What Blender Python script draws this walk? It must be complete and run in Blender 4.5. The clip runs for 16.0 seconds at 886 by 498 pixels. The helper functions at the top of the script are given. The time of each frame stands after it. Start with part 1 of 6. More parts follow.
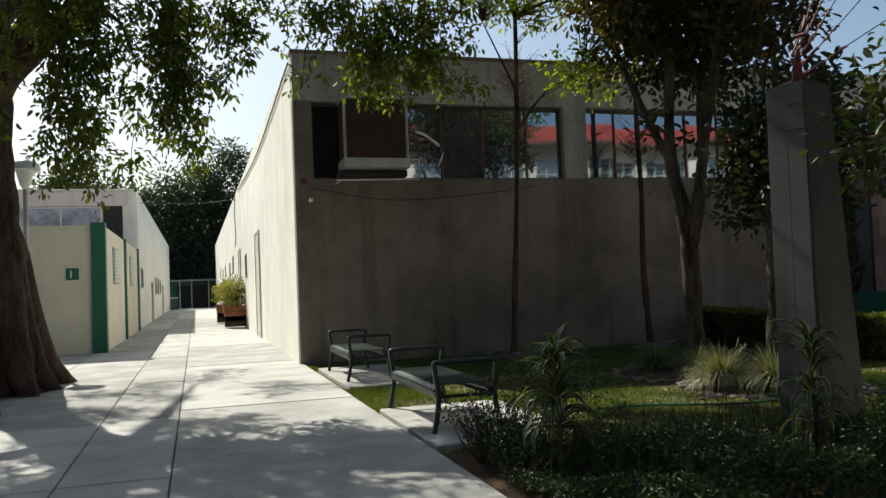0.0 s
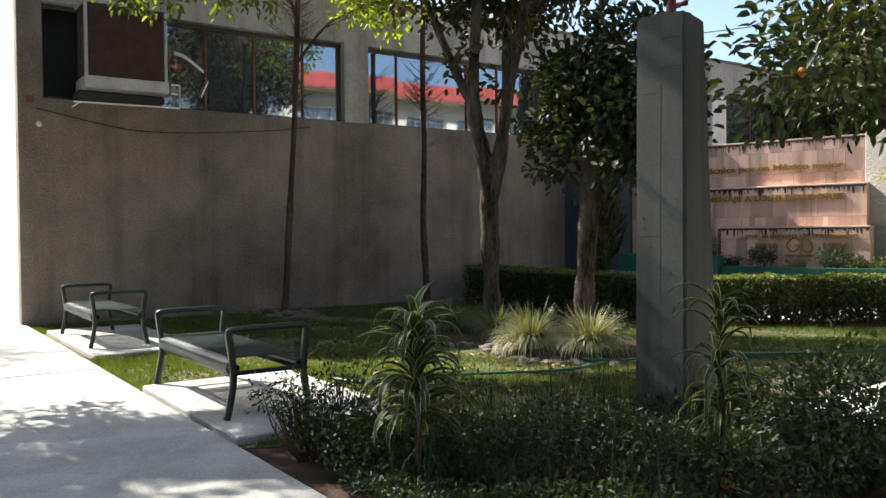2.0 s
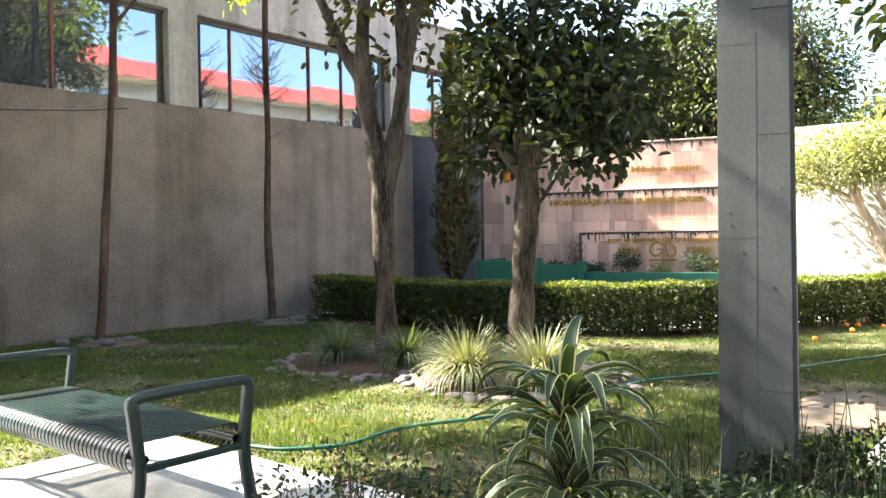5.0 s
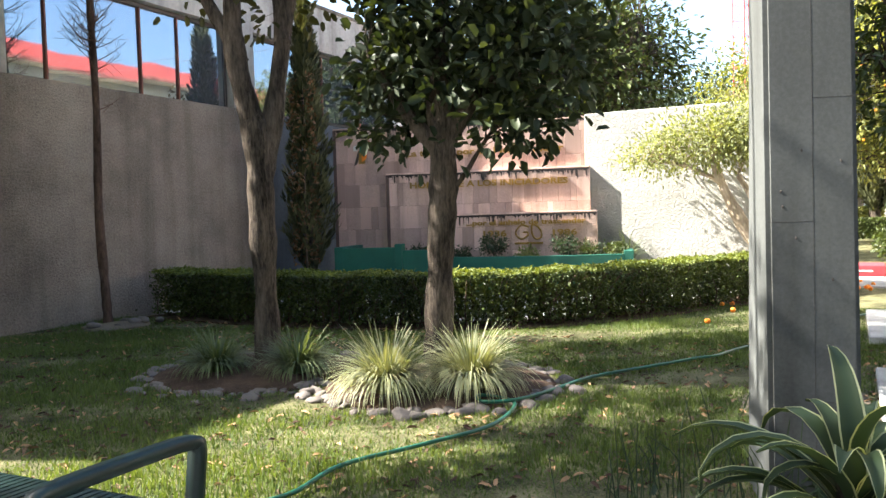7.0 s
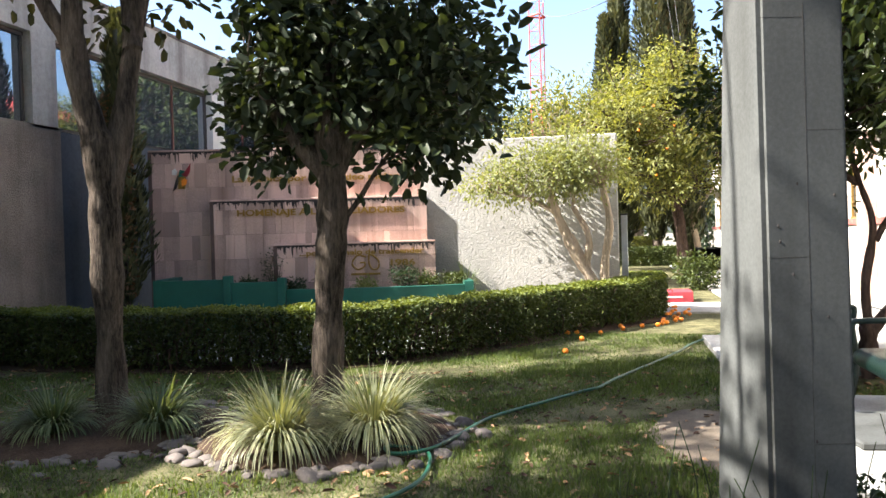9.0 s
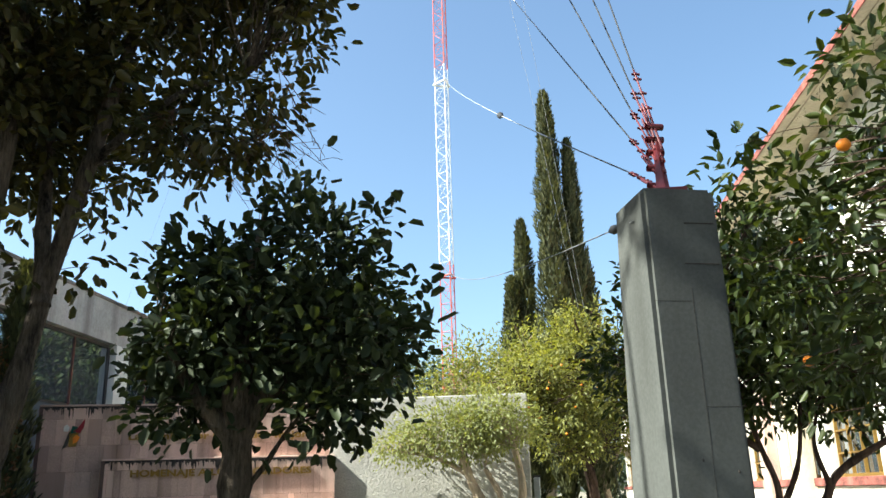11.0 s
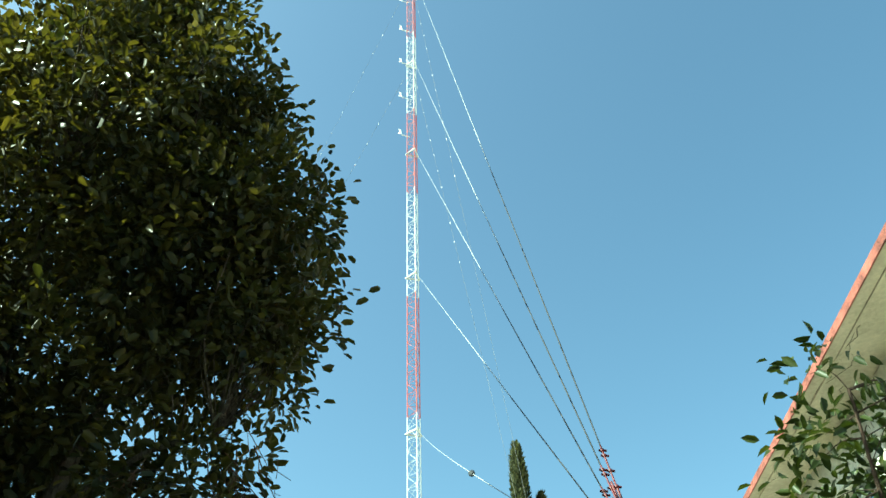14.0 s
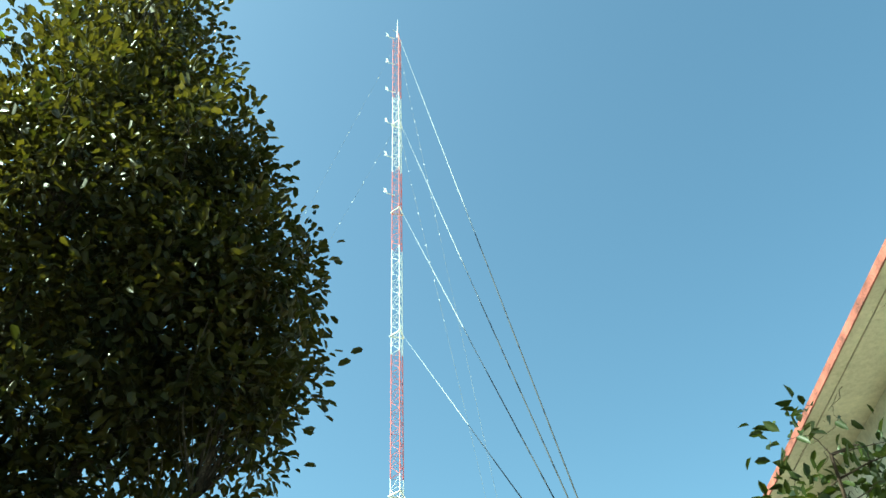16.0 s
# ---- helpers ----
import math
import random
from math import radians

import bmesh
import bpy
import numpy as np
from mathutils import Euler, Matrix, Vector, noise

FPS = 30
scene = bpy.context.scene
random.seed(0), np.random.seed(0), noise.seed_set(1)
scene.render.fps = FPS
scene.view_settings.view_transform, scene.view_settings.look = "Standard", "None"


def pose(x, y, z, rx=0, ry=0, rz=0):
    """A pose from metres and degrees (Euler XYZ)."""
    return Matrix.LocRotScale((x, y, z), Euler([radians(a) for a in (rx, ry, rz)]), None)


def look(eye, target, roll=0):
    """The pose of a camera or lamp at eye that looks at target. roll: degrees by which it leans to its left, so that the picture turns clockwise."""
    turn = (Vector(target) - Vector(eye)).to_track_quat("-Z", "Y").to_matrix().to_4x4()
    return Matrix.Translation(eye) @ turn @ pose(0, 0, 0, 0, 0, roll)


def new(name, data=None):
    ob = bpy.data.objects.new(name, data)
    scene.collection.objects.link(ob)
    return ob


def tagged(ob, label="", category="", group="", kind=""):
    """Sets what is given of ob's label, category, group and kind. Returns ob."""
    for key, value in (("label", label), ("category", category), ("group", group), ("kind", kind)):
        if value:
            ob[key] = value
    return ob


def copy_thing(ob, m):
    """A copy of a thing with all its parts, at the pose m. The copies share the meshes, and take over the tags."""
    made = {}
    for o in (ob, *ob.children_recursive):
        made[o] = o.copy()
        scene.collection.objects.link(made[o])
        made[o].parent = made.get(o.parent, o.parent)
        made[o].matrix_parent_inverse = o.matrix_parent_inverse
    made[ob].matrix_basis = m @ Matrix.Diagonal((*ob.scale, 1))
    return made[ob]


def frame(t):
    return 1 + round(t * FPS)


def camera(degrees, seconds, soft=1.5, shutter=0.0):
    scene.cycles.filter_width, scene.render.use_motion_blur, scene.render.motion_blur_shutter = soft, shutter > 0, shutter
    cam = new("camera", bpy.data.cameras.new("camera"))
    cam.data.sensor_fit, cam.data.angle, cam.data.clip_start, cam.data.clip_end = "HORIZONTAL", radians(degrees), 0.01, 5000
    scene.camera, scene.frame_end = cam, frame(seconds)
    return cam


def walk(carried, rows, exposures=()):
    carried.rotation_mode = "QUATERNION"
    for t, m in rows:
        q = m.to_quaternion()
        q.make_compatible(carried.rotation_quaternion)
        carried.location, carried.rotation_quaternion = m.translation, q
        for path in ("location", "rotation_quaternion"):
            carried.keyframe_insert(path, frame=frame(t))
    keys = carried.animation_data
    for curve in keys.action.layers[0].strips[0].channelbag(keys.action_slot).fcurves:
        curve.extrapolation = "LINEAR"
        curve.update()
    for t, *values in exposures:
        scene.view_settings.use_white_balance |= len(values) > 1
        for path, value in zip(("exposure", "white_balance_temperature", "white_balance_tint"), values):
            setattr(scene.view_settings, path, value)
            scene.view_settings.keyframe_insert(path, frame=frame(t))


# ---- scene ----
cam = camera(57.0, 16.0)
PATH = [
    (0, (0.223, 2.026, 1.399), (0.804, 3.937, 1.483), -2.3),
    (0.5, (0.229, 2.478, 1.363), (0.842, 4.381, 1.422), -2.0),
    (1, (0.215, 2.855, 1.396), (0.983, 4.702, 1.408), -1.7),
    (1.5, (0.17, 3.199, 1.398), (1.309, 4.842, 1.368), -0.9),
    (2, (0.211, 3.602, 1.369), (1.357, 5.24, 1.326), -0.5),
    (2.5, (0.298, 3.938, 1.389), (1.475, 5.555, 1.363), -0.9),
    (3, (0.339, 4.287, 1.365), (1.684, 5.766, 1.328), -0.8),
    (3.2, (0.315, 4.47, 1.376), (1.701, 5.911, 1.371), -1.0),
    (5.3, (0.543, 6.222, 1.352), (2.101, 7.475, 1.299), -1.0),
    (5.5, (0.659, 6.344, 1.358), (2.237, 7.571, 1.289), -1.1),
    (6, (0.796, 6.656, 1.326), (2.561, 7.596, 1.272), -1.0),
    (6.5, (0.785, 7.019, 1.367), (2.602, 7.852, 1.297), -0.8),
    (7, (0.872, 7.324, 1.393), (2.659, 8.218, 1.311), -1.7),
    (7.5, (0.915, 7.616, 1.374), (2.743, 8.423, 1.288), -0.6),
    (8, (0.888, 7.899, 1.425), (2.795, 8.494, 1.33), -0.7),
    (8.5, (1.008, 8.153, 1.408), (2.931, 8.696, 1.313), -1.1),
    (9, (1.092, 8.278, 1.445), (3.049, 8.69, 1.417), -1.6),
    (9.5, (1.038, 8.325, 1.52), (3.028, 8.481, 1.651), -0.2),
    (9.7, (1.064, 8.33, 1.493), (3.045, 8.478, 1.723), -0.2),
    (11.8, (1.043, 8.254, 1.555), (2.892, 8.397, 2.302), -2.1),
    (12, (1.033, 8.254, 1.562), (2.851, 8.39, 2.382), -2.0),
    (12.5, (1.004, 8.251, 1.584), (2.742, 8.364, 2.567), -2.3),
    (13, (0.981, 8.246, 1.598), (2.658, 8.338, 2.686), -2.3),
    (13.5, (0.973, 8.242, 1.616), (2.597, 8.322, 2.78), -2.3),
    (14, (0.963, 8.242, 1.64), (2.481, 8.3, 2.941), -2.2),
    (14.5, (0.953, 8.249, 1.649), (2.366, 8.279, 3.064), -1.8),
    (15, (0.917, 8.237, 1.682), (2.292, 8.261, 3.133), -2.3),
    (15.5, (0.909, 8.227, 1.67), (2.282, 8.249, 3.125), -2.5),
    (16, (0.933, 8.221, 1.656), (2.358, 8.233, 3.059), -3.2),
]
EXPOSURE = [
    (0.0, 0.4, 6600, 4), (0.8, 0.4, 6600, 4), (1.5, 0.7, 6600, 6), (2.2, 1.95, 6600, 8), (3.0, 2.5, 6500, 8), (5.3, 3.15, 6700, 8), (6.5, 2.85, 6500, 8),
    (8.0, 2.25, 6500, 10), (9.5, 2.15, 6400, 12), (12.0, 1.45, 6300, -18), (13.0, 1.52, 6200, -30), (16.0, 1.6, 6200, -31),
]
walk(cam, [(t, look(e, a, r)) for t, e, a, r in PATH], EXPOSURE)


# ---- light ----
TO_SUN = Vector((-0.38, 1.02, 1.0)).normalized()
world = bpy.data.worlds.new("world")
scene.world = world
world.use_nodes = True
sky = world.node_tree.nodes.new("ShaderNodeTexSky")
sky.sky_type = "NISHITA"
sky.sun_disc = False
sky.sun_elevation = math.asin(TO_SUN.z)
sky.sun_rotation = math.atan2(TO_SUN.x, TO_SUN.y)
sky.altitude, sky.air_density, sky.dust_density, sky.ozone_density = 0.0, 1.0, 2.4, 2.5
background = world.node_tree.nodes["Background"]
background.inputs["Strength"].default_value = 0.095
world.node_tree.links.new(sky.outputs["Color"], background.inputs["Color"])
sun_data = bpy.data.lights.new("sun", "SUN")
sun_data.energy, sun_data.angle, sun_data.color = 5.6, radians(0.5), (1.0, 0.95, 0.87)
sun = new("sun", sun_data)
sun.matrix_world = look((0, 0, 40), Vector((0, 0, 40)) - TO_SUN)


# ---- materials ----
def nodes_of(name):
    m = bpy.data.materials.new(name)
    m.use_nodes = True
    return m, m.node_tree.nodes, m.node_tree.links


def mat(name, base, rough=0.8, spread=0.25, big=1.5, fine=30.0, bump=0.15, metal=0.0, tint=None, island=0.0, object_random=0.0, coat=0.0, spec=0.5, stretch=None):
    """A surface with large stains and fine grain, in world metres."""
    m, n, l = nodes_of(name)
    bsdf = n["Principled BSDF"]
    geo = n.new("ShaderNodeNewGeometry")
    pos = geo.outputs["Position"]
    if stretch:
        mp = n.new("ShaderNodeMapping")
        mp.inputs["Scale"].default_value = stretch
        l.new(pos, mp.inputs["Vector"])
        pos = mp.outputs["Vector"]
    a, b = n.new("ShaderNodeTexNoise"), n.new("ShaderNodeTexNoise")
    a.inputs["Scale"].default_value, a.inputs["Detail"].default_value, a.inputs["Roughness"].default_value = big, 5.0, 0.62
    b.inputs["Scale"].default_value, b.inputs["Detail"].default_value, b.inputs["Roughness"].default_value = fine, 4.0, 0.7
    l.new(pos, a.inputs["Vector"]), l.new(pos, b.inputs["Vector"])
    add = n.new("ShaderNodeMath")
    add.operation = "MULTIPLY_ADD"
    add.inputs[1].default_value = 0.6
    l.new(a.outputs["Fac"], add.inputs[0])
    half = n.new("ShaderNodeMath")
    half.operation = "MULTIPLY"
    half.inputs[1].default_value = 0.4
    l.new(b.outputs["Fac"], half.inputs[0]), l.new(half.outputs[0], add.inputs[2])
    value = add.outputs[0]
    for amount, socket in ((island, geo.outputs["Random Per Island"]), (object_random, None)):
        if amount:
            if socket is None:
                socket = n.new("ShaderNodeObjectInfo").outputs["Random"]
            shift = n.new("ShaderNodeMath")
            shift.operation = "MULTIPLY_ADD"
            shift.inputs[1].default_value = amount
            l.new(socket, shift.inputs[0]), l.new(value, shift.inputs[2])
            less = n.new("ShaderNodeMath")
            less.operation = "SUBTRACT"
            less.inputs[1].default_value = amount / 2
            l.new(shift.outputs[0], less.inputs[0])
            value = less.outputs[0]
    ramp = n.new("ShaderNodeValToRGB")
    dark = tuple(c * (1 - spread) for c in base)
    light = tuple(min(0.95, c * (1 + spread)) for c in (tint or base))
    ramp.color_ramp.elements[0].position, ramp.color_ramp.elements[0].color = 0.38, (*dark, 1)
    ramp.color_ramp.elements[1].position, ramp.color_ramp.elements[1].color = 0.62, (*light, 1)
    l.new(value, ramp.inputs["Fac"]), l.new(ramp.outputs["Color"], bsdf.inputs["Base Color"])
    bsdf.inputs["Roughness"].default_value, bsdf.inputs["Metallic"].default_value = rough, metal
    bsdf.inputs["Specular IOR Level"].default_value = spec
    bsdf.inputs["Coat Weight"].default_value = coat
    if bump:
        bp = n.new("ShaderNodeBump")
        bp.inputs["Strength"].default_value, bp.inputs["Distance"].default_value = bump, 0.02
        l.new(b.outputs["Fac"], bp.inputs["Height"]), l.new(bp.outputs["Normal"], bsdf.inputs["Normal"])
    return m


def leaf_mat(name, dark, light, through_light=0.35, rough=0.45):
    """Leaf tissue: a glossy front, and light that comes through."""
    m, n, l = nodes_of(name)
    bsdf, out = n["Principled BSDF"], n["Material Output"]
    geo = n.new("ShaderNodeNewGeometry")
    ramp = n.new("ShaderNodeValToRGB")
    ramp.color_ramp.elements[0].color, ramp.color_ramp.elements[1].color = (*dark, 1), (*light, 1)
    big = n.new("ShaderNodeTexNoise")
    big.inputs["Scale"].default_value = 1.3
    l.new(geo.outputs["Position"], big.inputs["Vector"])
    mix = n.new("ShaderNodeMath")
    mix.operation = "MULTIPLY_ADD"
    mix.inputs[1].default_value = 0.7
    l.new(geo.outputs["Random Per Island"], mix.inputs[0])
    cut = n.new("ShaderNodeMath")
    cut.operation = "MULTIPLY_ADD"
    cut.inputs[1].default_value, cut.inputs[2].default_value = 0.9, -0.28
    l.new(big.outputs["Fac"], cut.inputs[0]), l.new(cut.outputs[0], mix.inputs[2])
    l.new(mix.outputs[0], ramp.inputs["Fac"])
    l.new(ramp.outputs["Color"], bsdf.inputs["Base Color"])
    bsdf.inputs["Roughness"].default_value, bsdf.inputs["Specular IOR Level"].default_value = rough, 0.28
    tr = n.new("ShaderNodeBsdfTranslucent")
    warm = n.new("ShaderNodeMix")
    warm.data_type, warm.blend_type = "RGBA", "MULTIPLY"
    warm.inputs["Factor"].default_value = 1.0
    warm.inputs["B"].default_value = (1.9, 1.75, 0.55, 1)
    l.new(ramp.outputs["Color"], warm.inputs["A"]), l.new(warm.outputs["Result"], tr.inputs["Color"])
    both = n.new("ShaderNodeMixShader")
    both.inputs["Fac"].default_value = through_light
    l.new(bsdf.outputs["BSDF"], both.inputs[1]), l.new(tr.outputs["BSDF"], both.inputs[2]), l.new(both.outputs["Shader"], out.inputs["Surface"])
    return m


def wall_mat(name, base, streak=0.5, bump=0.55, fine=14.0, rough=0.92, spread=0.22, object_random=0.0):
    """Old plaster: blotches, rain streaks down from the top, grain."""
    m = mat(name, base, rough, spread, 0.7, fine, bump, spec=0.25, object_random=object_random)
    n, l = m.node_tree.nodes, m.node_tree.links
    bsdf = n["Principled BSDF"]
    colour = bsdf.inputs["Base Color"].links[0].from_socket
    geo = n.new("ShaderNodeNewGeometry")
    mp = n.new("ShaderNodeMapping")
    mp.inputs["Scale"].default_value = (3.2, 3.2, 0.22)
    st = n.new("ShaderNodeTexNoise")
    st.inputs["Scale"].default_value, st.inputs["Detail"].default_value = 1.0, 6.0
    l.new(geo.outputs["Position"], mp.inputs["Vector"]), l.new(mp.outputs["Vector"], st.inputs["Vector"])
    rg = n.new("ShaderNodeMapRange")
    rg.inputs["From Min"].default_value, rg.inputs["From Max"].default_value = 0.48, 0.75
    rg.inputs["To Min"].default_value, rg.inputs["To Max"].default_value = 0.0, streak
    l.new(st.outputs["Fac"], rg.inputs["Value"])
    mx = n.new("ShaderNodeMix")
    mx.data_type, mx.blend_type = "RGBA", "MULTIPLY"
    mx.inputs["B"].default_value = (0.45, 0.43, 0.40, 1)
    l.new(rg.outputs["Result"], mx.inputs["Factor"]), l.new(colour, mx.inputs["A"]), l.new(mx.outputs["Result"], bsdf.inputs["Base Color"])
    return m


def stucco_mat(name, base):
    """Coarse thrown stucco with deep relief."""
    m = mat(name, base, 0.95, 0.18, 0.8, 40.0, 0.0, spec=0.2)
    n, l = m.node_tree.nodes, m.node_tree.links
    geo = n.new("ShaderNodeNewGeometry")
    no = n.new("ShaderNodeTexNoise")
    no.inputs["Scale"].default_value, no.inputs["Detail"].default_value, no.inputs["Distortion"].default_value = 24.0, 4.0, 0.8
    l.new(geo.outputs["Position"], no.inputs["Vector"])
    bp = n.new("ShaderNodeBump")
    bp.inputs["Strength"].default_value, bp.inputs["Distance"].default_value = 1.0, 0.02
    l.new(no.outputs["Fac"], bp.inputs["Height"]), l.new(bp.outputs["Normal"], n["Principled BSDF"].inputs["Normal"])
    return m


M = {
    "facade": wall_mat("grey_plaster", (0.25, 0.208, 0.172), 0.6, 2.0, 30.0, spread=0.4),
    # blue grey paint, made darker still to carry the deep shade there
    "facade_blue_shade": wall_mat("shaded_blue_grey_plaster", (0.075, 0.085, 0.097)),
    "parapet": wall_mat("pale_parapet_plaster", (0.42, 0.40, 0.37), 0.8),
    "white_wall": wall_mat("cream_plaster", (0.80, 0.78, 0.71), 0.25, spread=0.1),
    "cream": wall_mat("cream_paint", (0.68, 0.64, 0.52), 0.15, 0.3, spread=0.07),
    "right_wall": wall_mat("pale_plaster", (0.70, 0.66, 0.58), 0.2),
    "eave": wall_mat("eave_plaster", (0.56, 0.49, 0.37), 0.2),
    "red_brick": mat("red_coping", (0.22, 0.065, 0.05), 0.9, 0.8, 3.0, 40.0, 0.3),
    "roof_red": mat("red_roof_paint", (0.34, 0.05, 0.045), 0.8, 0.25, 2.0, 30.0, 0.1),
    "stucco": stucco_mat("rough_stucco", (0.31, 0.30, 0.275)),
    "green_paint": mat("dark_green_paint", (0.012, 0.11, 0.065), 0.5, 0.15, 2.0, 50.0, 0.05),
    "planter_green": mat("teal_green_paint", (0.006, 0.095, 0.065), 0.6, 0.15, 2.0, 40.0, 0.1),
    "concrete": mat("path_concrete", (0.36, 0.355, 0.335), 0.9, 0.28, 1.2, 45.0, 0.12, object_random=0.2, spec=0.3),
    "slab": mat("slab_concrete", (0.35, 0.34, 0.315), 0.9, 0.28, 2.0, 45.0, 0.12, spec=0.3),
    "column": wall_mat("board_marked_concrete", (0.088, 0.092, 0.088), 0.9, 0.035, 55.0, 0.85),
    "bench": mat("green_bench_enamel", (0.005, 0.018, 0.0145), 0.35, 0.3, 3.0, 80.0, 0.03, spec=0.5),
    "soil": mat("dark_soil", (0.075, 0.05, 0.035), 0.98, 0.45, 2.5, 60.0, 0.9, spec=0.1),
    "lawn": mat("lawn_floor", (0.060, 0.070, 0.030), 0.98, 0.6, 2.2, 60.0, 1.0, tint=(0.125, 0.115, 0.060), spec=0.1),
    "bare": mat("bare_earth", (0.145, 0.118, 0.09), 0.98, 0.35, 2.0, 60.0, 0.6, spec=0.1),
    "far_ground": mat("far_ground", (0.20, 0.18, 0.14), 0.98, 0.3, 0.3, 8.0, 0.2, spec=0.1),
    "bark": mat("grey_brown_bark", (0.090, 0.071, 0.055), 0.95, 0.85, 5.0, 30.0, 2.2, stretch=(1.6, 1.6, 0.35), spec=0.15),
    "pale_bark": mat("pale_bark", (0.34, 0.27, 0.20), 0.95, 0.4, 3.0, 26.0, 0.9, stretch=(1.6, 1.6, 0.35), spec=0.15),
    "dark_bark": mat("dark_bark", (0.070, 0.046, 0.036), 0.95, 0.7, 2.5, 16.0, 1.6, stretch=(1.6, 1.6, 0.5), spec=0.15),
    "stone": mat("ring_stone", (0.115, 0.098, 0.088), 0.92, 0.35, 3.0, 40.0, 0.5, island=0.6, object_random=0.7, spec=0.2),
    "pink_stone": wall_mat("pink_stone", (0.56, 0.39, 0.325), 0.85, 0.15, 40.0, 0.85, 0.26, 0.3),
    "dark_stone": mat("stone_joint", (0.11, 0.07, 0.06), 0.95, 0.3, 3.0, 40.0, 0.2),
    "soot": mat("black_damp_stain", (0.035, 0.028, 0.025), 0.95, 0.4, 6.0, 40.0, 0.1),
    "gold": mat("gilded_metal", (0.33, 0.20, 0.05), 0.45, 0.2, 4.0, 60.0, 0.05, metal=0.6),
    "frame": mat("dark_window_frame", (0.055, 0.045, 0.04), 0.5, 0.2, 4.0, 60.0, 0.02),
    "rust_frame": mat("rusty_mullion", (0.17, 0.055, 0.035), 0.7, 0.3, 4.0, 60.0, 0.1),
    "ac_metal": mat("galvanised_sheet", (0.42, 0.42, 0.40), 0.5, 0.2, 3.0, 40.0, 0.05, metal=0.5),
    "ac_pad": mat("brown_cooler_pad", (0.055, 0.030, 0.022), 0.95, 0.35, 6.0, 120.0, 0.6),
    "white_pipe": mat("white_pipe", (0.75, 0.73, 0.68), 0.5, 0.1, 3.0, 40.0, 0.02),
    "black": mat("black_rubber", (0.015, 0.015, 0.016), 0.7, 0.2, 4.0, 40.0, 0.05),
    "red_paint": mat("red_anchor_paint", (0.10, 0.009, 0.013), 0.5, 0.3, 6.0, 60.0, 0.1),
    "mast_red": mat("mast_red_paint", (0.55, 0.09, 0.06), 0.6, 0.2, 3.0, 30.0, 0.0),
    "mast_white": mat("mast_white_paint", (0.80, 0.80, 0.78), 0.6, 0.1, 3.0, 30.0, 0.0),
    "cable": mat("steel_cable", (0.14, 0.145, 0.15), 0.7, 0.2, 3.0, 30.0, 0.0),
    # steel wire whose gloss is put into a paler colour
    "guy_gloss": mat("strand_with_gloss", (0.32, 0.33, 0.34), 0.6, 0.1, 3.0, 30.0, 0.0),
    "dirty_glass": mat("dusty_lilac_glass", (0.30, 0.30, 0.36), 0.35, 0.6, 1.2, 6.0, 0.0),
    "pink_band": wall_mat("pinkish_paint", (0.66, 0.56, 0.55), 0.2, 0.3, spread=0.08),
    "hose": mat("green_hose", (0.01, 0.085, 0.05), 0.4, 0.2, 4.0, 40.0, 0.02),
    "terracotta": mat("wooden_planter", (0.26, 0.085, 0.035), 0.75, 0.35, 3.0, 30.0, 0.3),
    "orange": mat("orange_peel", (0.85, 0.24, 0.012), 0.5, 0.15, 12.0, 120.0, 0.15),
    "red_plinth": mat("dark_red_plinth", (0.30, 0.025, 0.035), 0.8, 0.25, 3.0, 40.0, 0.1),
    "lamp_white": mat("lamp_shade_white", (0.62, 0.62, 0.58), 0.5, 0.1, 3.0, 40.0, 0.02),
    "grey_metal": mat("grey_metal", (0.32, 0.34, 0.34), 0.5, 0.2, 3.0, 40.0, 0.02, metal=0.4),
    "dry_twig": mat("dry_brown_twig", (0.10, 0.05, 0.03), 0.95, 0.4, 4.0, 40.0, 0.0),
    "dead_leaf": mat("dead_leaf", (0.12, 0.055, 0.03), 0.9, 0.5, 4.0, 40.0, 0.0, island=0.9, tint=(0.24, 0.14, 0.07)),
    "leaf_dark": leaf_mat("dark_glossy_leaf", (0.012, 0.021, 0.009), (0.046, 0.060, 0.023), 0.14, 0.6),
    "leaf_tall": leaf_mat("tall_tree_leaf", (0.014, 0.020, 0.007), (0.080, 0.068, 0.020), 0.3, 0.4),
    "leaf_ash": leaf_mat("fine_hanging_leaf", (0.030, 0.052, 0.010), (0.13, 0.165, 0.032), 0.5, 0.5),
    "leaf_bright": leaf_mat("bright_backlit_leaf", (0.08, 0.12, 0.015), (0.19, 0.24, 0.03), 0.6, 0.45),
    "leaf_citrus": leaf_mat("citrus_leaf", (0.012, 0.023, 0.007), (0.055, 0.072, 0.016), 0.26, 0.45),
    "leaf_yellow": leaf_mat("yellow_green_leaf", (0.065, 0.08, 0.024), (0.24, 0.245, 0.078), 0.4, 0.5),
    "leaf_grey": leaf_mat("pale_grey_green_leaf", (0.12, 0.14, 0.06), (0.25, 0.27, 0.13), 0.35, 0.5),
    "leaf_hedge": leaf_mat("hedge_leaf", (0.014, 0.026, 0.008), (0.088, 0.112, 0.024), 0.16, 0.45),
    # hedge leaf again, lightened as sunlight on the hedge's top
    "leaf_sunlit_top": leaf_mat("sunlit_hedge_leaf", (0.045, 0.065, 0.014), (0.17, 0.20, 0.04), 0.25, 0.5),
    "leaf_bed": leaf_mat("bed_leaf", (0.012, 0.024, 0.012), (0.047, 0.073, 0.031), 0.22, 0.55),
    "leaf_cypress": leaf_mat("cypress_leaf", (0.020, 0.027, 0.012), (0.105, 0.11, 0.05), 0.15, 0.7),
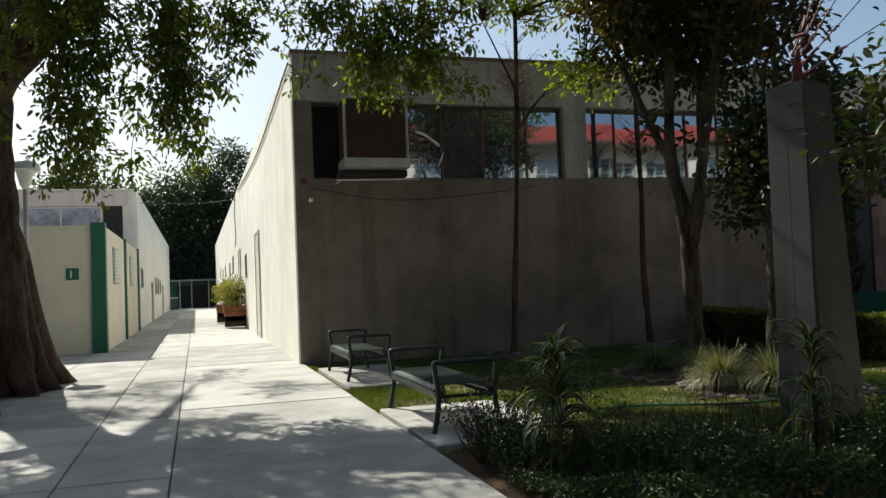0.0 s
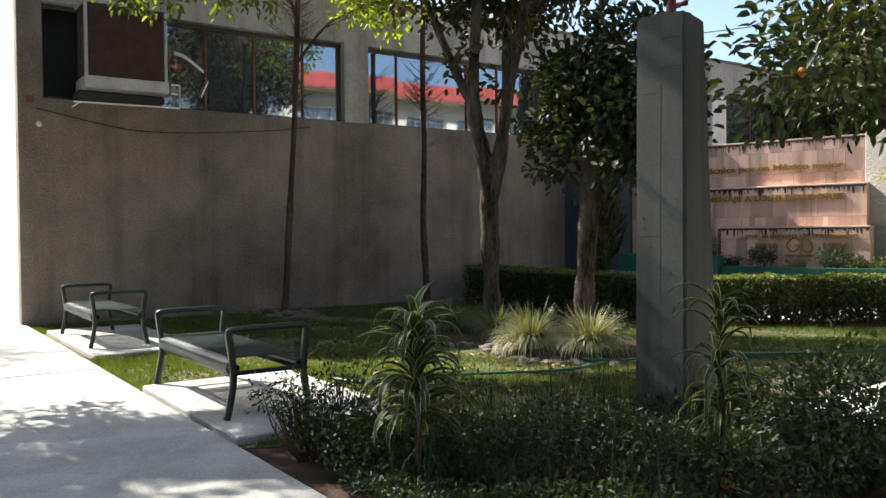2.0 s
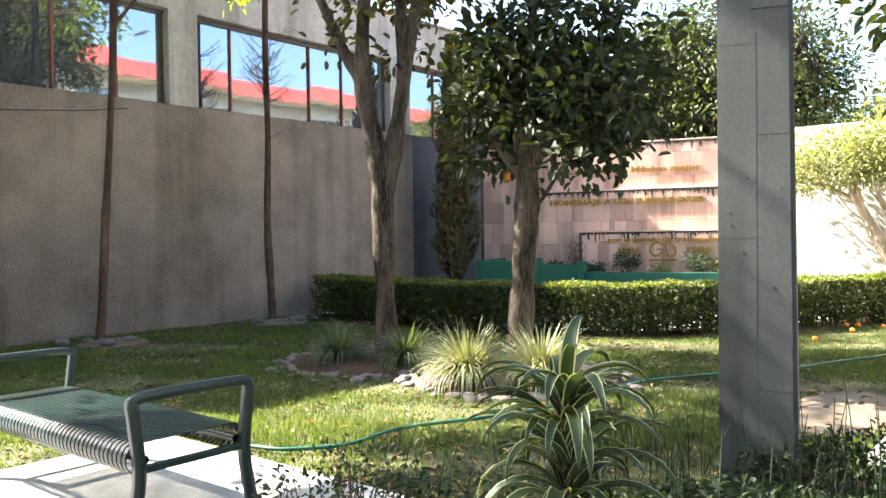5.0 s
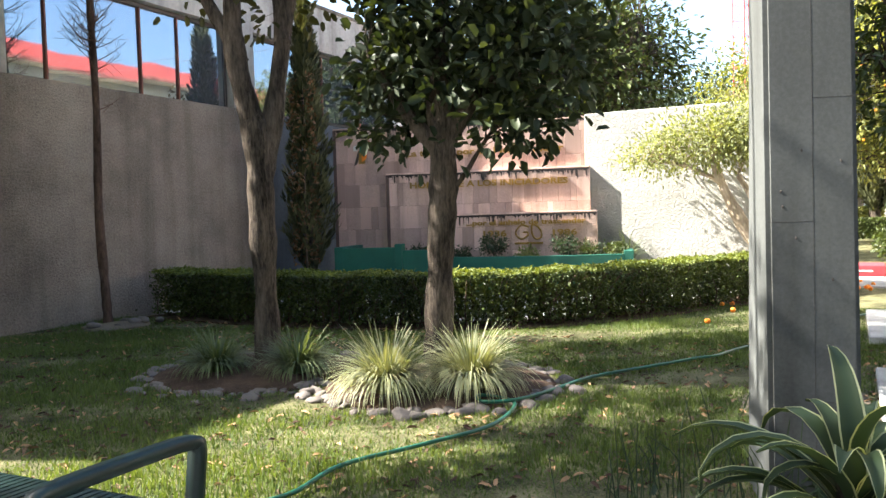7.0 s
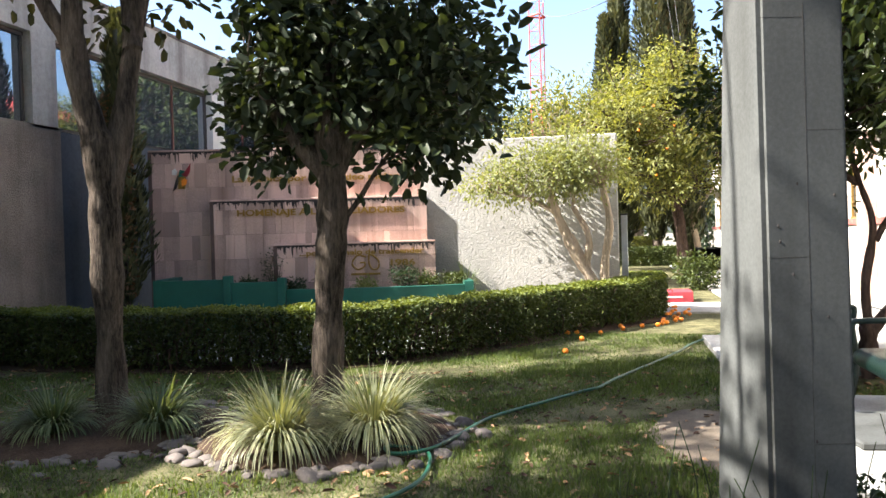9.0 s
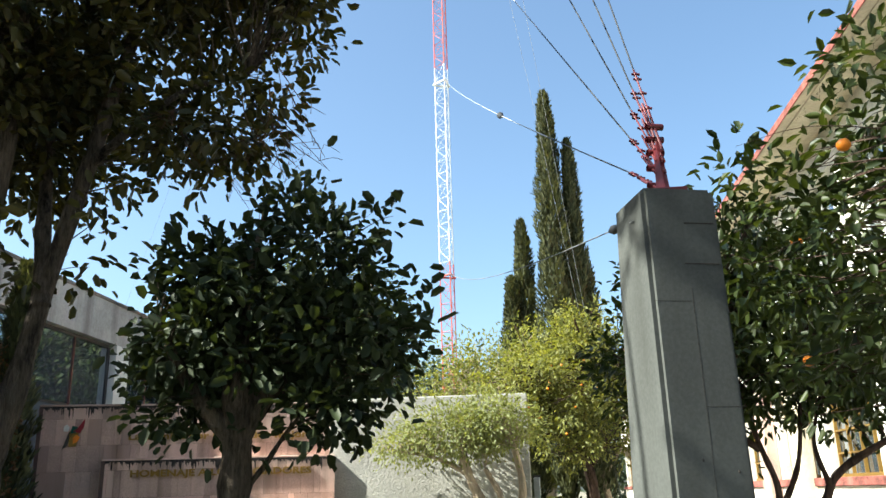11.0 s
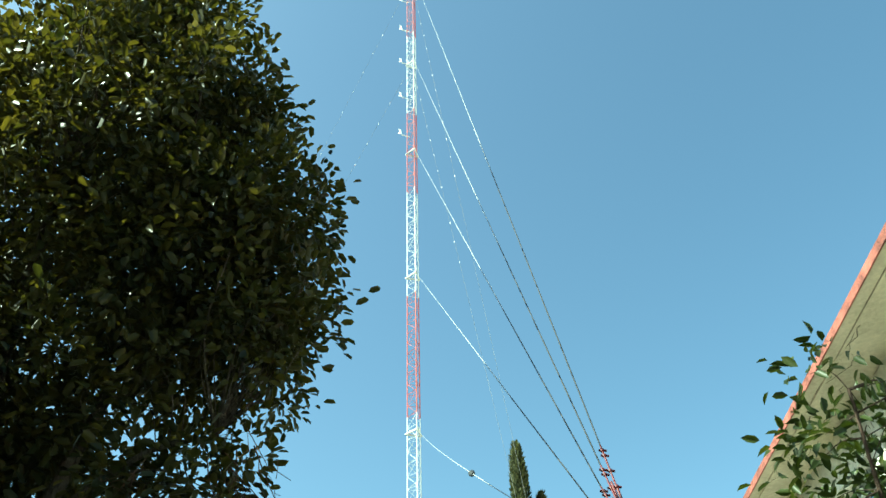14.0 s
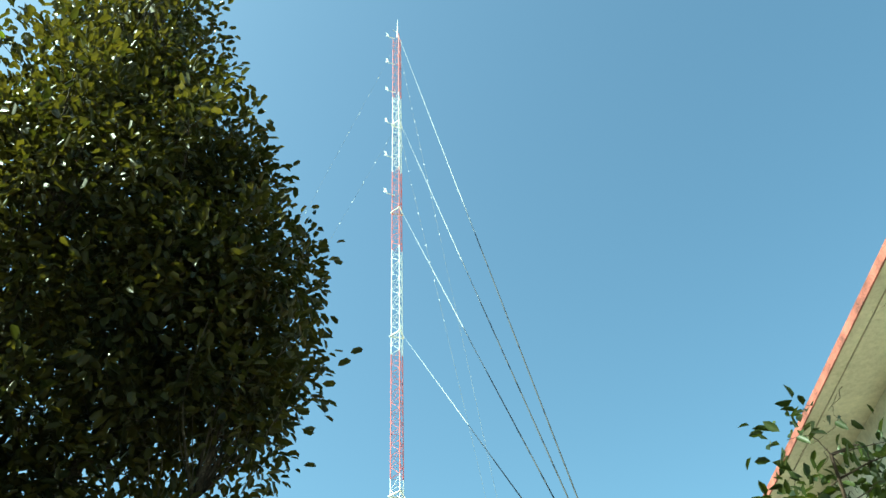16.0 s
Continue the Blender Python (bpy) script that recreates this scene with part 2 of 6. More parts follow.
    "leaf_rust": leaf_mat("rusty_dry_leaf", (0.07, 0.042, 0.02), (0.15, 0.085, 0.04), 0.2, 0.7),
    "leaf_far": leaf_mat("far_tree_leaf", (0.020, 0.036, 0.022), (0.07, 0.095, 0.05), 0.2, 0.6),
    "blade_striped": leaf_mat("striped_blade", (0.085, 0.11, 0.05), (0.43, 0.43, 0.27), 0.22, 0.45),
    "blade_green": leaf_mat("green_blade", (0.045, 0.075, 0.03), (0.17, 0.20, 0.10), 0.2, 0.45),
    "blade_cream": leaf_mat("cream_leaf_edge", (0.22, 0.25, 0.13), (0.40, 0.41, 0.25), 0.3, 0.45),
    "grass": leaf_mat("grass_blade", (0.034, 0.062, 0.016), (0.125, 0.165, 0.050), 0.3, 0.6),
}


def glass_mat():
    m, n, l = nodes_of("reflective_dark_glass")
    b = n["Principled BSDF"]
    b.inputs["Base Color"].default_value = (0.30, 0.34, 0.38, 1)
    b.inputs["Metallic"].default_value, b.inputs["Roughness"].default_value = 0.85, 0.03
    no = n.new("ShaderNodeTexNoise")
    no.inputs["Scale"].default_value = 0.8
    bp = n.new("ShaderNodeBump")
    bp.inputs["Strength"].default_value, bp.inputs["Distance"].default_value = 0.06, 0.05
    geo = n.new("ShaderNodeNewGeometry")
    l.new(geo.outputs["Position"], no.inputs["Vector"]), l.new(no.outputs["Fac"], bp.inputs["Height"]), l.new(bp.outputs["Normal"], b.inputs["Normal"])
    return m


M["glass"] = glass_mat()


# ---- building blocks ----
def thing(name, label, category, at=(0, 0, 0), group="", kind="", turn=0.0):
    ob = new(name)
    ob.empty_display_size = 0.1
    ob.matrix_basis = pose(*at, 0, 0, turn)
    return tagged(ob, label, category, group, kind)


def part(name, data, material, parent, label="", at=None, smooth=False, kind=""):
    """Links a bmesh or mesh as one mesh object under a thing or part; at: a pose in the parent's space."""
    if isinstance(data, bmesh.types.BMesh):
        me = bpy.data.meshes.new(name)
        data.to_mesh(me)
        data.free()
    else:
        me = data
    if material and not me.materials:
        me.materials.append(material)
    if smooth:
        me.polygons.foreach_set("use_smooth", [True] * len(me.polygons))
    ob = new(name, me)
    if parent:
        ob.parent = parent
    if at is not None:
        ob.matrix_basis = at
    return tagged(ob, label, kind=kind)


def box(lo, hi, bevel=0.0, bm=None, seg=1):
    own = bmesh.new()
    bmesh.ops.create_cube(own, size=1.0)
    lo, hi = Vector(lo), Vector(hi)
    size, mid = hi - lo, (hi + lo) / 2
    for v in own.verts:
        v.co = Vector((v.co.x * size.x, v.co.y * size.y, v.co.z * size.z)) + mid
    if bevel:
        bmesh.ops.bevel(own, geom=list(own.edges), offset=bevel, segments=seg, affect="EDGES", profile=0.6)
    if bm is None:
        return own
    me = bpy.data.meshes.new("tmp")
    own.to_mesh(me)
    own.free()
    bm.from_mesh(me)
    bpy.data.meshes.remove(me)
    return bm


def raw(name, verts, faces_n, loops, material=None):
    """A mesh from arrays: faces_n gives each face's corner count."""
    me = bpy.data.meshes.new(name)
    verts = np.asarray(verts, dtype=np.float32)
    loops = np.asarray(loops, dtype=np.int32).ravel()
    faces_n = np.asarray(faces_n, dtype=np.int32)
    me.vertices.add(len(verts))
    me.vertices.foreach_set("co", verts.ravel())
    me.loops.add(len(loops))
    me.loops.foreach_set("vertex_index", loops)
    me.polygons.add(len(faces_n))
    starts = np.concatenate(([0], np.cumsum(faces_n)[:-1])).astype(np.int32)
    me.polygons.foreach_set("loop_start", starts)
    me.update(calc_edges=True)
    if material:
        me.materials.append(material)
    return me


def tubes(name, lines, sides=6, material=None, caps=True):
    """One mesh of round tubes; lines: (points, radii)."""
    V, L, count, base = [], [], 0, 0
    ang = np.linspace(0, 2 * np.pi, sides, endpoint=False)
    for pts, rad in lines:
        pts = np.asarray(pts, float)
        rad = np.broadcast_to(np.asarray(rad, float), (len(pts),))
        tan = np.gradient(pts, axis=0)
        tan /= np.linalg.norm(tan, axis=1)[:, None] + 1e-9
        ref = np.array((0.0, 0.0, 1.0)) if abs(tan[:, 2]).mean() < 0.8 else np.array((1.0, 0.0, 0.0))
        u = np.cross(tan, ref)
        u /= np.linalg.norm(u, axis=1)[:, None] + 1e-9
        w = np.cross(u, tan)
        ring = pts[:, None] + rad[:, None, None] * (np.cos(ang)[None, :, None] * u[:, None] + np.sin(ang)[None, :, None] * w[:, None])
        V.append(ring.reshape(-1, 3))
        k = len(pts)
        i, j = np.meshgrid(np.arange(k - 1), np.arange(sides), indexing="ij")
        a = base + i * sides + j
        b = base + i * sides + (j + 1) % sides
        L.append(np.stack((a, b, b + sides, a + sides), -1).reshape(-1, 4))
        base += k * sides
    V, L = np.concatenate(V), np.concatenate(L)
    me = raw(name, V, np.full(len(L), 4), L, material)
    me.polygons.foreach_set("use_smooth", [True] * len(me.polygons))
    return me


def bend(points, steps=6):
    """A smooth line through points."""
    p = [np.asarray(q, float) for q in points]
    if len(p) < 3:
        return np.array([p[0] + (p[-1] - p[0]) * s for s in np.linspace(0, 1, steps + 1)])
    p = [2 * p[0] - p[1]] + p + [2 * p[-1] - p[-2]]
    out = []
    for i in range(1, len(p) - 2):
        for s in np.linspace(0, 1, steps, endpoint=False):
            out.append(0.5 * (2 * p[i] + (p[i + 1] - p[i - 1]) * s + (2 * p[i - 1] - 5 * p[i] + 4 * p[i + 1] - p[i + 2]) * s**2 + (3 * p[i] - p[i - 1] - 3 * p[i + 1] + p[i + 2]) * s**3))
    out.append(p[-2])
    return np.array(out)


def unit(v):
    return v / (np.linalg.norm(v, axis=-1, keepdims=True) + 1e-9)


def leaves(name, P, D, N, length, width, material, fold=0.25, curl=0.15, tip=0.68):
    """One mesh of folded six-cornered leaves; each is an island."""
    n = len(P)
    length = np.broadcast_to(np.asarray(length, float), (n,))[:, None]
    width = np.broadcast_to(np.asarray(width, float), (n,))[:, None]
    D = unit(D)
    S = unit(np.cross(D, N))
    U = np.cross(S, D)
    V = np.stack((
        P,
        P + D * length * 0.28 + S * width * 0.42 + U * width * fold,
        P + D * length * tip + S * width * 0.40 + U * (width * fold - length * curl * 0.5),
        P + D * length - U * length * curl,
        P + D * length * tip - S * width * 0.40 + U * (width * fold - length * curl * 0.5),
        P + D * length * 0.28 - S * width * 0.42 + U * width * fold), 1).reshape(-1, 3)
    b = (np.arange(n) * 6)[:, None]
    F = np.concatenate((b + np.array([[0, 3, 2, 1]]), b + np.array([[0, 5, 4, 3]])), 1).reshape(-1, 4)
    return raw(name, V, np.full(len(F), 4), F, material)


RNG = np.random.default_rng(7)


def in_blobs(blobs, n, shell=0.55):
    """Random places in a union of ellipsoids (centre, radii), more of them near the outside."""
    vol = np.array([r[0] * r[1] * r[2] for _, r in blobs]) ** 0.8
    pick = RNG.choice(len(blobs), n, p=vol / vol.sum())
    d = unit(RNG.normal(size=(n, 3)))
    q = (shell + (1 - shell) * RNG.random(n) ** 0.6 + 0.28 * (RNG.random(n) < 0.13) * RNG.random(n))[:, None]
    lump = 1 + 0.16 * np.sin(d[:, :1] * 7 + pick[:, None]) * np.cos(d[:, 2:] * 6 + pick[:, None])
    c = np.array([b[0] for b in blobs])[pick]
    r = np.array([b[1] for b in blobs])[pick]
    return c + d * r * q * lump, d


def crown_mesh(name, centres, out, per, spread, size, material, droop=0.35, aspect=0.45, curl=0.15, tip=0.68):
    n = len(centres) * per
    C = np.repeat(centres, per, 0)
    O = np.repeat(out, per, 0)
    off = RNG.normal(size=(n, 3)) * spread
    P = C + off
    D = unit(off / (spread + 1e-6) * 0.6 + O * 0.5 + RNG.normal(size=(n, 3)) * 0.5 + np.array((0, 0, -droop)))
    N = unit(RNG.normal(size=(n, 3)) * 0.6 + np.array((0, 0, 1.0)) + O * 0.3)
    L = size * (0.7 + 0.6 * RNG.random(n))
    return leaves(name, P, D, N, L, L * aspect, material, curl=curl, tip=tip)


def twigs_to(centres, stems, thick=0.012, part_of=1.0, sag=0.05):
    """Thin twigs from the stems to the leaf clumps."""
    pts = np.concatenate([np.asarray(s[0])[len(s[0]) // 3:] for s in stems])
    out = []
    for c in centres:
        if RNG.random() > part_of:
            continue
        d = np.linalg.norm(pts - c, axis=1) + np.maximum(0, pts[:, 2] - c[2]) * 1.5
        a = pts[np.argmin(d)]
        mid = (a + c) / 2 + RNG.normal(size=3) * 0.08 * np.linalg.norm(c - a) + np.array((0, 0, sag))
        r = thick * (0.6 + 0.8 * RNG.random()) * min(2.5, 0.5 + np.linalg.norm(c - a))
        out.append((bend([a, mid, c], 3), np.linspace(r, r * 0.25, 7)))
    return out


def tree(name, label, at, stems, blobs, clumps, per, spread, size, leaf, bark, category="tree", group="", droop=0.35, aspect=0.45, shell=0.5, thick=0.014, sides=8, twig_share=1.0, extra=None, curl=0.15, tip=0.68):
    """A tree: stems are (points, first radius, last radius), in world metres."""
    t = thing(name, label, category, at, group)
    inv = Matrix.Translation(-Vector(at))
    lines = []
    for pts, r0, r1 in stems:
        p = bend(pts, 6)
        k = np.linspace(0, 1, len(p))
        wob = 1 + 0.08 * np.sin(k * 17 + r0 * 40) + 0.06 * RNG.normal(size=len(p))
        lines.append((p, (r0 + (r1 - r0) * k**0.8) * wob))
    first = [(p.copy(), r.copy()) for p, r in lines[:1]]
    p, r = first[0]
    r[0] *= 1.55
    r[1] *= 1.18
    part("trunk", tubes("trunk", first, 12, M[bark]), None, t, at=inv)
    if blobs:
        C, O = in_blobs(blobs, clumps, shell)
        if extra is not None:
            C, O = np.concatenate((C, extra)), np.concatenate((O, unit(RNG.normal(size=extra.shape))))
        for one in lines[1:]:
            part("limb", tubes("limb", [one], 8, M[bark]), None, t, at=inv)
        part("twig", tubes("twig", twigs_to(C, lines, thick, twig_share), 4, M[bark]), None, t, at=inv, kind="stuff")
        part("crown", crown_mesh("crown", C, O, per, spread, size, M[leaf], droop, aspect, curl, tip), None, t, at=inv)
    elif len(lines) > 1:
        for one in lines[1:]:
            part("limb", tubes("limb", [one], sides, M[bark]), None, t, at=inv)
    return t


# ---- ground, paths, lawn ----
def sheet(name, outline, z, material, label, category, depth=0.12):
    bm = bmesh.new()
    f = bm.faces.new([bm.verts.new((x, y, z)) for x, y in outline])
    r = bmesh.ops.extrude_face_region(bm, geom=[f])
    for v in r["geom"]:
        if isinstance(v, bmesh.types.BMVert):
            v.co.z -= depth
    bmesh.ops.recalc_face_normals(bm, faces=bm.faces)
    ob = part(name, bm, material, None)
    return tagged(ob, label, category, kind="structure")


bm = bmesh.new()
bmesh.ops.create_grid(bm, x_segments=60, y_segments=60, size=700)
for v in bm.verts:
    v.co.z = -0.09
ground = tagged(part("ground", bm, M["far_ground"], None), "dry earth ground that reaches to the horizon", "ground", kind="structure")

sheet("lawn", [(2.13, 8.7), (3.7, 7.95), (5.4, 7.45), (5.4, 5.56), (6.0, 5.56), (13.0, 5.56), (16.2, 5.56), (16.2, 8.25), (13.2, 8.9), (10.4, 10.7), (9.9, 12.6), (10.0, 17.0), (10.0, 17.36), (2.13, 17.36)], -0.03, M["lawn"], "patchy mown lawn with dry spots", "lawn", 0.05)
sheet("planting_bed", [(2.13, 5.56), (5.38, 5.56), (5.38, 7.43), (3.7, 7.93), (2.13, 8.68)], -0.035, M["soil"], "dark soil bed under low shrubs", "ground", 0.05)
sheet("plaza", [(10.5, 17.3), (10.45, 12.8), (10.9, 11.3), (13.5, 9.5), (15.7, 8.6), (15.72, 11.6), (14.0, 17.3)], -0.02, M["slab"], "pale concrete plaza before the stone monument", "pavement", 0.06)
sheet("lawn_far", [(18.3, 8.4), (18.3, 6.05), (60, 6.05), (60, 30), (18.3, 30)], -0.03, M["lawn"], "shaded lawn beyond the rough wall", "lawn", 0.05)
sheet("pavement_east", [(2.16, 5.52), (2.16, 2.4), (70, 2.4), (70, 6.0), (18.28, 6.0), (18.28, 8.0), (16.25, 8.0), (16.25, 5.52)], -0.005, M["slab"], "pale concrete walk beside the long building", "pavement", 0.08)
bm = bmesh.new()
bmesh.ops.create_icosphere(bm, subdivisions=3, radius=1.0)
for v in bm.verts:
    k = 1 + 0.25 * noise.noise(v.co * 1.7)
    v.co = Vector((v.co.x * 0.95 * k, v.co.y * 0.42 * k, v.co.z * 0.016))
part_ob = part("bare_patch", bm, M["bare"], None, at=pose(7.2, 7.6, -0.026))
tagged(part_ob, "bare trodden earth patch in the lawn", "ground", kind="structure")

# ---- the long building with the shaded front ----
FY = 17.4
building = thing("hall_building", "long grey plaster hall with a high window band", "building", (2.05, FY, 0), kind="structure")
BI = Matrix.Translation(-Vector((2.05, FY, 0)))


def wall_block(name, lo, hi, material, parent, inv, label="", bevel=0.0):
    return part(name, box(lo, hi, bevel), material, parent, label, inv)


wall_block("wall_lower", (2.05, FY, -0.1), (13.3, FY + 0.28, 3.47), M["facade"], building, BI, "stained grey brown plaster wall")
wall_block("wall_lower", (13.3, FY + 0.04, -0.1), (26, FY + 0.28, 3.42), M["facade_blue_shade"], building, BI, "blue grey painted plaster wall, deep shade put into its colour")
wall_block("parapet", (2.05, FY, 4.96), (26, FY + 0.28, 5.86), M["parapet"], building, BI, "weathered pale parapet")
wall_block("roof_edge", (2.02, FY - 0.03, 5.86), (26, FY + 0.32, 5.93), M["facade"], building, BI)
wall_block("side_wall", (2.05, FY + 0.28, -0.1), (2.33, 82, 5.86), M["white_wall"], building, BI, "bright whitewashed plaster side wall")
wall_block("back_wall", (2.33, 81.7, -0.1), (26, 82, 5.86), M["facade"], building, BI)
wall_block("end_wall", (25.7, FY + 0.28, -0.1), (26, 81.7, 5.86), M["facade"], building, BI)
wall_block("roof", (2.33, FY + 0.28, 5.5), (25.7, 81.7, 5.7), M["facade"], building, BI)
for x0, x1, m in ((2.05, 2.4, "facade"), (7.62, 8.14, "parapet"), (12.65, 13.25, "parapet"), (18.7, 19.3, "white_pipe"), (24.6, 26, "parapet")):
    wall_block("pillar", (x0, FY, 3.47 if x0 < 12 else 3.42), (x1, FY + 0.28, 4.96), M[m], building, BI)
bays = ((2.4, 7.62, (3.3, 4.2, 5.0, 5.88, 6.83)), (8.14, 12.65, (8.88, 10.63, 11.45)), (13.25, 18.7, (14.2, 15.7, 17.2)), (19.3, 24.6, (20.6, 21.9, 23.2)))
for i, (a, b, mull) in enumerate(bays):
    w = part("window_%d" % (i + 1), box((a, FY + 0.20, 3.47), (b, FY + 0.24, 3.53)), M["frame"], building, "dark framed band of reflecting glass panes", BI)
    part("head_rail", box((a, FY + 0.14, 4.89), (b, FY + 0.22, 4.95)), M["frame"], w, at=Matrix())
    edges = [a, *mull, b]
    for j, x in enumerate(edges):
        x = min(max(x, a + 0.025), b - 0.025)
        part("mullion", box((x - 0.016, FY + 0.15, 3.48), (x + 0.016, FY + 0.21, 4.9), 0.004), M["rust_frame"] if 0 < j < len(edges) - 1 else M["frame"], w)
    for x0, x1 in zip(edges, edges[1:]):
        if i == 0 and x0 < 2.5:
            continue
        tilt = RNG.normal() * 0.35
        pane = part("pane", box((-(x1 - x0) / 2 + 0.02, -0.004, 0), ((x1 - x0) / 2 - 0.02, 0.004, 1.38)), M["glass"], w, at=pose((x0 + x1) / 2, FY + 0.19, 3.51, RNG.normal() * 0.25, 0, tilt))
    # black sheet in place of the unlit room's darkness
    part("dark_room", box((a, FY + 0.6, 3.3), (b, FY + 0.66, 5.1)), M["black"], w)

# fittings of the alley wall
for y0, y1, top in ((26.6, 28.2, 3.2), (37.2, 38.6, 3.2), (48, 49.2, 3.0), (60, 61.2, 3.0)):
    d = thing("steel_door", "pale painted steel door in the alley wall", "door", (2.05, y0, 0), "alley doors", "structure")
    part("door_leaf", box((0.005, 0.06, 0), (0.03, y1 - y0 - 0.06, top - 0.06), 0.004), M["lamp_white"], d, at=pose(-0.03, 0, 0))
    part("door_frame", box((-0.05, 0, 0), (0, 0.06, top)), M["cream"], d)
    part("door_frame", box((-0.05, y1 - y0 - 0.06, 0), (0, y1 - y0, top)), M["cream"], d)
    part("door_frame", box((-0.05, 0.06, top - 0.06), (0, y1 - y0 - 0.06, top)), M["cream"], d)
for y, z in ((33, 1.9), (44, 2.3), (55, 2.2), (66, 2.4)):
    w = thing("small_window", "small dark window in the alley wall", "window", (2.05, y, z), "alley windows", "structure")
    part("window_frame", box((-0.03, 0, 0), (-0.002, 0.8, 0.9), 0.005), M["grey_metal"], w)
    part("pane", box((-0.036, 0.06, 0.06), (-0.031, 0.74, 0.84)), M["glass"], w)
ca = thing("wall_cable", "slack cable that hangs down the alley wall", "cable", (1.98, 39.4, 5.7))
part("cable", tubes("cable", [(bend([(0, 0, 0), (-0.03, 0.1, -0.7), (0.0, 0.2, -2.0), (-0.05, 0.3, -2.3)], 5), 0.02)], 5, M["black"]), None, ca)
ca = thing("roof_cable", "thin dark cable along the alley wall's top", "cable", (2.02, 17.7, 5.75))
part("cable", tubes("cable", [(bend([(0, 0, 0), (0, 9, -0.35), (0, 20, -0.05)], 8), 0.018)], 5, M["black"]), None, ca)
ca = thing("overhead_cable", "thin cable that spans the alley between roofs", "cable", (2.05, 39.4, 5.5))
part("cable", tubes("cable", [(bend([(0, 0, 0), (-2, 0.5, -0.12), (-4.2, 1.0, 0.0)], 6), 0.02)], 5, M["black"]), None, ca)
ca = thing("facade_cable", "thin sagging cable across the shaded plaster wall", "cable", (2.3, FY - 0.02, 3.3))
part("cable", tubes("cable", [(bend([(0, 0, 0.0), (1.6, 0, -0.25), (3.6, 0, -0.12), (4.6, 0, 0.02)], 6), 0.008)], 5, M["black"]), None, ca)
bl = thing("wall_bulb", "small white bulb holder on the plaster wall", "lamp", (2.33, FY, 3.06))
bm = bmesh.new()
bmesh.ops.create_uvsphere(bm, u_segments=12, v_segments=8, radius=0.045)
part("bulb", bm, M["white_pipe"], bl, at=pose(0, -0.07, 0), smooth=True)
part("base", tubes("base", [([(0, 0, 0), (0, -0.05, 0)], 0.035)], 8, M["black"]), None, bl)
bl = thing("wall_junction_box", "small rusty junction box on the plaster wall", "box", (2.2, FY, 3.42))
part("body", box((-0.05, -0.06, -0.05), (0.06, 0, 0.06), 0.01), M["rust_frame"], bl)

# the evaporative cooler in the first window
ac = thing("window_cooler", "large galvanised window cooler with brown side pads", "cooler", (3.52, FY, 3.6))
W2, DEP, HT = 0.62, 0.55, 1.36
part("cabinet", box((-W2 + 0.04, -DEP + 0.04, 0.1), (W2 - 0.04, 0.1, HT - 0.03)), M["black"], ac)
for x in (-W2, W2 - 0.05):
    part("corner_post", box((x, -DEP, 0.02), (x + 0.05, -DEP + 0.05, HT), 0.006), M["ac_metal"], ac)
part("top_tray", box((-W2 - 0.02, -DEP - 0.02, HT - 0.06), (W2 + 0.02, 0.1, HT), 0.008), M["ac_metal"], ac)
part("sump_tray", box((-W2 - 0.01, -DEP - 0.03, 0.0), (W2 + 0.01, 0.1, 0.19), 0.012), M["ac_metal"], ac)
for x0, x1 in ((-W2 + 0.06, -0.02), (0.02, W2 - 0.06)):
    part("cooler_pad", box((x0, -DEP + 0.005, 0.2), (x1, -DEP + 0.035, HT - 0.07), 0.004), M["ac_pad"], ac)
part("centre_rail", box((-0.02, -DEP + 0.002, 0.2), (0.02, -DEP + 0.03, HT - 0.07)), M["ac_pad"], ac)
part("side_pad", box((W2 - 0.045, -DEP + 0.06, 0.2), (W2 - 0.015, 0.05, HT - 0.07)), M["ac_pad"], ac)
part("side_pad", box((-W2 + 0.015, -DEP + 0.06, 0.2), (-W2 + 0.045, 0.05, HT - 0.07)), M["ac_pad"], ac)
part("fan_housing", box((-W2 - 0.06, -0.3, -0.13), (W2 + 0.02, 0.1, -0.005), 0.02), M["black"], ac)
pp = thing("drain_pipe", "thin white drain pipe round the cooler", "pipe", (2.72, FY - 0.62, 3.40))
part("pipe", tubes("pipe", [([(0.0, 0, -0.04), (1.58, 0, -0.02), (1.585, 0, 0.02), (1.585, 0, 0.33), (1.575, 0, 0.345), (1.45, 0, 0.345)], 0.014)], 6, M["white_pipe"]), None, pp)
part("bracket", tubes("bracket", [([(1.45, 0, 0.2), (1.55, 0, 0.2)], 0.012)], 6, M["white_pipe"]), None, pp)
part("bracket", tubes("bracket", [([(0.1, 0, -0.03), (0.1, 0.62, -0.03)], 0.01)], 6, M["white_pipe"]), None, pp)
ct = thing("torn_tape", "strips of white tape on the window glass", "tape", (4.45, FY + 0.12, 3.7))
for pts in ([(0.0, 0, 0.72), (0.2, 0, 0.66), (0.5, 0, 0.45)], [(0.58, 0, 0.3), (0.45, 0, 0.02)]):
    bm = bmesh.new()
    p = bend(pts, 4)
    prev = None
    for q in p:
        a, b = bm.verts.new(q + np.array((0, 0, 0.03))), bm.verts.new(q - np.array((0, 0, 0.03)))
        c, d = bm.verts.new(q + np.array((0, 0.004, 0.03))), bm.verts.new(q - np.array((0, -0.004, 0.03)))
        if prev:
            bm.faces.new((prev[0], a, b, prev[1])), bm.faces.new((prev[2], prev[3], d, c))
        prev = (a, b, c, d)
    part("strip", bm, M["white_pipe"], ct)

# ---- the low cream building and the white one behind it ----
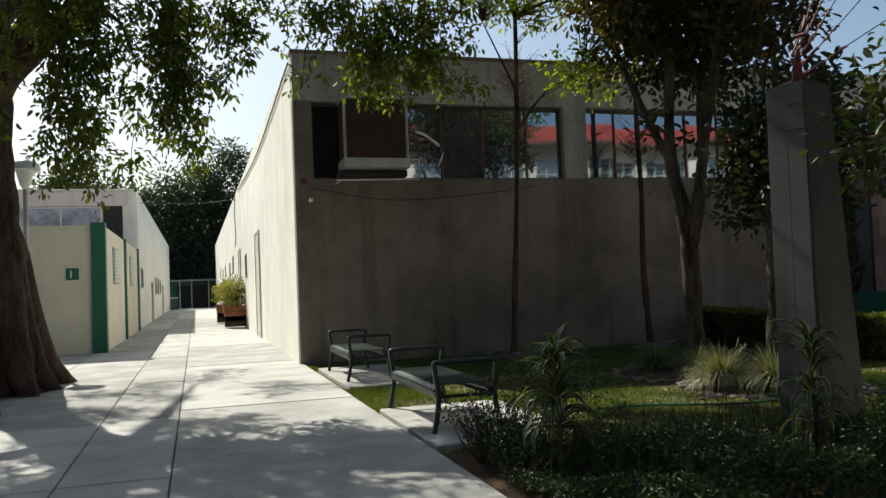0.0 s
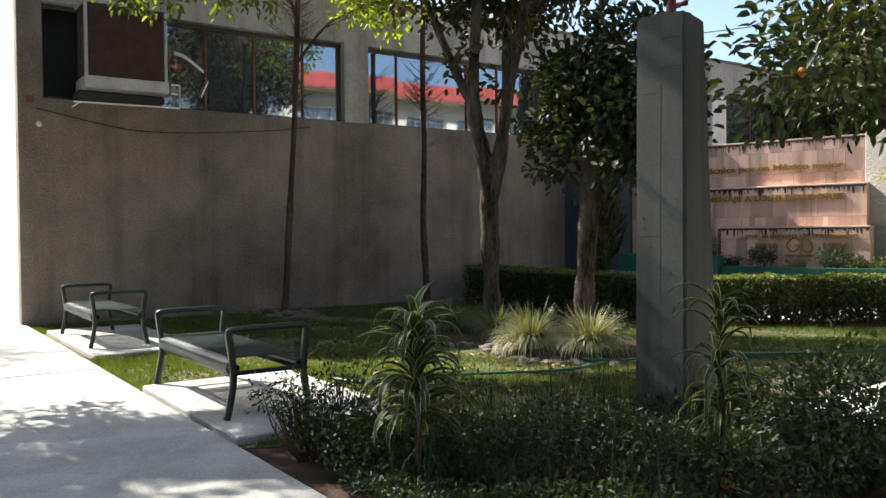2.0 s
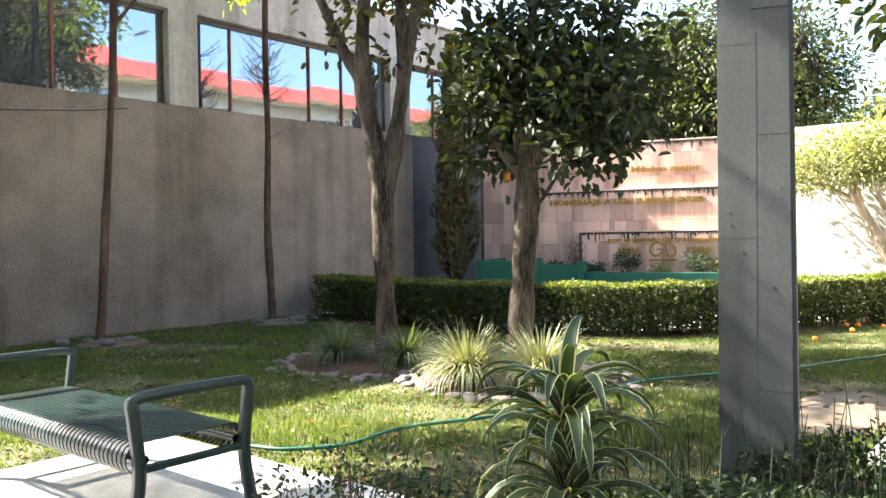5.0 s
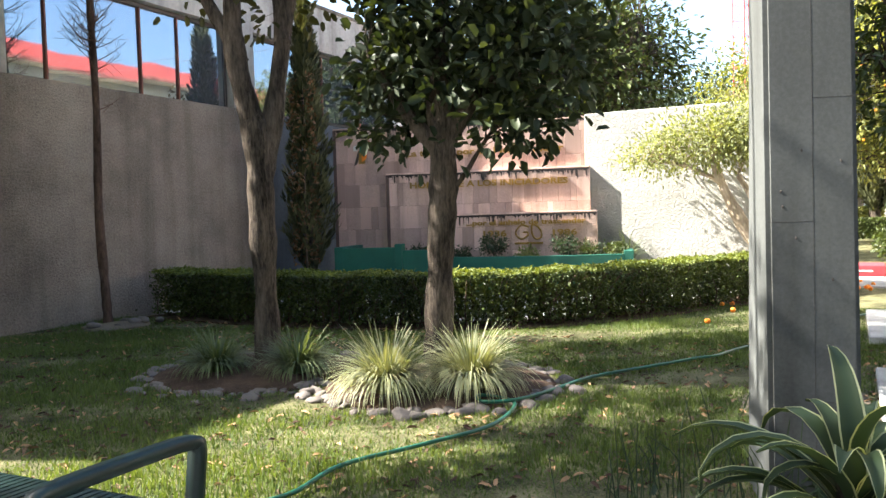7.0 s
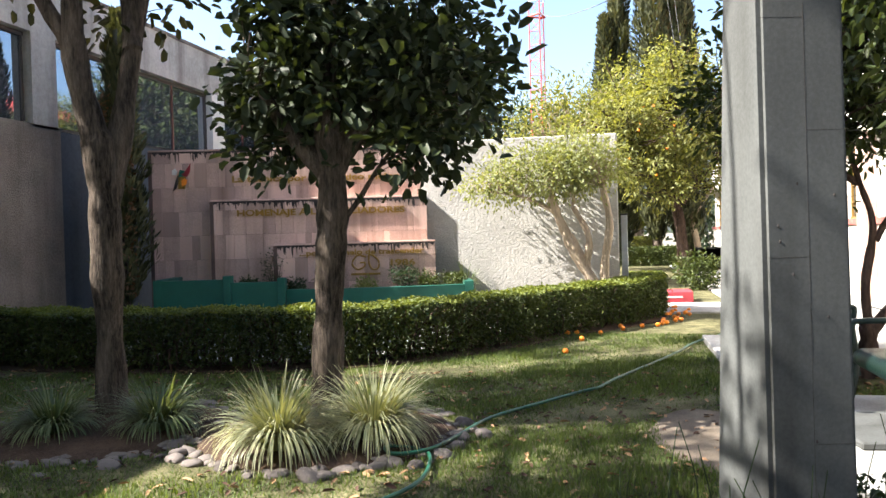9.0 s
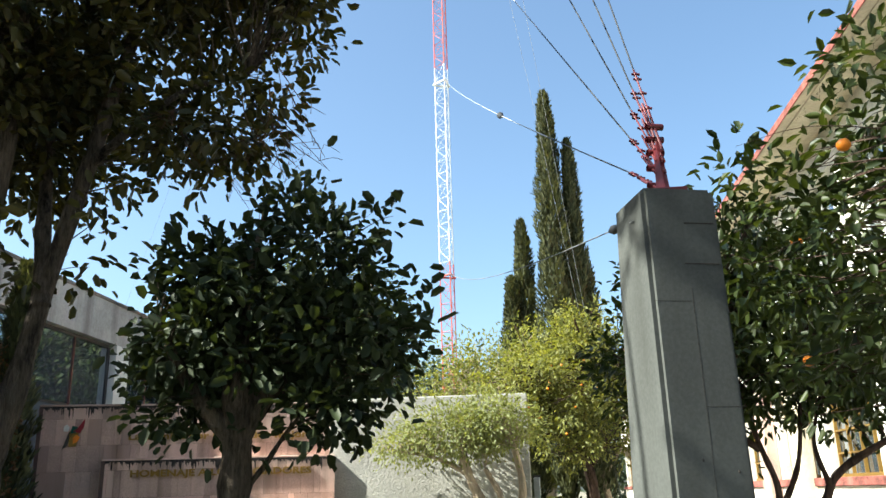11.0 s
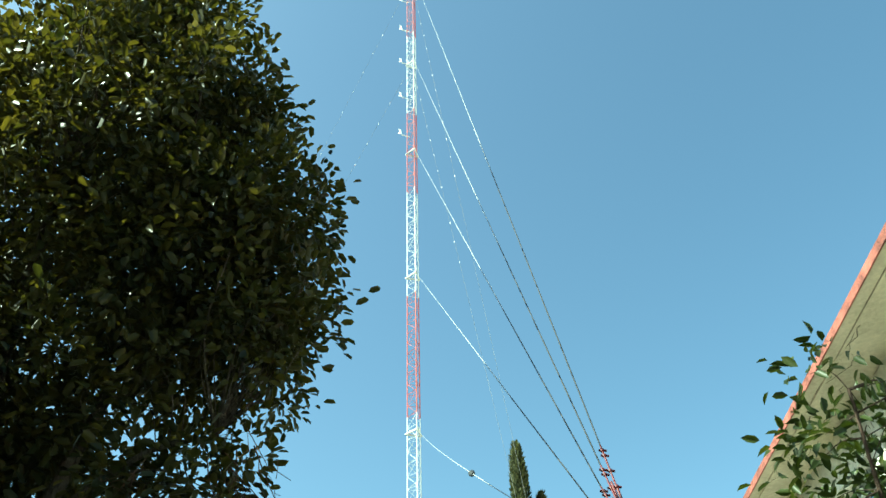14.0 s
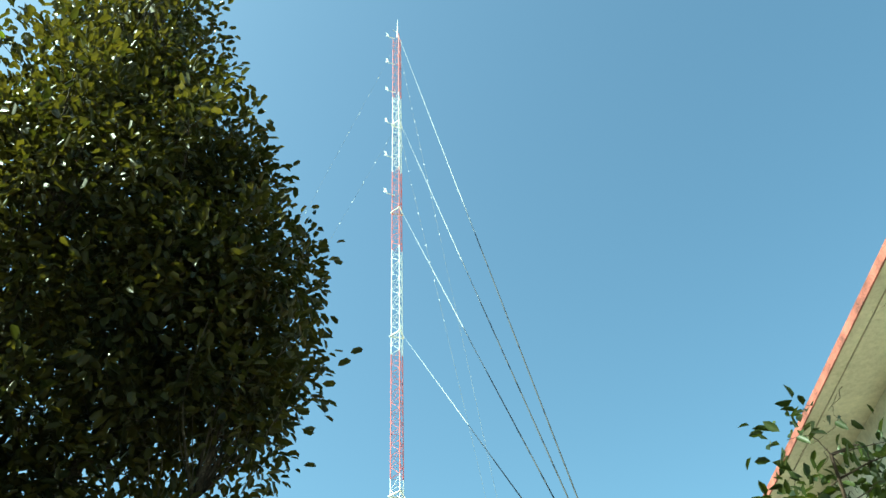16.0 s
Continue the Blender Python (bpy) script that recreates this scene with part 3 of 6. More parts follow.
low = thing("low_building", "low cream building with dark green corner bands", "building", (-2.0, 24.2, 0), kind="structure")
LI = Matrix.Translation(-Vector((-2.0, 24.2, 0)))
wall_block("front_wall", (-9, 24.2, -0.1), (-2.0, 24.45, 3.22), M["cream"], low, LI, "smooth cream painted wall")
wall_block("side_wall", (-2.25, 24.45, -0.1), (-2.0, 37.9, 3.22), M["cream"], low, LI, "smooth cream painted wall")
wall_block("roof", (-9, 24.45, 3.0), (-2.25, 37.9, 3.15), M["cream"], low, LI)
wall_block("end_wall", (-9.2, 24.2, -0.1), (-9, 37.9, 3.2), M["cream"], low, LI)
wall_block("corner_band", (-2.28, 24.14, -0.05), (-1.94, 24.5, 3.28), M["green_paint"], low, LI, "dark green corner band")
for y in (30.4, 36.6):
    wall_block("green_band", (-2.03, y, -0.05), (-1.93, y + 0.3, 3.26), M["green_paint"], low, LI)
for y in (26.6, 32.6):
    w = part("window_frame", box((-0.02, 0, 0), (0.03, 1.6, 1.05), 0.01), M["grey_metal"], low, "louvred window with pale slats", LI @ pose(-2.0, y, 1.75))
    for k in range(9):
        part("louvre", box((-0.01, 0.07, 0), (0.012, 1.53, 0.075)), M["lamp_white"], w, at=pose(0.036, 0, 0.07 + k * 0.105, 0, 25, 0))
sg = thing("number_sign", "small dark green square sign with number one", "sign", (-2.72, 24.2, 2.0))
part("plate", box((-0.15, -0.02, -0.15), (0.15, -0.001, 0.15), 0.006), M["green_paint"], sg)
part("rim", box((-0.17, -0.012, -0.17), (0.17, -0.0005, 0.17), 0.003), M["lamp_white"], sg)


def lettering(name, words, size, parent, material, at, depth=0.012, width=None):
    """Raised letters in the built-in font, as a mesh; local x runs along the words, z up."""
    cu = bpy.data.curves.new(name, "FONT")
    cu.body, cu.size, cu.extrude, cu.align_x = words, size, depth, "LEFT"
    cu.resolution_u, cu.offset = 3, size * 0.03
    tmp = new("tmp", cu)
    bpy.context.view_layer.update()
    me = bpy.data.meshes.new_from_object(tmp.evaluated_get(bpy.context.evaluated_depsgraph_get()))
    bpy.data.objects.remove(tmp)
    me.materials.clear()
    me.materials.append(material)
    co = np.array([v.co[:] for v in me.vertices])
    co[:, 0] -= co[:, 0].min()
    if width:
        co[:, 0] *= width / co[:, 0].max()
    up = at @ pose(0, 0, 0, 90, 0, 0)
    polys = [list(p.vertices) for p in me.polygons]
    # pieces that share a stretch along the line make one letter
    spans = sorted((min(co[v, 0] for v in p), max(co[v, 0] for v in p)) for p in polys)
    cuts, end = [], spans[0][1]
    for a, b in spans:
        if a > end + 1e-4:
            cuts.append((a + end) / 2)
        end = max(end, b)
    which = [sum(co[p[0], 0] > c for c in cuts) for p in polys]
    ob = None
    for k in range(len(cuts) + 1):
        mine = [p for p, w in zip(polys, which) if w == k]
        used = sorted({v for p in mine for v in p})
        at_new = {v: i for i, v in enumerate(used)}
        ob = part(name, raw(name, co[used], [len(p) for p in mine], [at_new[v] for p in mine for v in p], material), None, parent, at=up)
    return ob


lettering("numeral", "1", 0.24, sg, M["lamp_white"], pose(-0.05, -0.024, -0.085), 0.004)

up = thing("white_building", "tall whitewashed building along the alley", "building", (-2.0, 38, 0), kind="structure")
UI = Matrix.Translation(-Vector((-2.0, 38, 0)))
wall_block("front_wall", (-14, 38, -0.1), (-2.05, 38.3, 5.75), M["white_wall"], up, UI, "whitewashed front wall with stains")
wall_block("side_wall", (-2.3, 38.3, -0.1), (-2.05, 80, 5.75), M["white_wall"], up, UI)
wall_block("roof", (-14, 38.3, 5.4), (-2.3, 80, 5.6), M["white_wall"], up, UI)
wall_block("coping", (-14, 37.95, 5.75), (-2.0, 38.35, 5.83), M["right_wall"], up, UI)
part("fascia", box((-14, 37.9, 5.12), (-2.4, 37.997, 5.7), 0.01), M["pink_band"], up, "pinkish painted fascia", UI)
w = part("window_frame", box((-9.5, 37.93, 3.55), (-3.45, 37.995, 5.1), 0.01), M["lamp_white"], up, "band of dusty lilac panes", UI)
for k in range(4):
    part("pane", box((-9.4 + k * 1.5, 37.915, 3.62), (-7.96 + k * 1.5, 37.925, 5.04)), M["dirty_glass"], w, at=Matrix())
# no hole in the wall: a black panel paints the opening's shade
part("opening", box((-3.35, 37.93, 3.55), (-2.6, 37.995, 5.12), 0.01), M["black"], up, "black panel as the shade in an unglazed upper opening", UI)
for y, z0, z1 in ((39.5, 1.7, 2.6), (48, 0.0, 2.1), (52, 1.4, 2.4), (55, 1.4, 2.4), (58, 1.4, 2.4), (62, 0.0, 2.1)):
    w = part("window_frame", box((-2.05, y, z0), (-2.0, y + 0.9, z1), 0.01), M["grey_metal"], up, "", UI)
    part("pane", box((-1.998, y + 0.08, z0 + 0.08), (-1.99, y + 0.82, z1 - 0.08)), M["glass"], w, at=Matrix())

# what closes the alley
ca = thing("service_shed", "dark green shed at the alley's end", "shed", (0, 86, 0))
part("wall", box((-6, 0, -0.1), (6, 0.2, 2.6)), M["green_paint"], ca)
# black panel that paints the shade inside the shed
part("opening", box((-1.6, -0.03, 0), (3.2, -0.005, 2.2)), M["black"], ca)
part("roof", box((-6.3, -1.2, 2.6), (6.3, 0.3, 2.75)), M["grey_metal"], ca)
for x in (-1.3, -0.2, 1.4, 2.6):
    part("post", tubes("post", [([(x, -0.6, 0), (x, -0.6, 2.6)], 0.06)], 6, M["lamp_white"]), None, ca)
bn = thing("waste_bin", "dark green waste bin at the alley's end", "bin", (-1.9, 80.5, 0))
part("body", box((-0.5, -0.5, 0), (0.5, 0.5, 1.0), 0.06), M["green_paint"], bn)
part("lid", box((-0.54, -0.54, 1.0), (0.54, 0.54, 1.1), 0.04), M["lamp_white"], bn)

# ---- the long building opposite ----
RY = 3.4
rb = thing("long_building", "pale two storey building with a red edged eave", "building", (3.0, RY, 0), kind="structure")
RI = Matrix.Translation(-Vector((3.0, RY, 0)))
wall_block("plinth_wall", (3, RY - 0.35, -0.1), (44, RY, 1.46), M["right_wall"], rb, RI, "sunlit pale plaster wall")
part("sill_course", box((3, RY - 0.1, 1.47), (44, RY + 0.06, 1.6), 0.01), M["red_brick"], rb, "red brick sill course", RI)
wall_block("middle_wall", (3, RY - 0.35, 3.3), (44, RY, 4.5), M["right_wall"], rb, RI)
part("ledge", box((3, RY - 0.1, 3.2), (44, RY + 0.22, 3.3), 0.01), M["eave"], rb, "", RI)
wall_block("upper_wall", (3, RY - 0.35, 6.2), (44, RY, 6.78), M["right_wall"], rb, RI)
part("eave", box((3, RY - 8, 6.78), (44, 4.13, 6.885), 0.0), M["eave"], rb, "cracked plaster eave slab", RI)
part("eave_edge", box((3, 4.133, 6.775), (44, 4.15, 6.895), 0.006), M["red_brick"], rb, "worn red painted eave edge", RI)
part("roof_band", box((3, 2.2, 6.9), (44, 2.6, 7.75), 0.01), M["roof_red"], rb, "red painted roof band", RI)
crack_rng = np.random.default_rng(12)
for k in range(14):
    x, y = 4.5 + 9 * crack_rng.random(), 3.5 + 0.45 * crack_rng.random()
    pts = [(x, y, 6.779)]
    for q in range(7):
        x, y = x + 0.05 + 0.12 * crack_rng.random(), min(4.1, max(3.45, y + crack_rng.normal() * 0.05))
        pts.append((x, y, 6.779))
    part("crack", tubes("crack", [(np.array(pts), np.linspace(0.005, 0.0015, 8))], 4, M["soot"]), None, rb, at=RI)
part("drip_groove", box((3, 3.95, 6.765), (44, 3.99, 6.779)), M["eave"], rb, "", RI)
wall_block("end_wall", (3, RY - 8, -0.1), (3.3, RY - 0.35, 6.78), M["right_wall"], rb, RI)
wall_block("end_wall", (43.7, RY - 8, -0.1), (44, RY - 0.35, 6.78), M["right_wall"], rb, RI)
wall_block("back_wall", (3.3, RY - 8, -0.1), (43.7, RY - 7.7, 6.78), M["right_wall"], rb, RI)
for k in range(17):
    x = 3 + k * 2.5
    wall_block("pier", (x - 0.22 if k else x, RY - 0.34, 1.6), (x + 0.22, RY - 0.01, 3.2), M["right_wall"], rb, RI)
    wall_block("pier", (x - 0.22 if k else x, RY - 0.34, 4.5), (x + 0.22, RY - 0.01, 6.2), M["right_wall"], rb, RI)
    if k == 16:
        break
    for z0, z1 in ((1.6, 3.2), (4.5, 6.2)):
        w = part("window_frame", box((x + 0.22, RY - 0.2, z0), (x + 2.28, RY - 0.15, z0 + 0.05)), M["gold"] if z0 < 2 else M["lamp_white"], rb, "tall window with thin glazing bars" if not k else "", RI)
        part("pane", box((x + 0.22, RY - 0.24, z0), (x + 2.28, RY - 0.23, z1)), M["glass"], w, at=Matrix())
        for j in range(5):
            xx = x + 0.24 + j * 0.5
            part("glazing_bar", box((xx, RY - 0.22, z0), (xx + 0.03, RY - 0.17, z1)), M["gold"] if z0 < 2 else M["lamp_white"], w, at=Matrix())
        for j in range(1, 5):
            zz = z0 + j * (z1 - z0) / 4.5
            part("glazing_bar", box((x + 0.22, RY - 0.215, zz), (x + 2.28, RY - 0.175, zz + 0.025)), M["gold"] if z0 < 2 else M["lamp_white"], w, at=Matrix())
for x in (15.9, 17.9):
    part("pilaster", box((x, RY + 0.0, -0.05), (x + 0.55, RY + 0.22, 3.2), 0.01), M["eave"] if x < 16 else M["pink_stone"], rb, "", RI)

# dry stems and a slack cable at the foot of the sunlit wall
vine = thing("dry_vine", "thin dry vine stems against the sunlit wall", "vine", (14.4, RY + 0.03, 0))
vine_rng = np.random.default_rng(9)
for x0, lean, h in ((0.0, 0.55, 1.0), (0.05, 0.3, 0.85), (-0.1, 0.7, 0.7), (-1.7, 0.2, 0.75), (-1.85, -0.1, 0.55), (-2.05, 0.1, 0.9)):
    pts = [np.array((x0, 0.0, -0.03))]
    for q in range(5):
        pts.append(pts[-1] + np.array((lean * 0.2 + vine_rng.normal() * 0.03, vine_rng.random() * 0.01, h * 0.2)))
    lines = [(bend(pts, 4), np.linspace(0.012, 0.004, 21))]
    for q in (2, 3, 4):
        lines.append((bend([pts[q], pts[q] + np.array((vine_rng.normal() * 0.08, 0.02, 0.08)), pts[q] + np.array((vine_rng.normal() * 0.14, 0.02, 0.16))], 3), np.linspace(0.006, 0.002, 7)))
    part("stem", tubes("stem", lines, 5, M["dry_twig"]), None, vine)
slack = thing("slack_cable", "thin black cable that lies by the wall", "cable", (14.5, RY + 0.12, 0))
part("cable", tubes("cable", [(bend([(2.2, 0.35, 0.012), (1.4, 0.3, 0.012), (0.4, 0.15, 0.012), (-0.6, 0.05, 0.012), (-1.15, -0.05, 0.08), (-1.35, -0.08, 0.3), (-1.38, -0.1, 0.42)], 6), 0.010)], 6, M["black"]), None, slack)

# ---- rough wall and pink stone monument ----
rw = part("relief_wall", box((15.74, 8.2, -0.1), (16.04, 11.75, 3.2), 0.02), M["stucco"], None)
tagged(rw, "rough thrown stucco garden wall", "wall", kind="structure")
gp = thing("grey_post", "slim grey steel post at the wall's end", "post", (15.9, 8.1, 0))
part("post", box((-0.05, -0.05, -0.05), (0.05, 0.06, 1.75), 0.008), M["grey_metal"], gp)
part("cap", box((-0.06, -0.06, 1.75), (0.06, 0.07, 1.78), 0.004), M["black"], gp)
fl = thing("floodlight", "small white floodlight on the rough wall", "lamp", (15.72, 8.75, 2.9))
part("arm", tubes("arm", [([(0.02, -0.3, -0.1), (-0.12, 0.0, 0.0)], 0.012)], 6, M["black"]), None, fl)
part("head", tubes("head", [([(-0.05, 0.06, 0.02), (-0.12, 0.0, 0.0), (-0.26, -0.05, -0.03)], [0.05, 0.085, 0.09])], 12, M["white_pipe"]), None, fl)
part("lens", tubes("lens", [([(-0.255, -0.05, -0.03), (-0.265, -0.052, -0.031)], [0.085, 0.0])], 12, M["lamp_white"]), None, fl)

MON = Matrix.Translation((15.35, 13.6, 0)) @ Matrix(((0.259, 0.966, 0, 0), (-0.966, 0.259, 0, 0), (0, 0, 1, 0), (0, 0, 0, 1)))  # x along the face, y into the wall
monument = new("stone_monument")
monument.matrix_basis = MON
tagged(monument, "three tiered pink stone monument with gilded letters", "monument", kind="structure")
TIERS = ((-3.05, 1.95, 3.16, 0.0), (-1.9, 1.98, 2.22, -0.3), (-0.75, 2.1, 1.4, -0.6))
tile_meshes = {}


def tile_mesh(w, h):
    key = (round(w, 3), round(h, 3))
    if key not in tile_meshes:
        me = bpy.data.meshes.new("tile")
        b = box((0.0015, -0.03, 0.0015), (key[0] - 0.0015, 0, key[1] - 0.0015), 0.0025)
        b.to_mesh(me)
        b.free()
        me.materials.append(M["pink_stone"])
        tile_meshes[key] = me
    return tile_meshes[key]


tile_rng = random.Random(4)
tier_obs = []
for k, (u0, u1, top, off) in enumerate(TIERS):
    core = part("tier", box((u0 + 0.03, off + 0.001, -0.1), (u1 - 0.03, off + (0.29 if k else 0.35), top - 0.02)), M["dark_stone"], monument, "pink stone tier with dark damp streaks")
    part("cap_stone", box((u0, off - 0.035, top - 0.02), (u1, off + (0.28 if k else 0.36), top + 0.012), 0.006), M["pink_stone"], core, at=Matrix())
    tier_obs.append((core, u0, u1, top, off))
# a thin dark band under each cap, with damp streaks that run down
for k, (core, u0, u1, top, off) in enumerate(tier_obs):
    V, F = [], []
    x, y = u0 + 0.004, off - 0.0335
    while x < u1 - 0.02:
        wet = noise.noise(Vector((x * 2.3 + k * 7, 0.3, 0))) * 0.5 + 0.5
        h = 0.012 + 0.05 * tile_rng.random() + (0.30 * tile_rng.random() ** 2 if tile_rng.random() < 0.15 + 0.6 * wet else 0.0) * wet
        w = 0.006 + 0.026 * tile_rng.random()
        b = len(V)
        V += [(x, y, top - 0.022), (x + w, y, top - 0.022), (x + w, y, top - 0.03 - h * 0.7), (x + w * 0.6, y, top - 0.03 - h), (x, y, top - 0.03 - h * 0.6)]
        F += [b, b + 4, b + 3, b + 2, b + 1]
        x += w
    part("damp_streaks", raw("damp_streaks", V, [5] * (len(V) // 5), F, M["soot"]), None, core, "black band with damp streaks below")
plaque = thing("gilded_letters", "raised gilded letters on the stone monument", "lettering")
plaque.matrix_basis = MON
lettering("letter", "La técnica por un México mejor", 0.165, plaque, M["gold"], pose(-1.55, -0.045, 2.56), 0.012, 3.05)
lettering("letter", "HOMENAJE A LOS INICIADORES", 0.155, plaque, M["gold"], pose(-1.42, -0.345, 1.93), 0.012, 3.0)
lettering("letter", "...por el anhelo de trascender", 0.135, plaque, M["gold"], pose(-0.3, -0.645, 1.19), 0.012, 2.2)
lettering("letter", "1936", 0.15, plaque, M["gold"], pose(0.02, -0.645, 0.98), 0.012, 0.44)
lettering("letter", "1986", 0.15, plaque, M["gold"], pose(1.3, -0.645, 0.98), 0.012, 0.44)
em = thing("emblem", "coloured metal emblem on the stone monument", "emblem")
em.matrix_basis = MON @ pose(-2.5, -0.035, 2.66)
for nm, pts, m in (("stem", [(-0.12, -0.24), (-0.06, -0.2), (0.03, 0.02), (-0.03, 0.05)], "frame"), ("body", [(-0.02, -0.2), (0.1, -0.2), (0.13, -0.05), (0.12, 0.08), (-0.02, 0.06)], "gold"), ("wing", [(0.02, 0.06), (0.1, 0.1), (0.21, 0.26), (0.2, 0.12), (0.14, 0.02)], "red_plinth"), ("head", [(-0.12, 0.06), (-0.05, 0.05), (-0.03, 0.12), (-0.07, 0.17), (-0.12, 0.14)], "white_pipe"), ("gear", [(0.05, -0.16), (0.12, -0.12), (0.15, -0.04), (0.1, 0.0), (0.04, -0.05)], "orange"), ("leaf", [(-0.01, 0.02), (0.08, 0.03), (0.1, 0.13), (0.02, 0.15)], "planter_green")):
    bm = bmesh.new()
    f = bm.faces.new([bm.verts.new((x, 0, z)) for x, z in pts])
    r = bmesh.ops.extrude_face_region(bm, geom=[f])
    for v in r["geom"]:
        if isinstance(v, bmesh.types.BMVert):
            v.co.y -= 0.02 if nm in ("stem", "body") else 0.028
    bmesh.ops.recalc_face_normals(bm, faces=bm.faces)
    part(nm, bm, M[m], em)
lg = thing("relief_badge", "gilded looped badge on the stone monument", "emblem")
lg.matrix_basis = MON @ pose(0.82, -0.64, 0.98)
part("loop", tubes("loop", [(bend([(0.05, 0, 0.16), (-0.1, 0, 0.19), (-0.2, 0, 0.05), (-0.1, 0, -0.06), (0.02, 0, 0.0), (0.02, 0, 0.06), (-0.06, 0, 0.06)], 5), 0.018)], 6, M["gold"]), None, lg)
part("loop", tubes("loop", [(bend([(0.1, 0, 0.2), (0.1, 0, 0.05), (0.16, 0, -0.06), (0.26, 0, -0.04), (0.27, 0, 0.08), (0.18, 0, 0.18), (0.1, 0, 0.2)], 5), 0.018)], 6, M["gold"]), None, lg)
part("bar", box((-0.22, -0.012, -0.16), (0.3, 0, -0.12), 0.003), M["gold"], lg)

pw = thing("green_planter_wall", "low teal green planter wall round the monument", "planter", (15.35, 13.6, 0), kind="structure")
pw.matrix_basis = MON
for u0, u1, top in ((-2.5, -1.5, 0.84), (-1.38, -0.6, 0.78), (-0.45, 2.55, 0.64)):
    n = 8 if u1 - u0 > 2 else 2
    for i in range(n):
        a, b = u0 + (u1 - u0) * i / n, u0 + (u1 - u0) * (i + 1) / n
        bow = lambda u: -1.3 - (0.18 * math.sin((u + 0.45) / 3.0 * math.pi) if n == 8 else 0)
        bm = bmesh.new()
        vs = [bm.verts.new(p) for p in ((a, bow(a), -0.1), (b, bow(b), -0.1), (b, bow(b) + 0.16, -0.1), (a, bow(a) + 0.16, -0.1), (a, bow(a), top), (b, bow(b), top), (b, bow(b) + 0.16, top), (a, bow(a) + 0.16, top))]
        for f in ((0, 1, 5, 4), (1, 2, 6, 5), (2, 3, 7, 6), (3, 0, 4, 7), (4, 5, 6, 7), (3, 2, 1, 0)):
            bm.faces.new([vs[i2] for i2 in f])
        part("wall_section", bm, M["planter_green"], pw)
for u, top in ((-1.5, 0.9), (-0.6, 0.84)):
    part("pier", box((u, -1.36, -0.1), (u + 0.13, -1.08, top), 0.008), M["planter_green"], pw)
part("return_wall", box((-2.66, -1.3, -0.1), (-2.5, 1.2, 0.86), 0.006), M["planter_green"], pw)
part("return_wall", box((2.55, -1.3, -0.1), (2.71, 0.2, 0.7), 0.006), M["planter_green"], pw)
part("soil", box((-2.5, -1.13, 0.2), (2.55, -0.62, 0.5)), M["soil"], pw, "planter soil")

# ---- the anchor column ----
def prism(bottom, top, z0, z1, bevel=0.02):
    bm = bmesh.new()
    a = [bm.verts.new((x, y, z0)) for x, y in bottom]
    b = [bm.verts.new((x, y, z1)) for x, y in top]
    for i in range(len(a)):
        j = (i + 1) % len(a)
        bm.faces.new((a[i], a[j], b[j], b[i]))
    bm.faces.new(list(reversed(a))), bm.faces.new(b)
    bmesh.ops.recalc_face_normals(bm, faces=bm.faces)
    bmesh.ops.bevel(bm, geom=list(bm.edges), offset=bevel, segments=2, affect="EDGES")
    return bm


COL = Matrix.Translation((4.785, 7.465, 0)) @ Matrix(((0.966, 0.259, 0, 0), (0.259, -0.966, 0, 0), (0, 0, -1, 0), (0, 0, 0, 1)))
CX, CY = Vector((0.966, 0.259, 0)), Vector((-0.259, 0.966, 0))  # depth away from the camera, and across the face


def colp(d, a):
    p = Vector((4.785, 7.465, 0)) + CX * d + CY * a
    return p.x, p.y


column = thing("anchor_column", "tall board marked concrete anchor column", "column", (4.785, 7.465, 0))
CI = Matrix.Translation(-Vector((4.785, 7.465, 0)))
part("shaft", prism([colp(0, -0.195), colp(0.62, -0.195), colp(0.62, 0.195), colp(0, 0.195)], [colp(0.04, -0.18), colp(0.40, -0.17), colp(0.40, 0.19), colp(0.04, 0.195)], -0.1, 2.9, 0.022), M["column"], column, "stained concrete with board marks", CI)
for z, a0, a1 in ((2.72, -0.15, 0.0), (2.52, -0.155, 0.02)):
    bm = bmesh.new()
    p, q = Vector((*colp(0.04 * (z + 0.1) / 3, a0), z)), Vector((*colp(0.04 * (z + 0.1) / 3, a1), z))
    part("form_groove", tubes("form_groove", [([p, q], 0.004)], 5, M["soot"]), None, column, at=CI)
for a, z0, z1 in ((0.0, 0.0, 2.4),):
    part("board_joint", tubes("board_joint", [([(*colp(0.0017, a), z0), (*colp(0.0335, a), z1)], 0.0012)], 5, M["soot"]), None, column, at=CI)

for z, a0, a1 in ((0.52, -0.19, 0.0), (1.32, 0.0, 0.19), (2.34, 0.0, 0.19), (1.86, -0.19, 0.0)):
    d = 0.04 * (z + 0.1) / 3 + 0.0004
    part("board_joint", tubes("board_joint", [([(*colp(d, a0), z), (*colp(d, a1), z)], 0.0012)], 5, M["soot"]), None, column, at=CI)
pock_rng = random.Random(5)
for k in range(7):
    z, a = pock_rng.uniform(0.5, 1.7), pock_rng.uniform(-0.15, 0.15)
    bm = bmesh.new()
    bmesh.ops.create_icosphere(bm, subdivisions=2, radius=1.0)
    for v in bm.verts:
        v.co = Vector((v.co.x * 0.002, v.co.y * 0.005 * (1 + 0.5 * noise.noise(v.co * 2)), v.co.z * 0.008 * (1 + 0.5 * noise.noise(v.co * 2))))
    part("pock_mark", bm, M["soot"], column, "", CI @ Matrix.Translation((*colp(z * 0.0138 + 0.0005, a), z)))

anchor = thing("guy_anchor", "dark red steel guy anchor with turnbuckles", "anchor", (*colp(0.2, 0.0), 2.9))
AP = Vector((*colp(0.2, 0.0), 2.9))
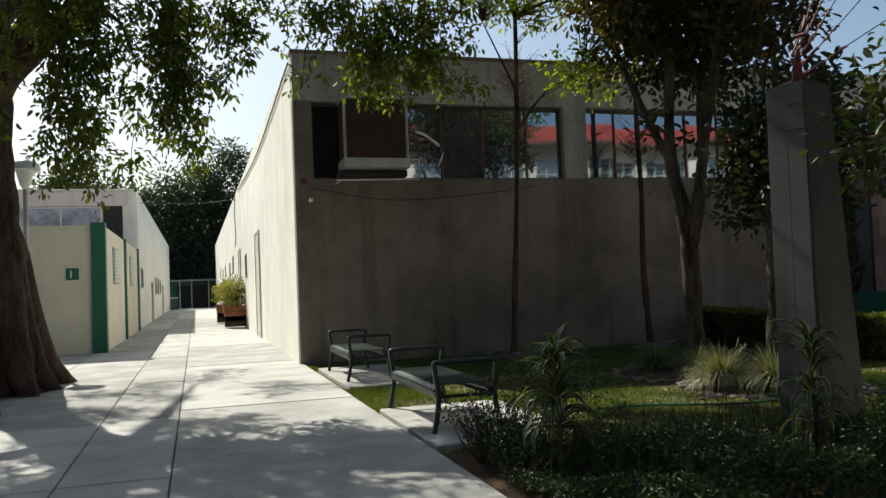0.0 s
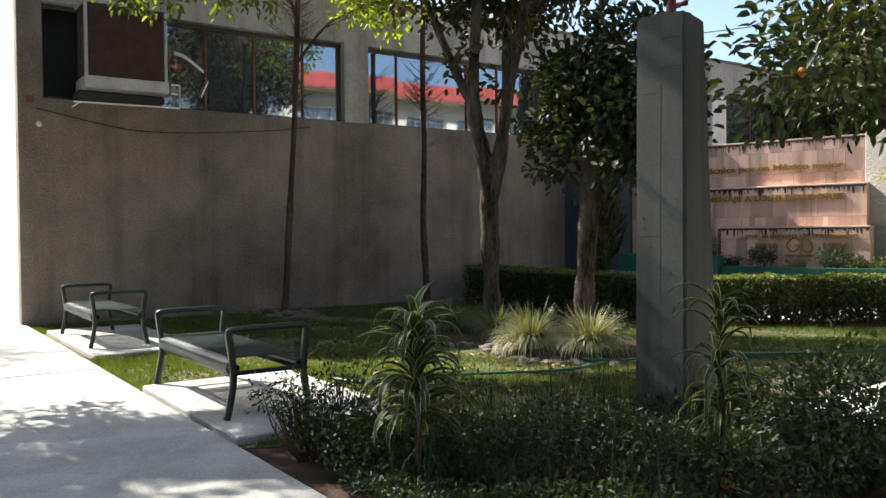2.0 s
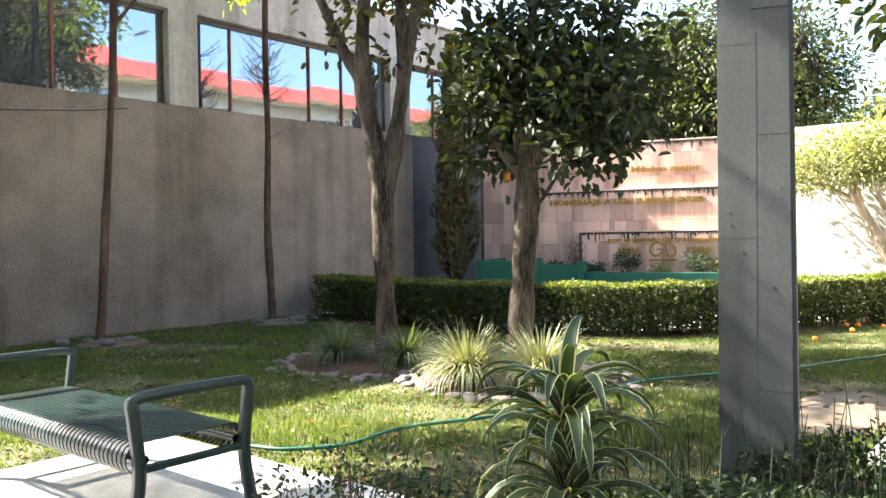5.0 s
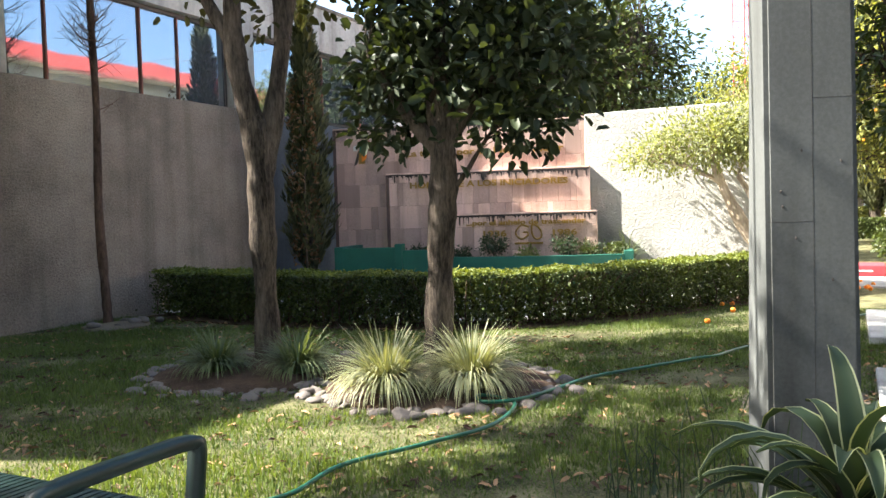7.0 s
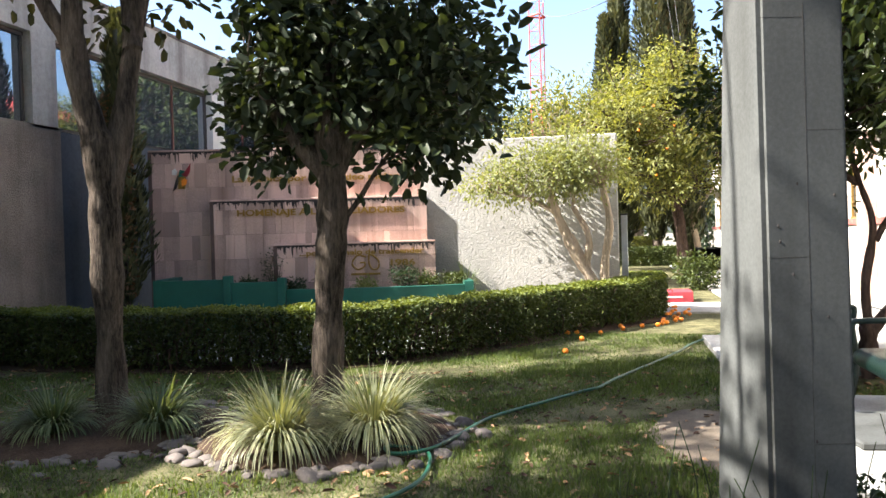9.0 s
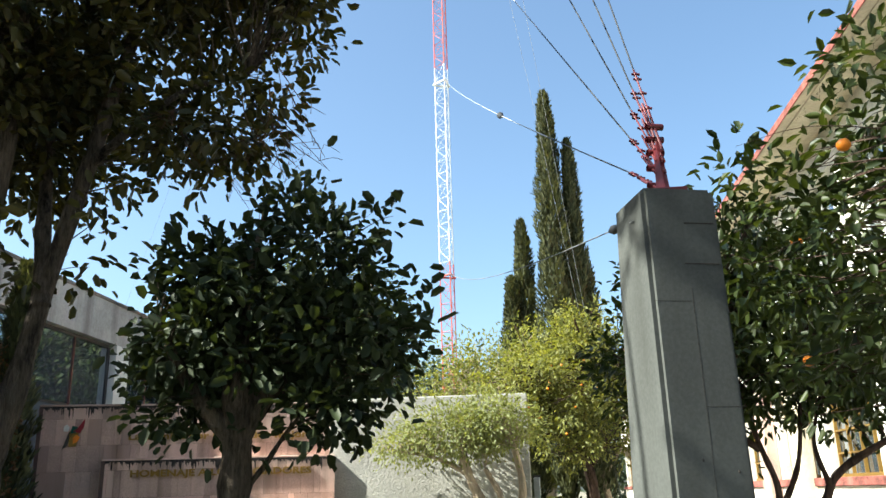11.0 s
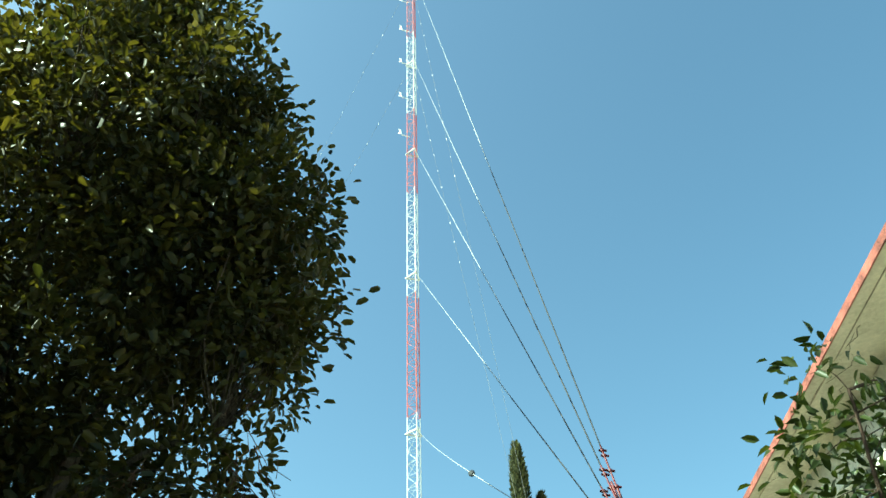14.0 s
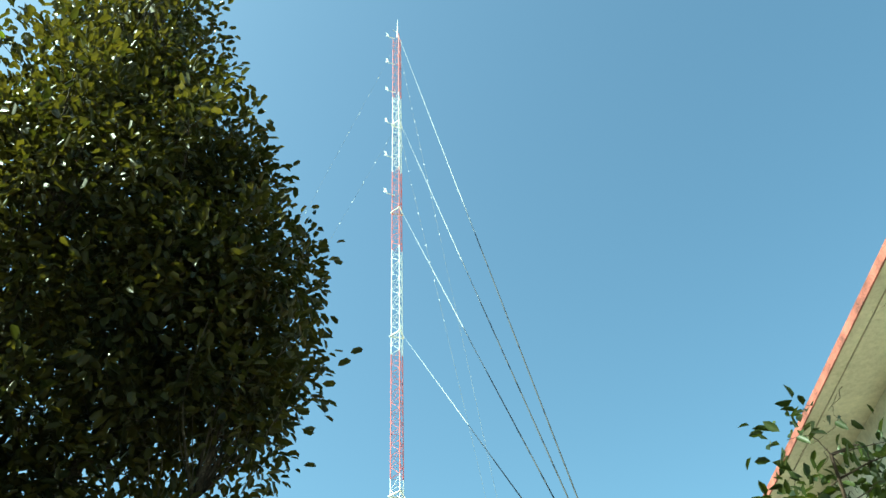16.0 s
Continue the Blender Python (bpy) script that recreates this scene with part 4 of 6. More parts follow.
part("base_plate", box((-0.12, -0.09, -0.01), (0.12, 0.09, 0.02), 0.004), M["red_paint"], anchor)
part("fin", prism([(-0.055, -0.011), (0.075, -0.011), (0.075, 0.011), (-0.055, 0.011)], [(0.012, -0.011), (0.055, -0.011), (0.055, 0.011), (0.012, 0.011)], 0.02, 0.31, 0.003), M["red_paint"], anchor, "dark red steel fin", pose(0, 0, 0, 0, 0, 12))

# ---- the mast and its guys ----
MX, MY = 40.0, 11.6
mast = thing("radio_mast", "tall red and white lattice radio mast", "mast", (MX, MY, 0))
legs = [Vector((0.41 * math.cos(a), 0.41 * math.sin(a), 0)) for a in (radians(200), radians(320), radians(80))]
BANDS = ((0.0, 12.5, "mast_red"), (12.5, 23.4, "mast_white"), (23.4, 31.6, "mast_red"), (31.6, 40.4, "mast_white"), (40.4, 48.6, "mast_red"), (48.6, 58.2, "mast_white"), (58.2, 67.4, "mast_red"))
for z0, z1, m in BANDS:
    lines = []
    for k in range(3):
        a, b = legs[k], legs[(k + 1) % 3]
        lines.append(([a + Vector((0, 0, z0)), a + Vector((0, 0, z1))], 0.026))
        n = int((z1 - z0) / 0.68)
        for i in range(n):
            p, q = z0 + (z1 - z0) * i / n, z0 + (z1 - z0) * (i + 1) / n
            lines.append(([a + Vector((0, 0, p)), b + Vector((0, 0, p))], 0.011))
            s, e = (a, b) if i % 2 else (b, a)
            lines.append(([s + Vector((0, 0, p)), e + Vector((0, 0, q))], 0.011))
    part("lattice_section", tubes("lattice_section", lines, 4, M[m]), None, mast, "red lattice section" if m == "mast_red" else "white lattice section")
part("feed_line", tubes("feed_line", [([(0.05, -0.1, 0), (0.05, -0.1, 66)], 0.035)], 5, M["black"]), None, mast)
part("top_spike", tubes("top_spike", [([(0, 0, 67.4), (0, 0, 69.0), (0, 0, 70.4)], [0.06, 0.04, 0.015]), ([(0, 0, 68.2), (-0.2, 0.4, 68.3)], 0.03)], 5, M["mast_white"]), None, mast)
for z in (11.8, 22.4, 33.0, 44.1, 54.3):
    part("guy_bracket", tubes("guy_bracket", [([legs[k] * 1.25 + Vector((0, 0, z)), legs[(k + 1) % 3] * 1.25 + Vector((0, 0, z))], 0.05) for k in range(3)], 5, M["mast_white"] if z != 11.8 else M["mast_red"]), None, mast)
for z in (45.6, 49.8, 54.0, 58.4, 62.6, 66.8):
    an = part("antenna_arm", tubes("antenna_arm", [([(-0.2, 0.2, z), (-0.28, 0.72, z + 0.22)], 0.03)], 5, M["mast_white"]), None, mast)
    part("antenna_loop", tubes("antenna_loop", [(bend([(-0.3, 0.85, z + 0.75), (-0.3, 0.8, z + 0.4), (-0.28, 0.72, z + 0.15)], 4), 0.035), (bend([(-0.45, 0.95, z + 0.65), (-0.36, 0.85, z + 0.3), (-0.15, 1.0, z + 0.6)], 4), 0.03)], 5, M["mast_white"]), None, an)

GUYS = (22.4, 33.0, 44.1, 54.3, 66.8)
for i, z in enumerate(GUYS):
    a = AP + CX * -0.03 + Vector((0, 0, 0.03 + 0.056 * i))
    b = Vector((MX - 0.4, MY - 0.15, z))
    d = (b - a).normalized()
    h = a - AP
    rod = bend([h + Vector((0.02, 0, 0.0)), h - Vector((0.01, 0, 0.012)), h + d * 0.06, h + d * 0.2, h + d * 0.34], 4)
    tb = part("turnbuckle", tubes("turnbuckle", [(rod, 0.0085), ([h + CY * 0.02 + d * 0.1, h + CY * 0.02 + d * 0.40], 0.007), ([h + d * 0.3, h + d * 0.74], 0.0055)], 6, M["red_paint"]), None, anchor, "red turnbuckle rod")
    part("crossbar", tubes("crossbar", [([h + d * 0.19 - CY * 0.045, h + d * 0.19 + CY * 0.045], 0.018)], 10, M["red_paint"]), None, tb)
    for s in (0.36, 0.50, 0.64, 0.69):
        part("clamp", tubes("clamp", [([h + d * (s - 0.012), h + d * s, h + d * (s + 0.012)], [0.008, 0.015, 0.008]), ([h + d * s - CY * 0.026, h + d * s + CY * 0.02], 0.007)], 6, M["red_paint"]), None, tb)
    g = thing("guy_wire", "taut steel guy wire with insulators", "cable", a + d * 0.74, "mast guy wires")
    o = a + d * 0.74
    ln = (b - o).length
    pts = [d * ln * s + Vector((0, 0, -0.2 * (i == 0) * 4 * s * (1 - s))) for s in np.linspace(0, 1, 13) ** 1.8]
    # one steel wire: dark below, its gloss painted as a pale run above
    part("lower_strand", tubes("lower_strand", [(pts[:4], np.linspace(0.0045, 0.006, 4))], 5, M["black"]), None, g, "lower strand, coloured dark without steel gloss")
    part("upper_strand", tubes("upper_strand", [(pts[3:], np.linspace(0.006, 0.0075, 10))], 5, M["guy_gloss"]), None, g, "upper strand, steel gloss put into its pale colour")
    if i == 0:
        part("insulator", tubes("insulator", [([pts[5] * 0.97, pts[5], pts[5] * 1.03], [0.02, 0.055, 0.02])], 8, M["black"]), None, g)
low_guy = thing("guy_wire", "slack low guy wire with a black insulator", "cable", (*colp(0.15, 0.2), 2.76), "mast guy wires")
o = Vector((*colp(0.15, 0.2), 2.76))
b = Vector((MX - 0.4, MY, 11.9)) - o
pts = [b * s + Vector((0, 0, -0.4 * 4 * s * (1 - s) * (0.55 + 0.45 * (1 - s)))) for s in np.linspace(0, 1, 15)]
part("wire", tubes("wire", [(pts, np.linspace(0.004, 0.012, 15))], 5, M["cable"]), None, low_guy)
part("insulator", tubes("insulator", [([pts[1] * 0.10, pts[1] * 0.16, pts[1] * 0.2], [0.010, 0.027, 0.010])], 8, M["black"]), None, low_guy)
for far, z, n in ((Vector((58, 42, 0)), 66.5, 26), (Vector((58, 42, 0)), 54.3, 24), (Vector((33, 4.7, 0)), 66.5, 24), (Vector((33, 4.7, 0)), 54.3, 22)):
    a = Vector((MX, MY, z))
    g = thing("far_guy_wire", "thin guy wire beaded with white insulators", "cable", a, "mast guy wires")
    d = far - a
    part("wire", tubes("wire", [([Vector(), d], 0.006)], 4, M["cable"]), None, g)
    beads = [([d * (s - 0.0016), d * s, d * (s + 0.0016)], [0.006, 0.02, 0.006]) for s in np.linspace(0.03, 0.42, n // 2 + 2)]
    part("insulator_string", tubes("insulator_string", beads, 6, M["mast_white"]), None, g, "white insulators", kind="stuff")
    an = thing("guy_block", "concrete block that anchors a far guy wire", "anchor", (far.x, far.y, -0.1))
    part("block", box((-0.6, -0.6, 0), (0.6, 0.6, 0.9), 0.05), M["column"], an)


# ---- benches ----
def bench_base():
    """A backless bench of rolled strips between two arm frames; 1.8 long along y, 0.62 deep along x."""
    b = thing("park_bench", "dark green backless steel strip bench", "bench", (0, 0, 0), "garden benches")
    prof = []
    for a in np.linspace(250, 90, 9):
        prof.append((-0.24 + 0.07 * math.cos(radians(a)), 0, 0.365 + 0.07 * math.sin(radians(a))))
    for a in np.linspace(90, -70, 9):
        prof.append((0.24 + 0.07 * math.cos(radians(a)), 0, 0.365 + 0.07 * math.sin(radians(a))))
    bm = bmesh.new()
    prev = None
    P = np.array(prof)
    T = np.gradient(P, axis=0)
    for p, t in zip(P, T):
        nrm = np.array((-t[2], 0, t[0])) / np.linalg.norm(t)
        ring = [bm.verts.new(p + np.array((0, y, 0)) + nrm * h) for y, h in ((-0.0132, -0.003), (0.0132, -0.003), (0.0132, 0.003), (-0.0132, 0.003))]
        if prev:
            for i in range(4):
                bm.faces.new((prev[i], prev[(i + 1) % 4], ring[(i + 1) % 4], ring[i]))
        prev = ring
    bmesh.ops.recalc_face_normals(bm, faces=bm.faces)
    me = bpy.data.meshes.new("seat_strip")
    bm.to_mesh(me)
    bm.free()
    me.materials.append(M["bench"])
    for k in range(44):
        part("seat_strip", me, None, b, at=pose(0, -0.82 + k * 1.64 / 43, 0))
    for s in (-1, 1):
        y = 0.885 * s
        path = bend([(-0.33, y, 0.0), (-0.295, y, 0.16), (-0.275, y, 0.33), (-0.30, y, 0.56), (-0.305, y, 0.615), (-0.27, y, 0.645), (0.0, y, 0.65), (0.27, y, 0.645), (0.305, y, 0.615), (0.30, y, 0.56), (0.275, y, 0.33), (0.295, y, 0.16), (0.33, y, 0.0)], 4)
        bm = bmesh.new()
        prev = None
        T = np.gradient(path, axis=0)
        for p, t in zip(path, T):
            t = t / np.linalg.norm(t)
            nrm = np.array((-t[2], 0, t[0]))
            ring = [bm.verts.new(p + np.array((0, yy, 0)) + nrm * h) for yy, h in ((-0.024, -0.021), (0.024, -0.021), (0.03, 0.0), (0.024, 0.021), (-0.024, 0.021), (-0.03, 0.0))]
            if prev:
                for i in range(6):
                    bm.faces.new((prev[i], prev[(i + 1) % 6], ring[(i + 1) % 6], ring[i]))
            prev = ring
        bmesh.ops.recalc_face_normals(bm, faces=bm.faces)
        part("arm_frame", bm, M["bench"], b, smooth=True)
        part("cross_bar", box((-0.275, y - 0.02, 0.315), (0.275, y + 0.02, 0.345), 0.004), M["bench"], b)
    for x in (-0.24, 0.24):
        part("rail", tubes("rail", [([(x, -0.87, 0.365), (x, 0.87, 0.365)], 0.022)], 8, M["bench"]), None, b)
    return b


bench = bench_base()
bench.matrix_basis = pose(2.605, 10.17, 0.025)
copy_thing(bench, pose(2.63, 14.75, 0.025))
copy_thing(bench, pose(7.2, 6.15, 0.045, 0, 0, 90))
copy_thing(bench, pose(10.25, 6.4, 0.045, 0, 0, 90))
copy_thing(bench, pose(-2.45, 12.35, 0.0))
for x0, x1, y0, y1, z in ((2.15, 3.55, 8.76, 11.05, 0.025), (2.2, 3.45, 13.2, 16.2, 0.025), (5.75, 8.4, 5.53, 7.15, 0.045), (10.1, 12.5, 5.53, 7.16, 0.045)):
    sl = part("bench_slab", box((x0, y0, -0.12), (x1, y1, z), 0.012), M["slab"], None)
    tagged(sl, "pale concrete slab under a bench", "slab", "bench slabs", "structure")
ss = part("stone_slab", box((-0.45, -0.3, 0), (0.45, 0.3, 0.05), 0.01), M["column"], None, at=pose(7.05, 6.55, 0.0455, 0, 0, 6))
tagged(ss, "loose grey slab that lies under the bench", "slab")

# ---- trees ----
st = tree("shade_tree", "huge leaning shade tree with hanging fine foliage", (-2.75, 16.0, 0), [
    ([(-2.75, 16.0, -0.1), (-2.78, 16.0, 0.5), (-2.8, 16.0, 1.4), (-2.9, 16.0, 2.8), (-2.85, 15.9, 4.4), (-2.9, 15.8, 6.5)], 0.74, 0.38),
    ([(-2.85, 15.9, 4.3), (-1.9, 15.2, 5.2), (-0.4, 14.3, 6.1), (1.6, 13.6, 6.3), (3.6, 13.2, 5.6)], 0.24, 0.03),
    ([(-2.85, 15.9, 4.6), (-1.7, 14.3, 5.6), (-1.2, 13.0, 5.9), (-0.6, 11.5, 5.7)], 0.2, 0.03),
    ([(-2.9, 15.8, 5.5), (-1.5, 16.8, 7.0), (0.5, 17.0, 7.8)], 0.2, 0.04),
    ([(-2.9, 15.8, 6.3), (-3.6, 14.5, 7.6), (-4.2, 13.0, 8.2)], 0.22, 0.04),
    ([(-2.9, 15.8, 5.0), (-4.0, 16.5, 6.2), (-5.4, 16.8, 6.9)], 0.2, 0.04),
    ([(-2.9, 15.8, 6.4), (-1.6, 14.4, 8.2), (0.4, 12.9, 9.3), (2.6, 12.0, 10.2)], 0.2, 0.04),
    ([(-1.6, 14.4, 8.2), (0.6, 13.2, 8.3), (2.8, 12.4, 8.6)], 0.1, 0.03),
    ([(-2.7, 15.6, 4.7), (-2.0, 14.6, 4.9), (-1.3, 13.8, 4.6)], 0.05, 0.015),
    ([(-1.2, 14.8, 5.7), (-0.7, 14.0, 5.2), (-0.5, 13.6, 4.6)], 0.05, 0.012),
# lobes mostly above the view, set to shade path, bed and column
], [((-2.6, 15.2, 7.6), (3.8, 3.2, 1.3)), ((-1.0, 12.2, 7.2), (2.2, 1.8, 0.8)), ((-4.5, 13.0, 6.9), (2.0, 2.5, 1.1)), ((2.5, 12.2, 8.7), (2.3, 1.9, 1.2)), ((2.7, 11.6, 10.9), (1.8, 1.5, 0.9)), ((0.2, 12.6, 9.0), (2.4, 2.4, 1.2)), ((-1.2, 9.6, 8.2), (2.6, 1.7, 0.7)), ((-5.0, 10.5, 8.4), (2.5, 2.5, 0.8))],
    240, 72, 0.16, 0.105, "leaf_ash", "dark_bark", shell=0.25, droop=0.5, aspect=0.6, thick=0.012)
# unseen lobes over the hall's roof edge, added to dapple the lawn
C, O = in_blobs([((1.4, 17.0, 8.6), (2.8, 1.6, 0.6)), ((4.1, 17.75, 8.4), (2.2, 1.0, 0.6))], 70, 0.1)
part("high_crown", crown_mesh("high_crown", C, O, 60, 0.2, 0.12, M["leaf_ash"], 0.4, 0.6), None, st, at=Matrix.Translation((2.75, -16.0, 0)))
part("limb", tubes("limb", [(bend([(-1.5, 16.8, 7.0), (0.6, 17.2, 7.9), (2.6, 17.5, 8.3), (4.8, 17.7, 8.4)], 5), np.linspace(0.14, 0.03, 16))], 8, M["dark_bark"]), None, st, at=Matrix.Translation((2.75, -16.0, 0)))
hang, twig_lines = [], []
for k in range(58):
    near_trunk = k < 27
    x0 = (-2.35 + 2.75 * RNG.random()) if near_trunk else 0.75 + 3.25 * RNG.random()
    y0 = 13.1 + 1.1 * RNG.random()
    top = 5.5 + 0.4 * RNG.random()
    if near_trunk:
        low = 2.95 + 1.7 * RNG.random() ** 1.2 + (0.5 if x0 < -1.5 else 0.0)
    else:
        low = 5.15 - 0.75 * RNG.random() ** 1.6 - (0.35 if x0 > 2.7 else 0.0)
    sway, z = RNG.normal() * 0.10, top
    line = [(x0, y0, top)]
    while z > low:
        z -= 0.13 + 0.12 * RNG.random()
        q = (top - z)
        p = (x0 + sway * q + 0.07 * RNG.normal(), y0 + 0.06 * RNG.normal(), z)
        line.append(p)
        for e in range(3 if RNG.random() < 0.8 else 0):
            hang.append((p[0] + RNG.normal() * 0.13, p[1] + RNG.normal() * 0.13, p[2] + RNG.normal() * 0.07))
    twig_lines.append((np.array(line), np.linspace(0.014, 0.004, len(line))))
hang = np.array(hang)
SI = Matrix.Translation((2.75, -16.0, 0))
part("hanging_twig", tubes("hanging_twig", twig_lines, 4, M["dark_bark"]), None, st, at=SI, kind="stuff")
part("hanging_foliage", crown_mesh("hanging_foliage", hang, unit(RNG.normal(size=hang.shape)), 13, 0.055, 0.095, M["leaf_ash"], 0.8, 0.5), None, st, at=SI, kind="stuff")

for x, y, r in ((-1.82, 17.0, 0.26), (-1.88, 15.9, 0.24), (-2.1, 15.2, 0.28), (-2.9, 14.95, 0.3), (-3.7, 15.6, 0.28), (-3.5, 16.9, 0.28)):
    at = lambda q, z: (-2.78 + (x + 2.78) * q, 16.0 + (y - 16.0) * q, z)
    part("root", tubes("root", [(bend([at(0.22, 2.1), at(0.42, 1.15), at(0.64, 0.45), at(0.85, 0.12), at(1.05, -0.1)], 6), np.linspace(r * 1.15, r * 0.4, 25))], 10, M["dark_bark"]), None, st, at=SI)

tree("tall_garden_tree", "tall dark tree with several upright stems", (7.2, 12.45, 0), [
    ([(7.2, 12.45, -0.1), (7.22, 12.45, 0.4), (7.18, 12.43, 1.2), (7.15, 12.42, 1.9), (7.12, 12.45, 2.4)], 0.125, 0.12),
    ([(7.16, 12.42, 1.7), (7.28, 12.33, 2.4), (7.36, 12.18, 3.4), (7.52, 11.9, 5.0), (7.75, 11.6, 7.2), (7.7, 11.8, 9.5)], 0.115, 0.04),
    ([(7.12, 12.45, 2.3), (7.0, 12.55, 3.2), (7.05, 12.5, 5.0), (7.0, 12.6, 7.5), (7.1, 12.4, 11.0)], 0.12, 0.03),
    ([(7.05, 12.5, 2.9), (6.85, 12.9, 3.8), (6.5, 13.3, 5.2), (6.2, 13.6, 7.0)], 0.08, 0.03),
    ([(7.3, 12.2, 3.1), (7.5, 12.4, 4.2), (8.1, 12.8, 6.2), (8.6, 13.0, 8.0)], 0.08, 0.03),
    ([(7.45, 12.0, 4.4), (7.4, 11.2, 5.0), (7.5, 10.6, 5.2)], 0.05, 0.015),
], [((7.2, 12.8, 8.3), (2.2, 2.1, 3.6)), ((7.6, 11.1, 7.3), (1.4, 1.35, 1.6)), ((7.6, 12.9, 5.0), (1.3, 1.2, 0.9)), ((7.0, 12.6, 5.5), (1.5, 1.3, 0.7)), ((7.55, 11.0, 4.75), (0.6, 0.7, 0.5)), ((7.75, 10.6, 6.5), (1.0, 1.0, 0.9)), ((7.5, 10.6, 7.9), (1.0, 0.9, 0.8)), ((7.5, 11.2, 9.6), (1.0, 0.9, 0.9)), ((7.2, 12.4, 12.0), (1.2, 1.1, 1.5)), ((7.2, 12.8, 13.9), (0.7, 0.6, 0.9))],
    1650, 28, 0.125, 0.122, "leaf_tall", "bark", shell=0.25, droop=0.1, aspect=0.56, thick=0.006, curl=0.1, tip=0.8,
    extra=np.array([(7.5, 10.55, 4.9), (7.6, 10.9, 4.4), (7.3, 11.0, 4.2), (7.1, 11.6, 3.8), (6.9, 12.9, 3.6), (7.4, 12.5, 3.4), (6.7, 12.4, 3.7), (7.6, 10.2, 5.3)]))

ht = thing("dry_twigs", "bare dry twigs that hang from a crown", "twigs", (7.45, 10.75, 4.8))
lines = []
for k in range(15):
    p0 = np.array((RNG.normal() * 0.2, -0.65 + 1.2 * RNG.random(), -0.1 + 0.3 * RNG.random()))
    d = np.array((RNG.normal() * 0.2, -0.25 + RNG.normal() * 0.25, -0.45 - 0.3 * RNG.random()))
    lines.append((bend([p0, p0 + d * 0.5 + RNG.normal(size=3) * 0.05, p0 + d], 4), np.linspace(0.007, 0.002, 9)))
    for q in range(5):
        e = p0 + d * (0.35 + 0.13 * q)
        lines.append((bend([e, e + RNG.normal(size=3) * 0.06, e + RNG.normal(size=3) * 0.12 - np.array((0, 0, 0.05))], 2), 0.0025))
part("twig", tubes("twig", lines, 4, M["dry_twig"]), None, ht, kind="stuff")

tree("round_garden_tree", "small dark tree with a leafy crown and pale trunk", (6.97, 10.5, 0), [
    ([(7.0, 10.45, -0.1), (7.0, 10.45, 0.4), (7.02, 10.42, 1.1), (7.03, 10.38, 1.7), (7.02, 10.38, 2.05), (7.02, 10.40, 2.6)], 0.124, 0.112),
    ([(7.02, 10.42, 1.95), (6.9, 10.72, 2.35), (6.8, 10.95, 2.8)], 0.085, 0.03),
    ([(7.02, 10.36, 1.95), (7.1, 10.12, 2.35), (7.15, 9.75, 2.8), (7.2, 9.6, 3.5)], 0.085, 0.02),
    ([(7.02, 10.4, 2.4), (7.0, 10.35, 3.0), (7.05, 10.2, 3.9)], 0.09, 0.02),
    ([(7.03, 10.30, 1.6), (7.06, 10.18, 1.75), (7.1, 10.02, 2.0), (7.2, 9.7, 2.4)], 0.026, 0.012),
], [((7.05, 10.25, 2.75), (0.75, 0.85, 0.6)), ((7.1, 10.75, 2.6), (0.5, 0.48, 0.42)), ((7.1, 9.65, 2.6), (0.6, 0.55, 0.5)), ((7.1, 9.95, 3.35), (0.5, 0.6, 0.5)), ((7.05, 10.55, 3.15), (0.5, 0.5, 0.4)), ((7.0, 9.75, 2.1), (0.35, 0.35, 0.18)), ((6.95, 10.75, 2.15), (0.3, 0.35, 0.15))],
    290, 15, 0.085, 0.108, "leaf_dark", "bark", shell=0.3, droop=0.0, aspect=0.6, thick=0.006, tip=0.8,
    extra=np.array([(7.05, 9.85, 4.0), (7.05, 9.95, 3.85), (7.1, 10.05, 3.9), (7.0, 9.35, 3.65), (7.0, 9.2, 3.6), (7.0, 10.95, 3.2), (7.0, 11.1, 3.3), (6.9, 11.25, 2.6), (7.0, 11.1, 2.15), (7.2, 9.05, 3.1), (7.2, 8.98, 2.75), (7.1, 9.3, 2.15), (6.9, 10.2, 1.98), (7.0, 9.7, 1.9), (6.95, 10.7, 1.98)]))

tree("slender_tree", "slender bare trunk tree before the plaster wall", (5.98, 16.5, 0), [
    ([(5.92, 16.5, -0.1), (5.98, 16.5, 0.5), (6.03, 16.48, 1.5), (6.12, 16.45, 3.0), (6.18, 16.42, 4.5), (6.25, 16.4, 7.4), (6.2, 16.2, 9.6)], 0.068, 0.035),
    ([(6.15, 16.45, 4.2), (6.6, 16.0, 4.9), (7.2, 15.5, 5.2)], 0.03, 0.012),
    ([(6.2, 16.4, 5.0), (5.8, 16.2, 5.6), (5.4, 16.0, 6.2)], 0.03, 0.012),
# the second lobe is out of view, placed to dapple the lawn
], [((7.2, 15.4, 5.15), (0.95, 0.7, 0.5)), ((6.3, 15.9, 6.9), (1.5, 1.0, 0.7))], 200, 14, 0.08, 0.105, "leaf_bright", "dark_bark", shell=0.2, droop=0.3, thick=0.008, group="slender trees")
tree("slender_tree", "slender trunk tree with dry brown twigs", (8.92, 16.67, 0), [
    ([(8.98, 16.67, -0.1), (8.95, 16.67, 0.5), (8.9, 16.67, 1.6), (8.93, 16.66, 3.0), (8.9, 16.65, 4.6), (8.95, 16.6, 7.6), (8.9, 16.4, 9.6)], 0.075, 0.035),
# both lobes are out of view, placed to dapple the lawn
], [((8.9, 16.2, 7.0), (0.9, 0.8, 0.7)), ((8.9, 16.1, 9.2), (1.0, 0.9, 0.7))], 120, 15, 0.08, 0.1, "leaf_bright", "dark_bark", shell=0.2, thick=0.008, group="slender trees")
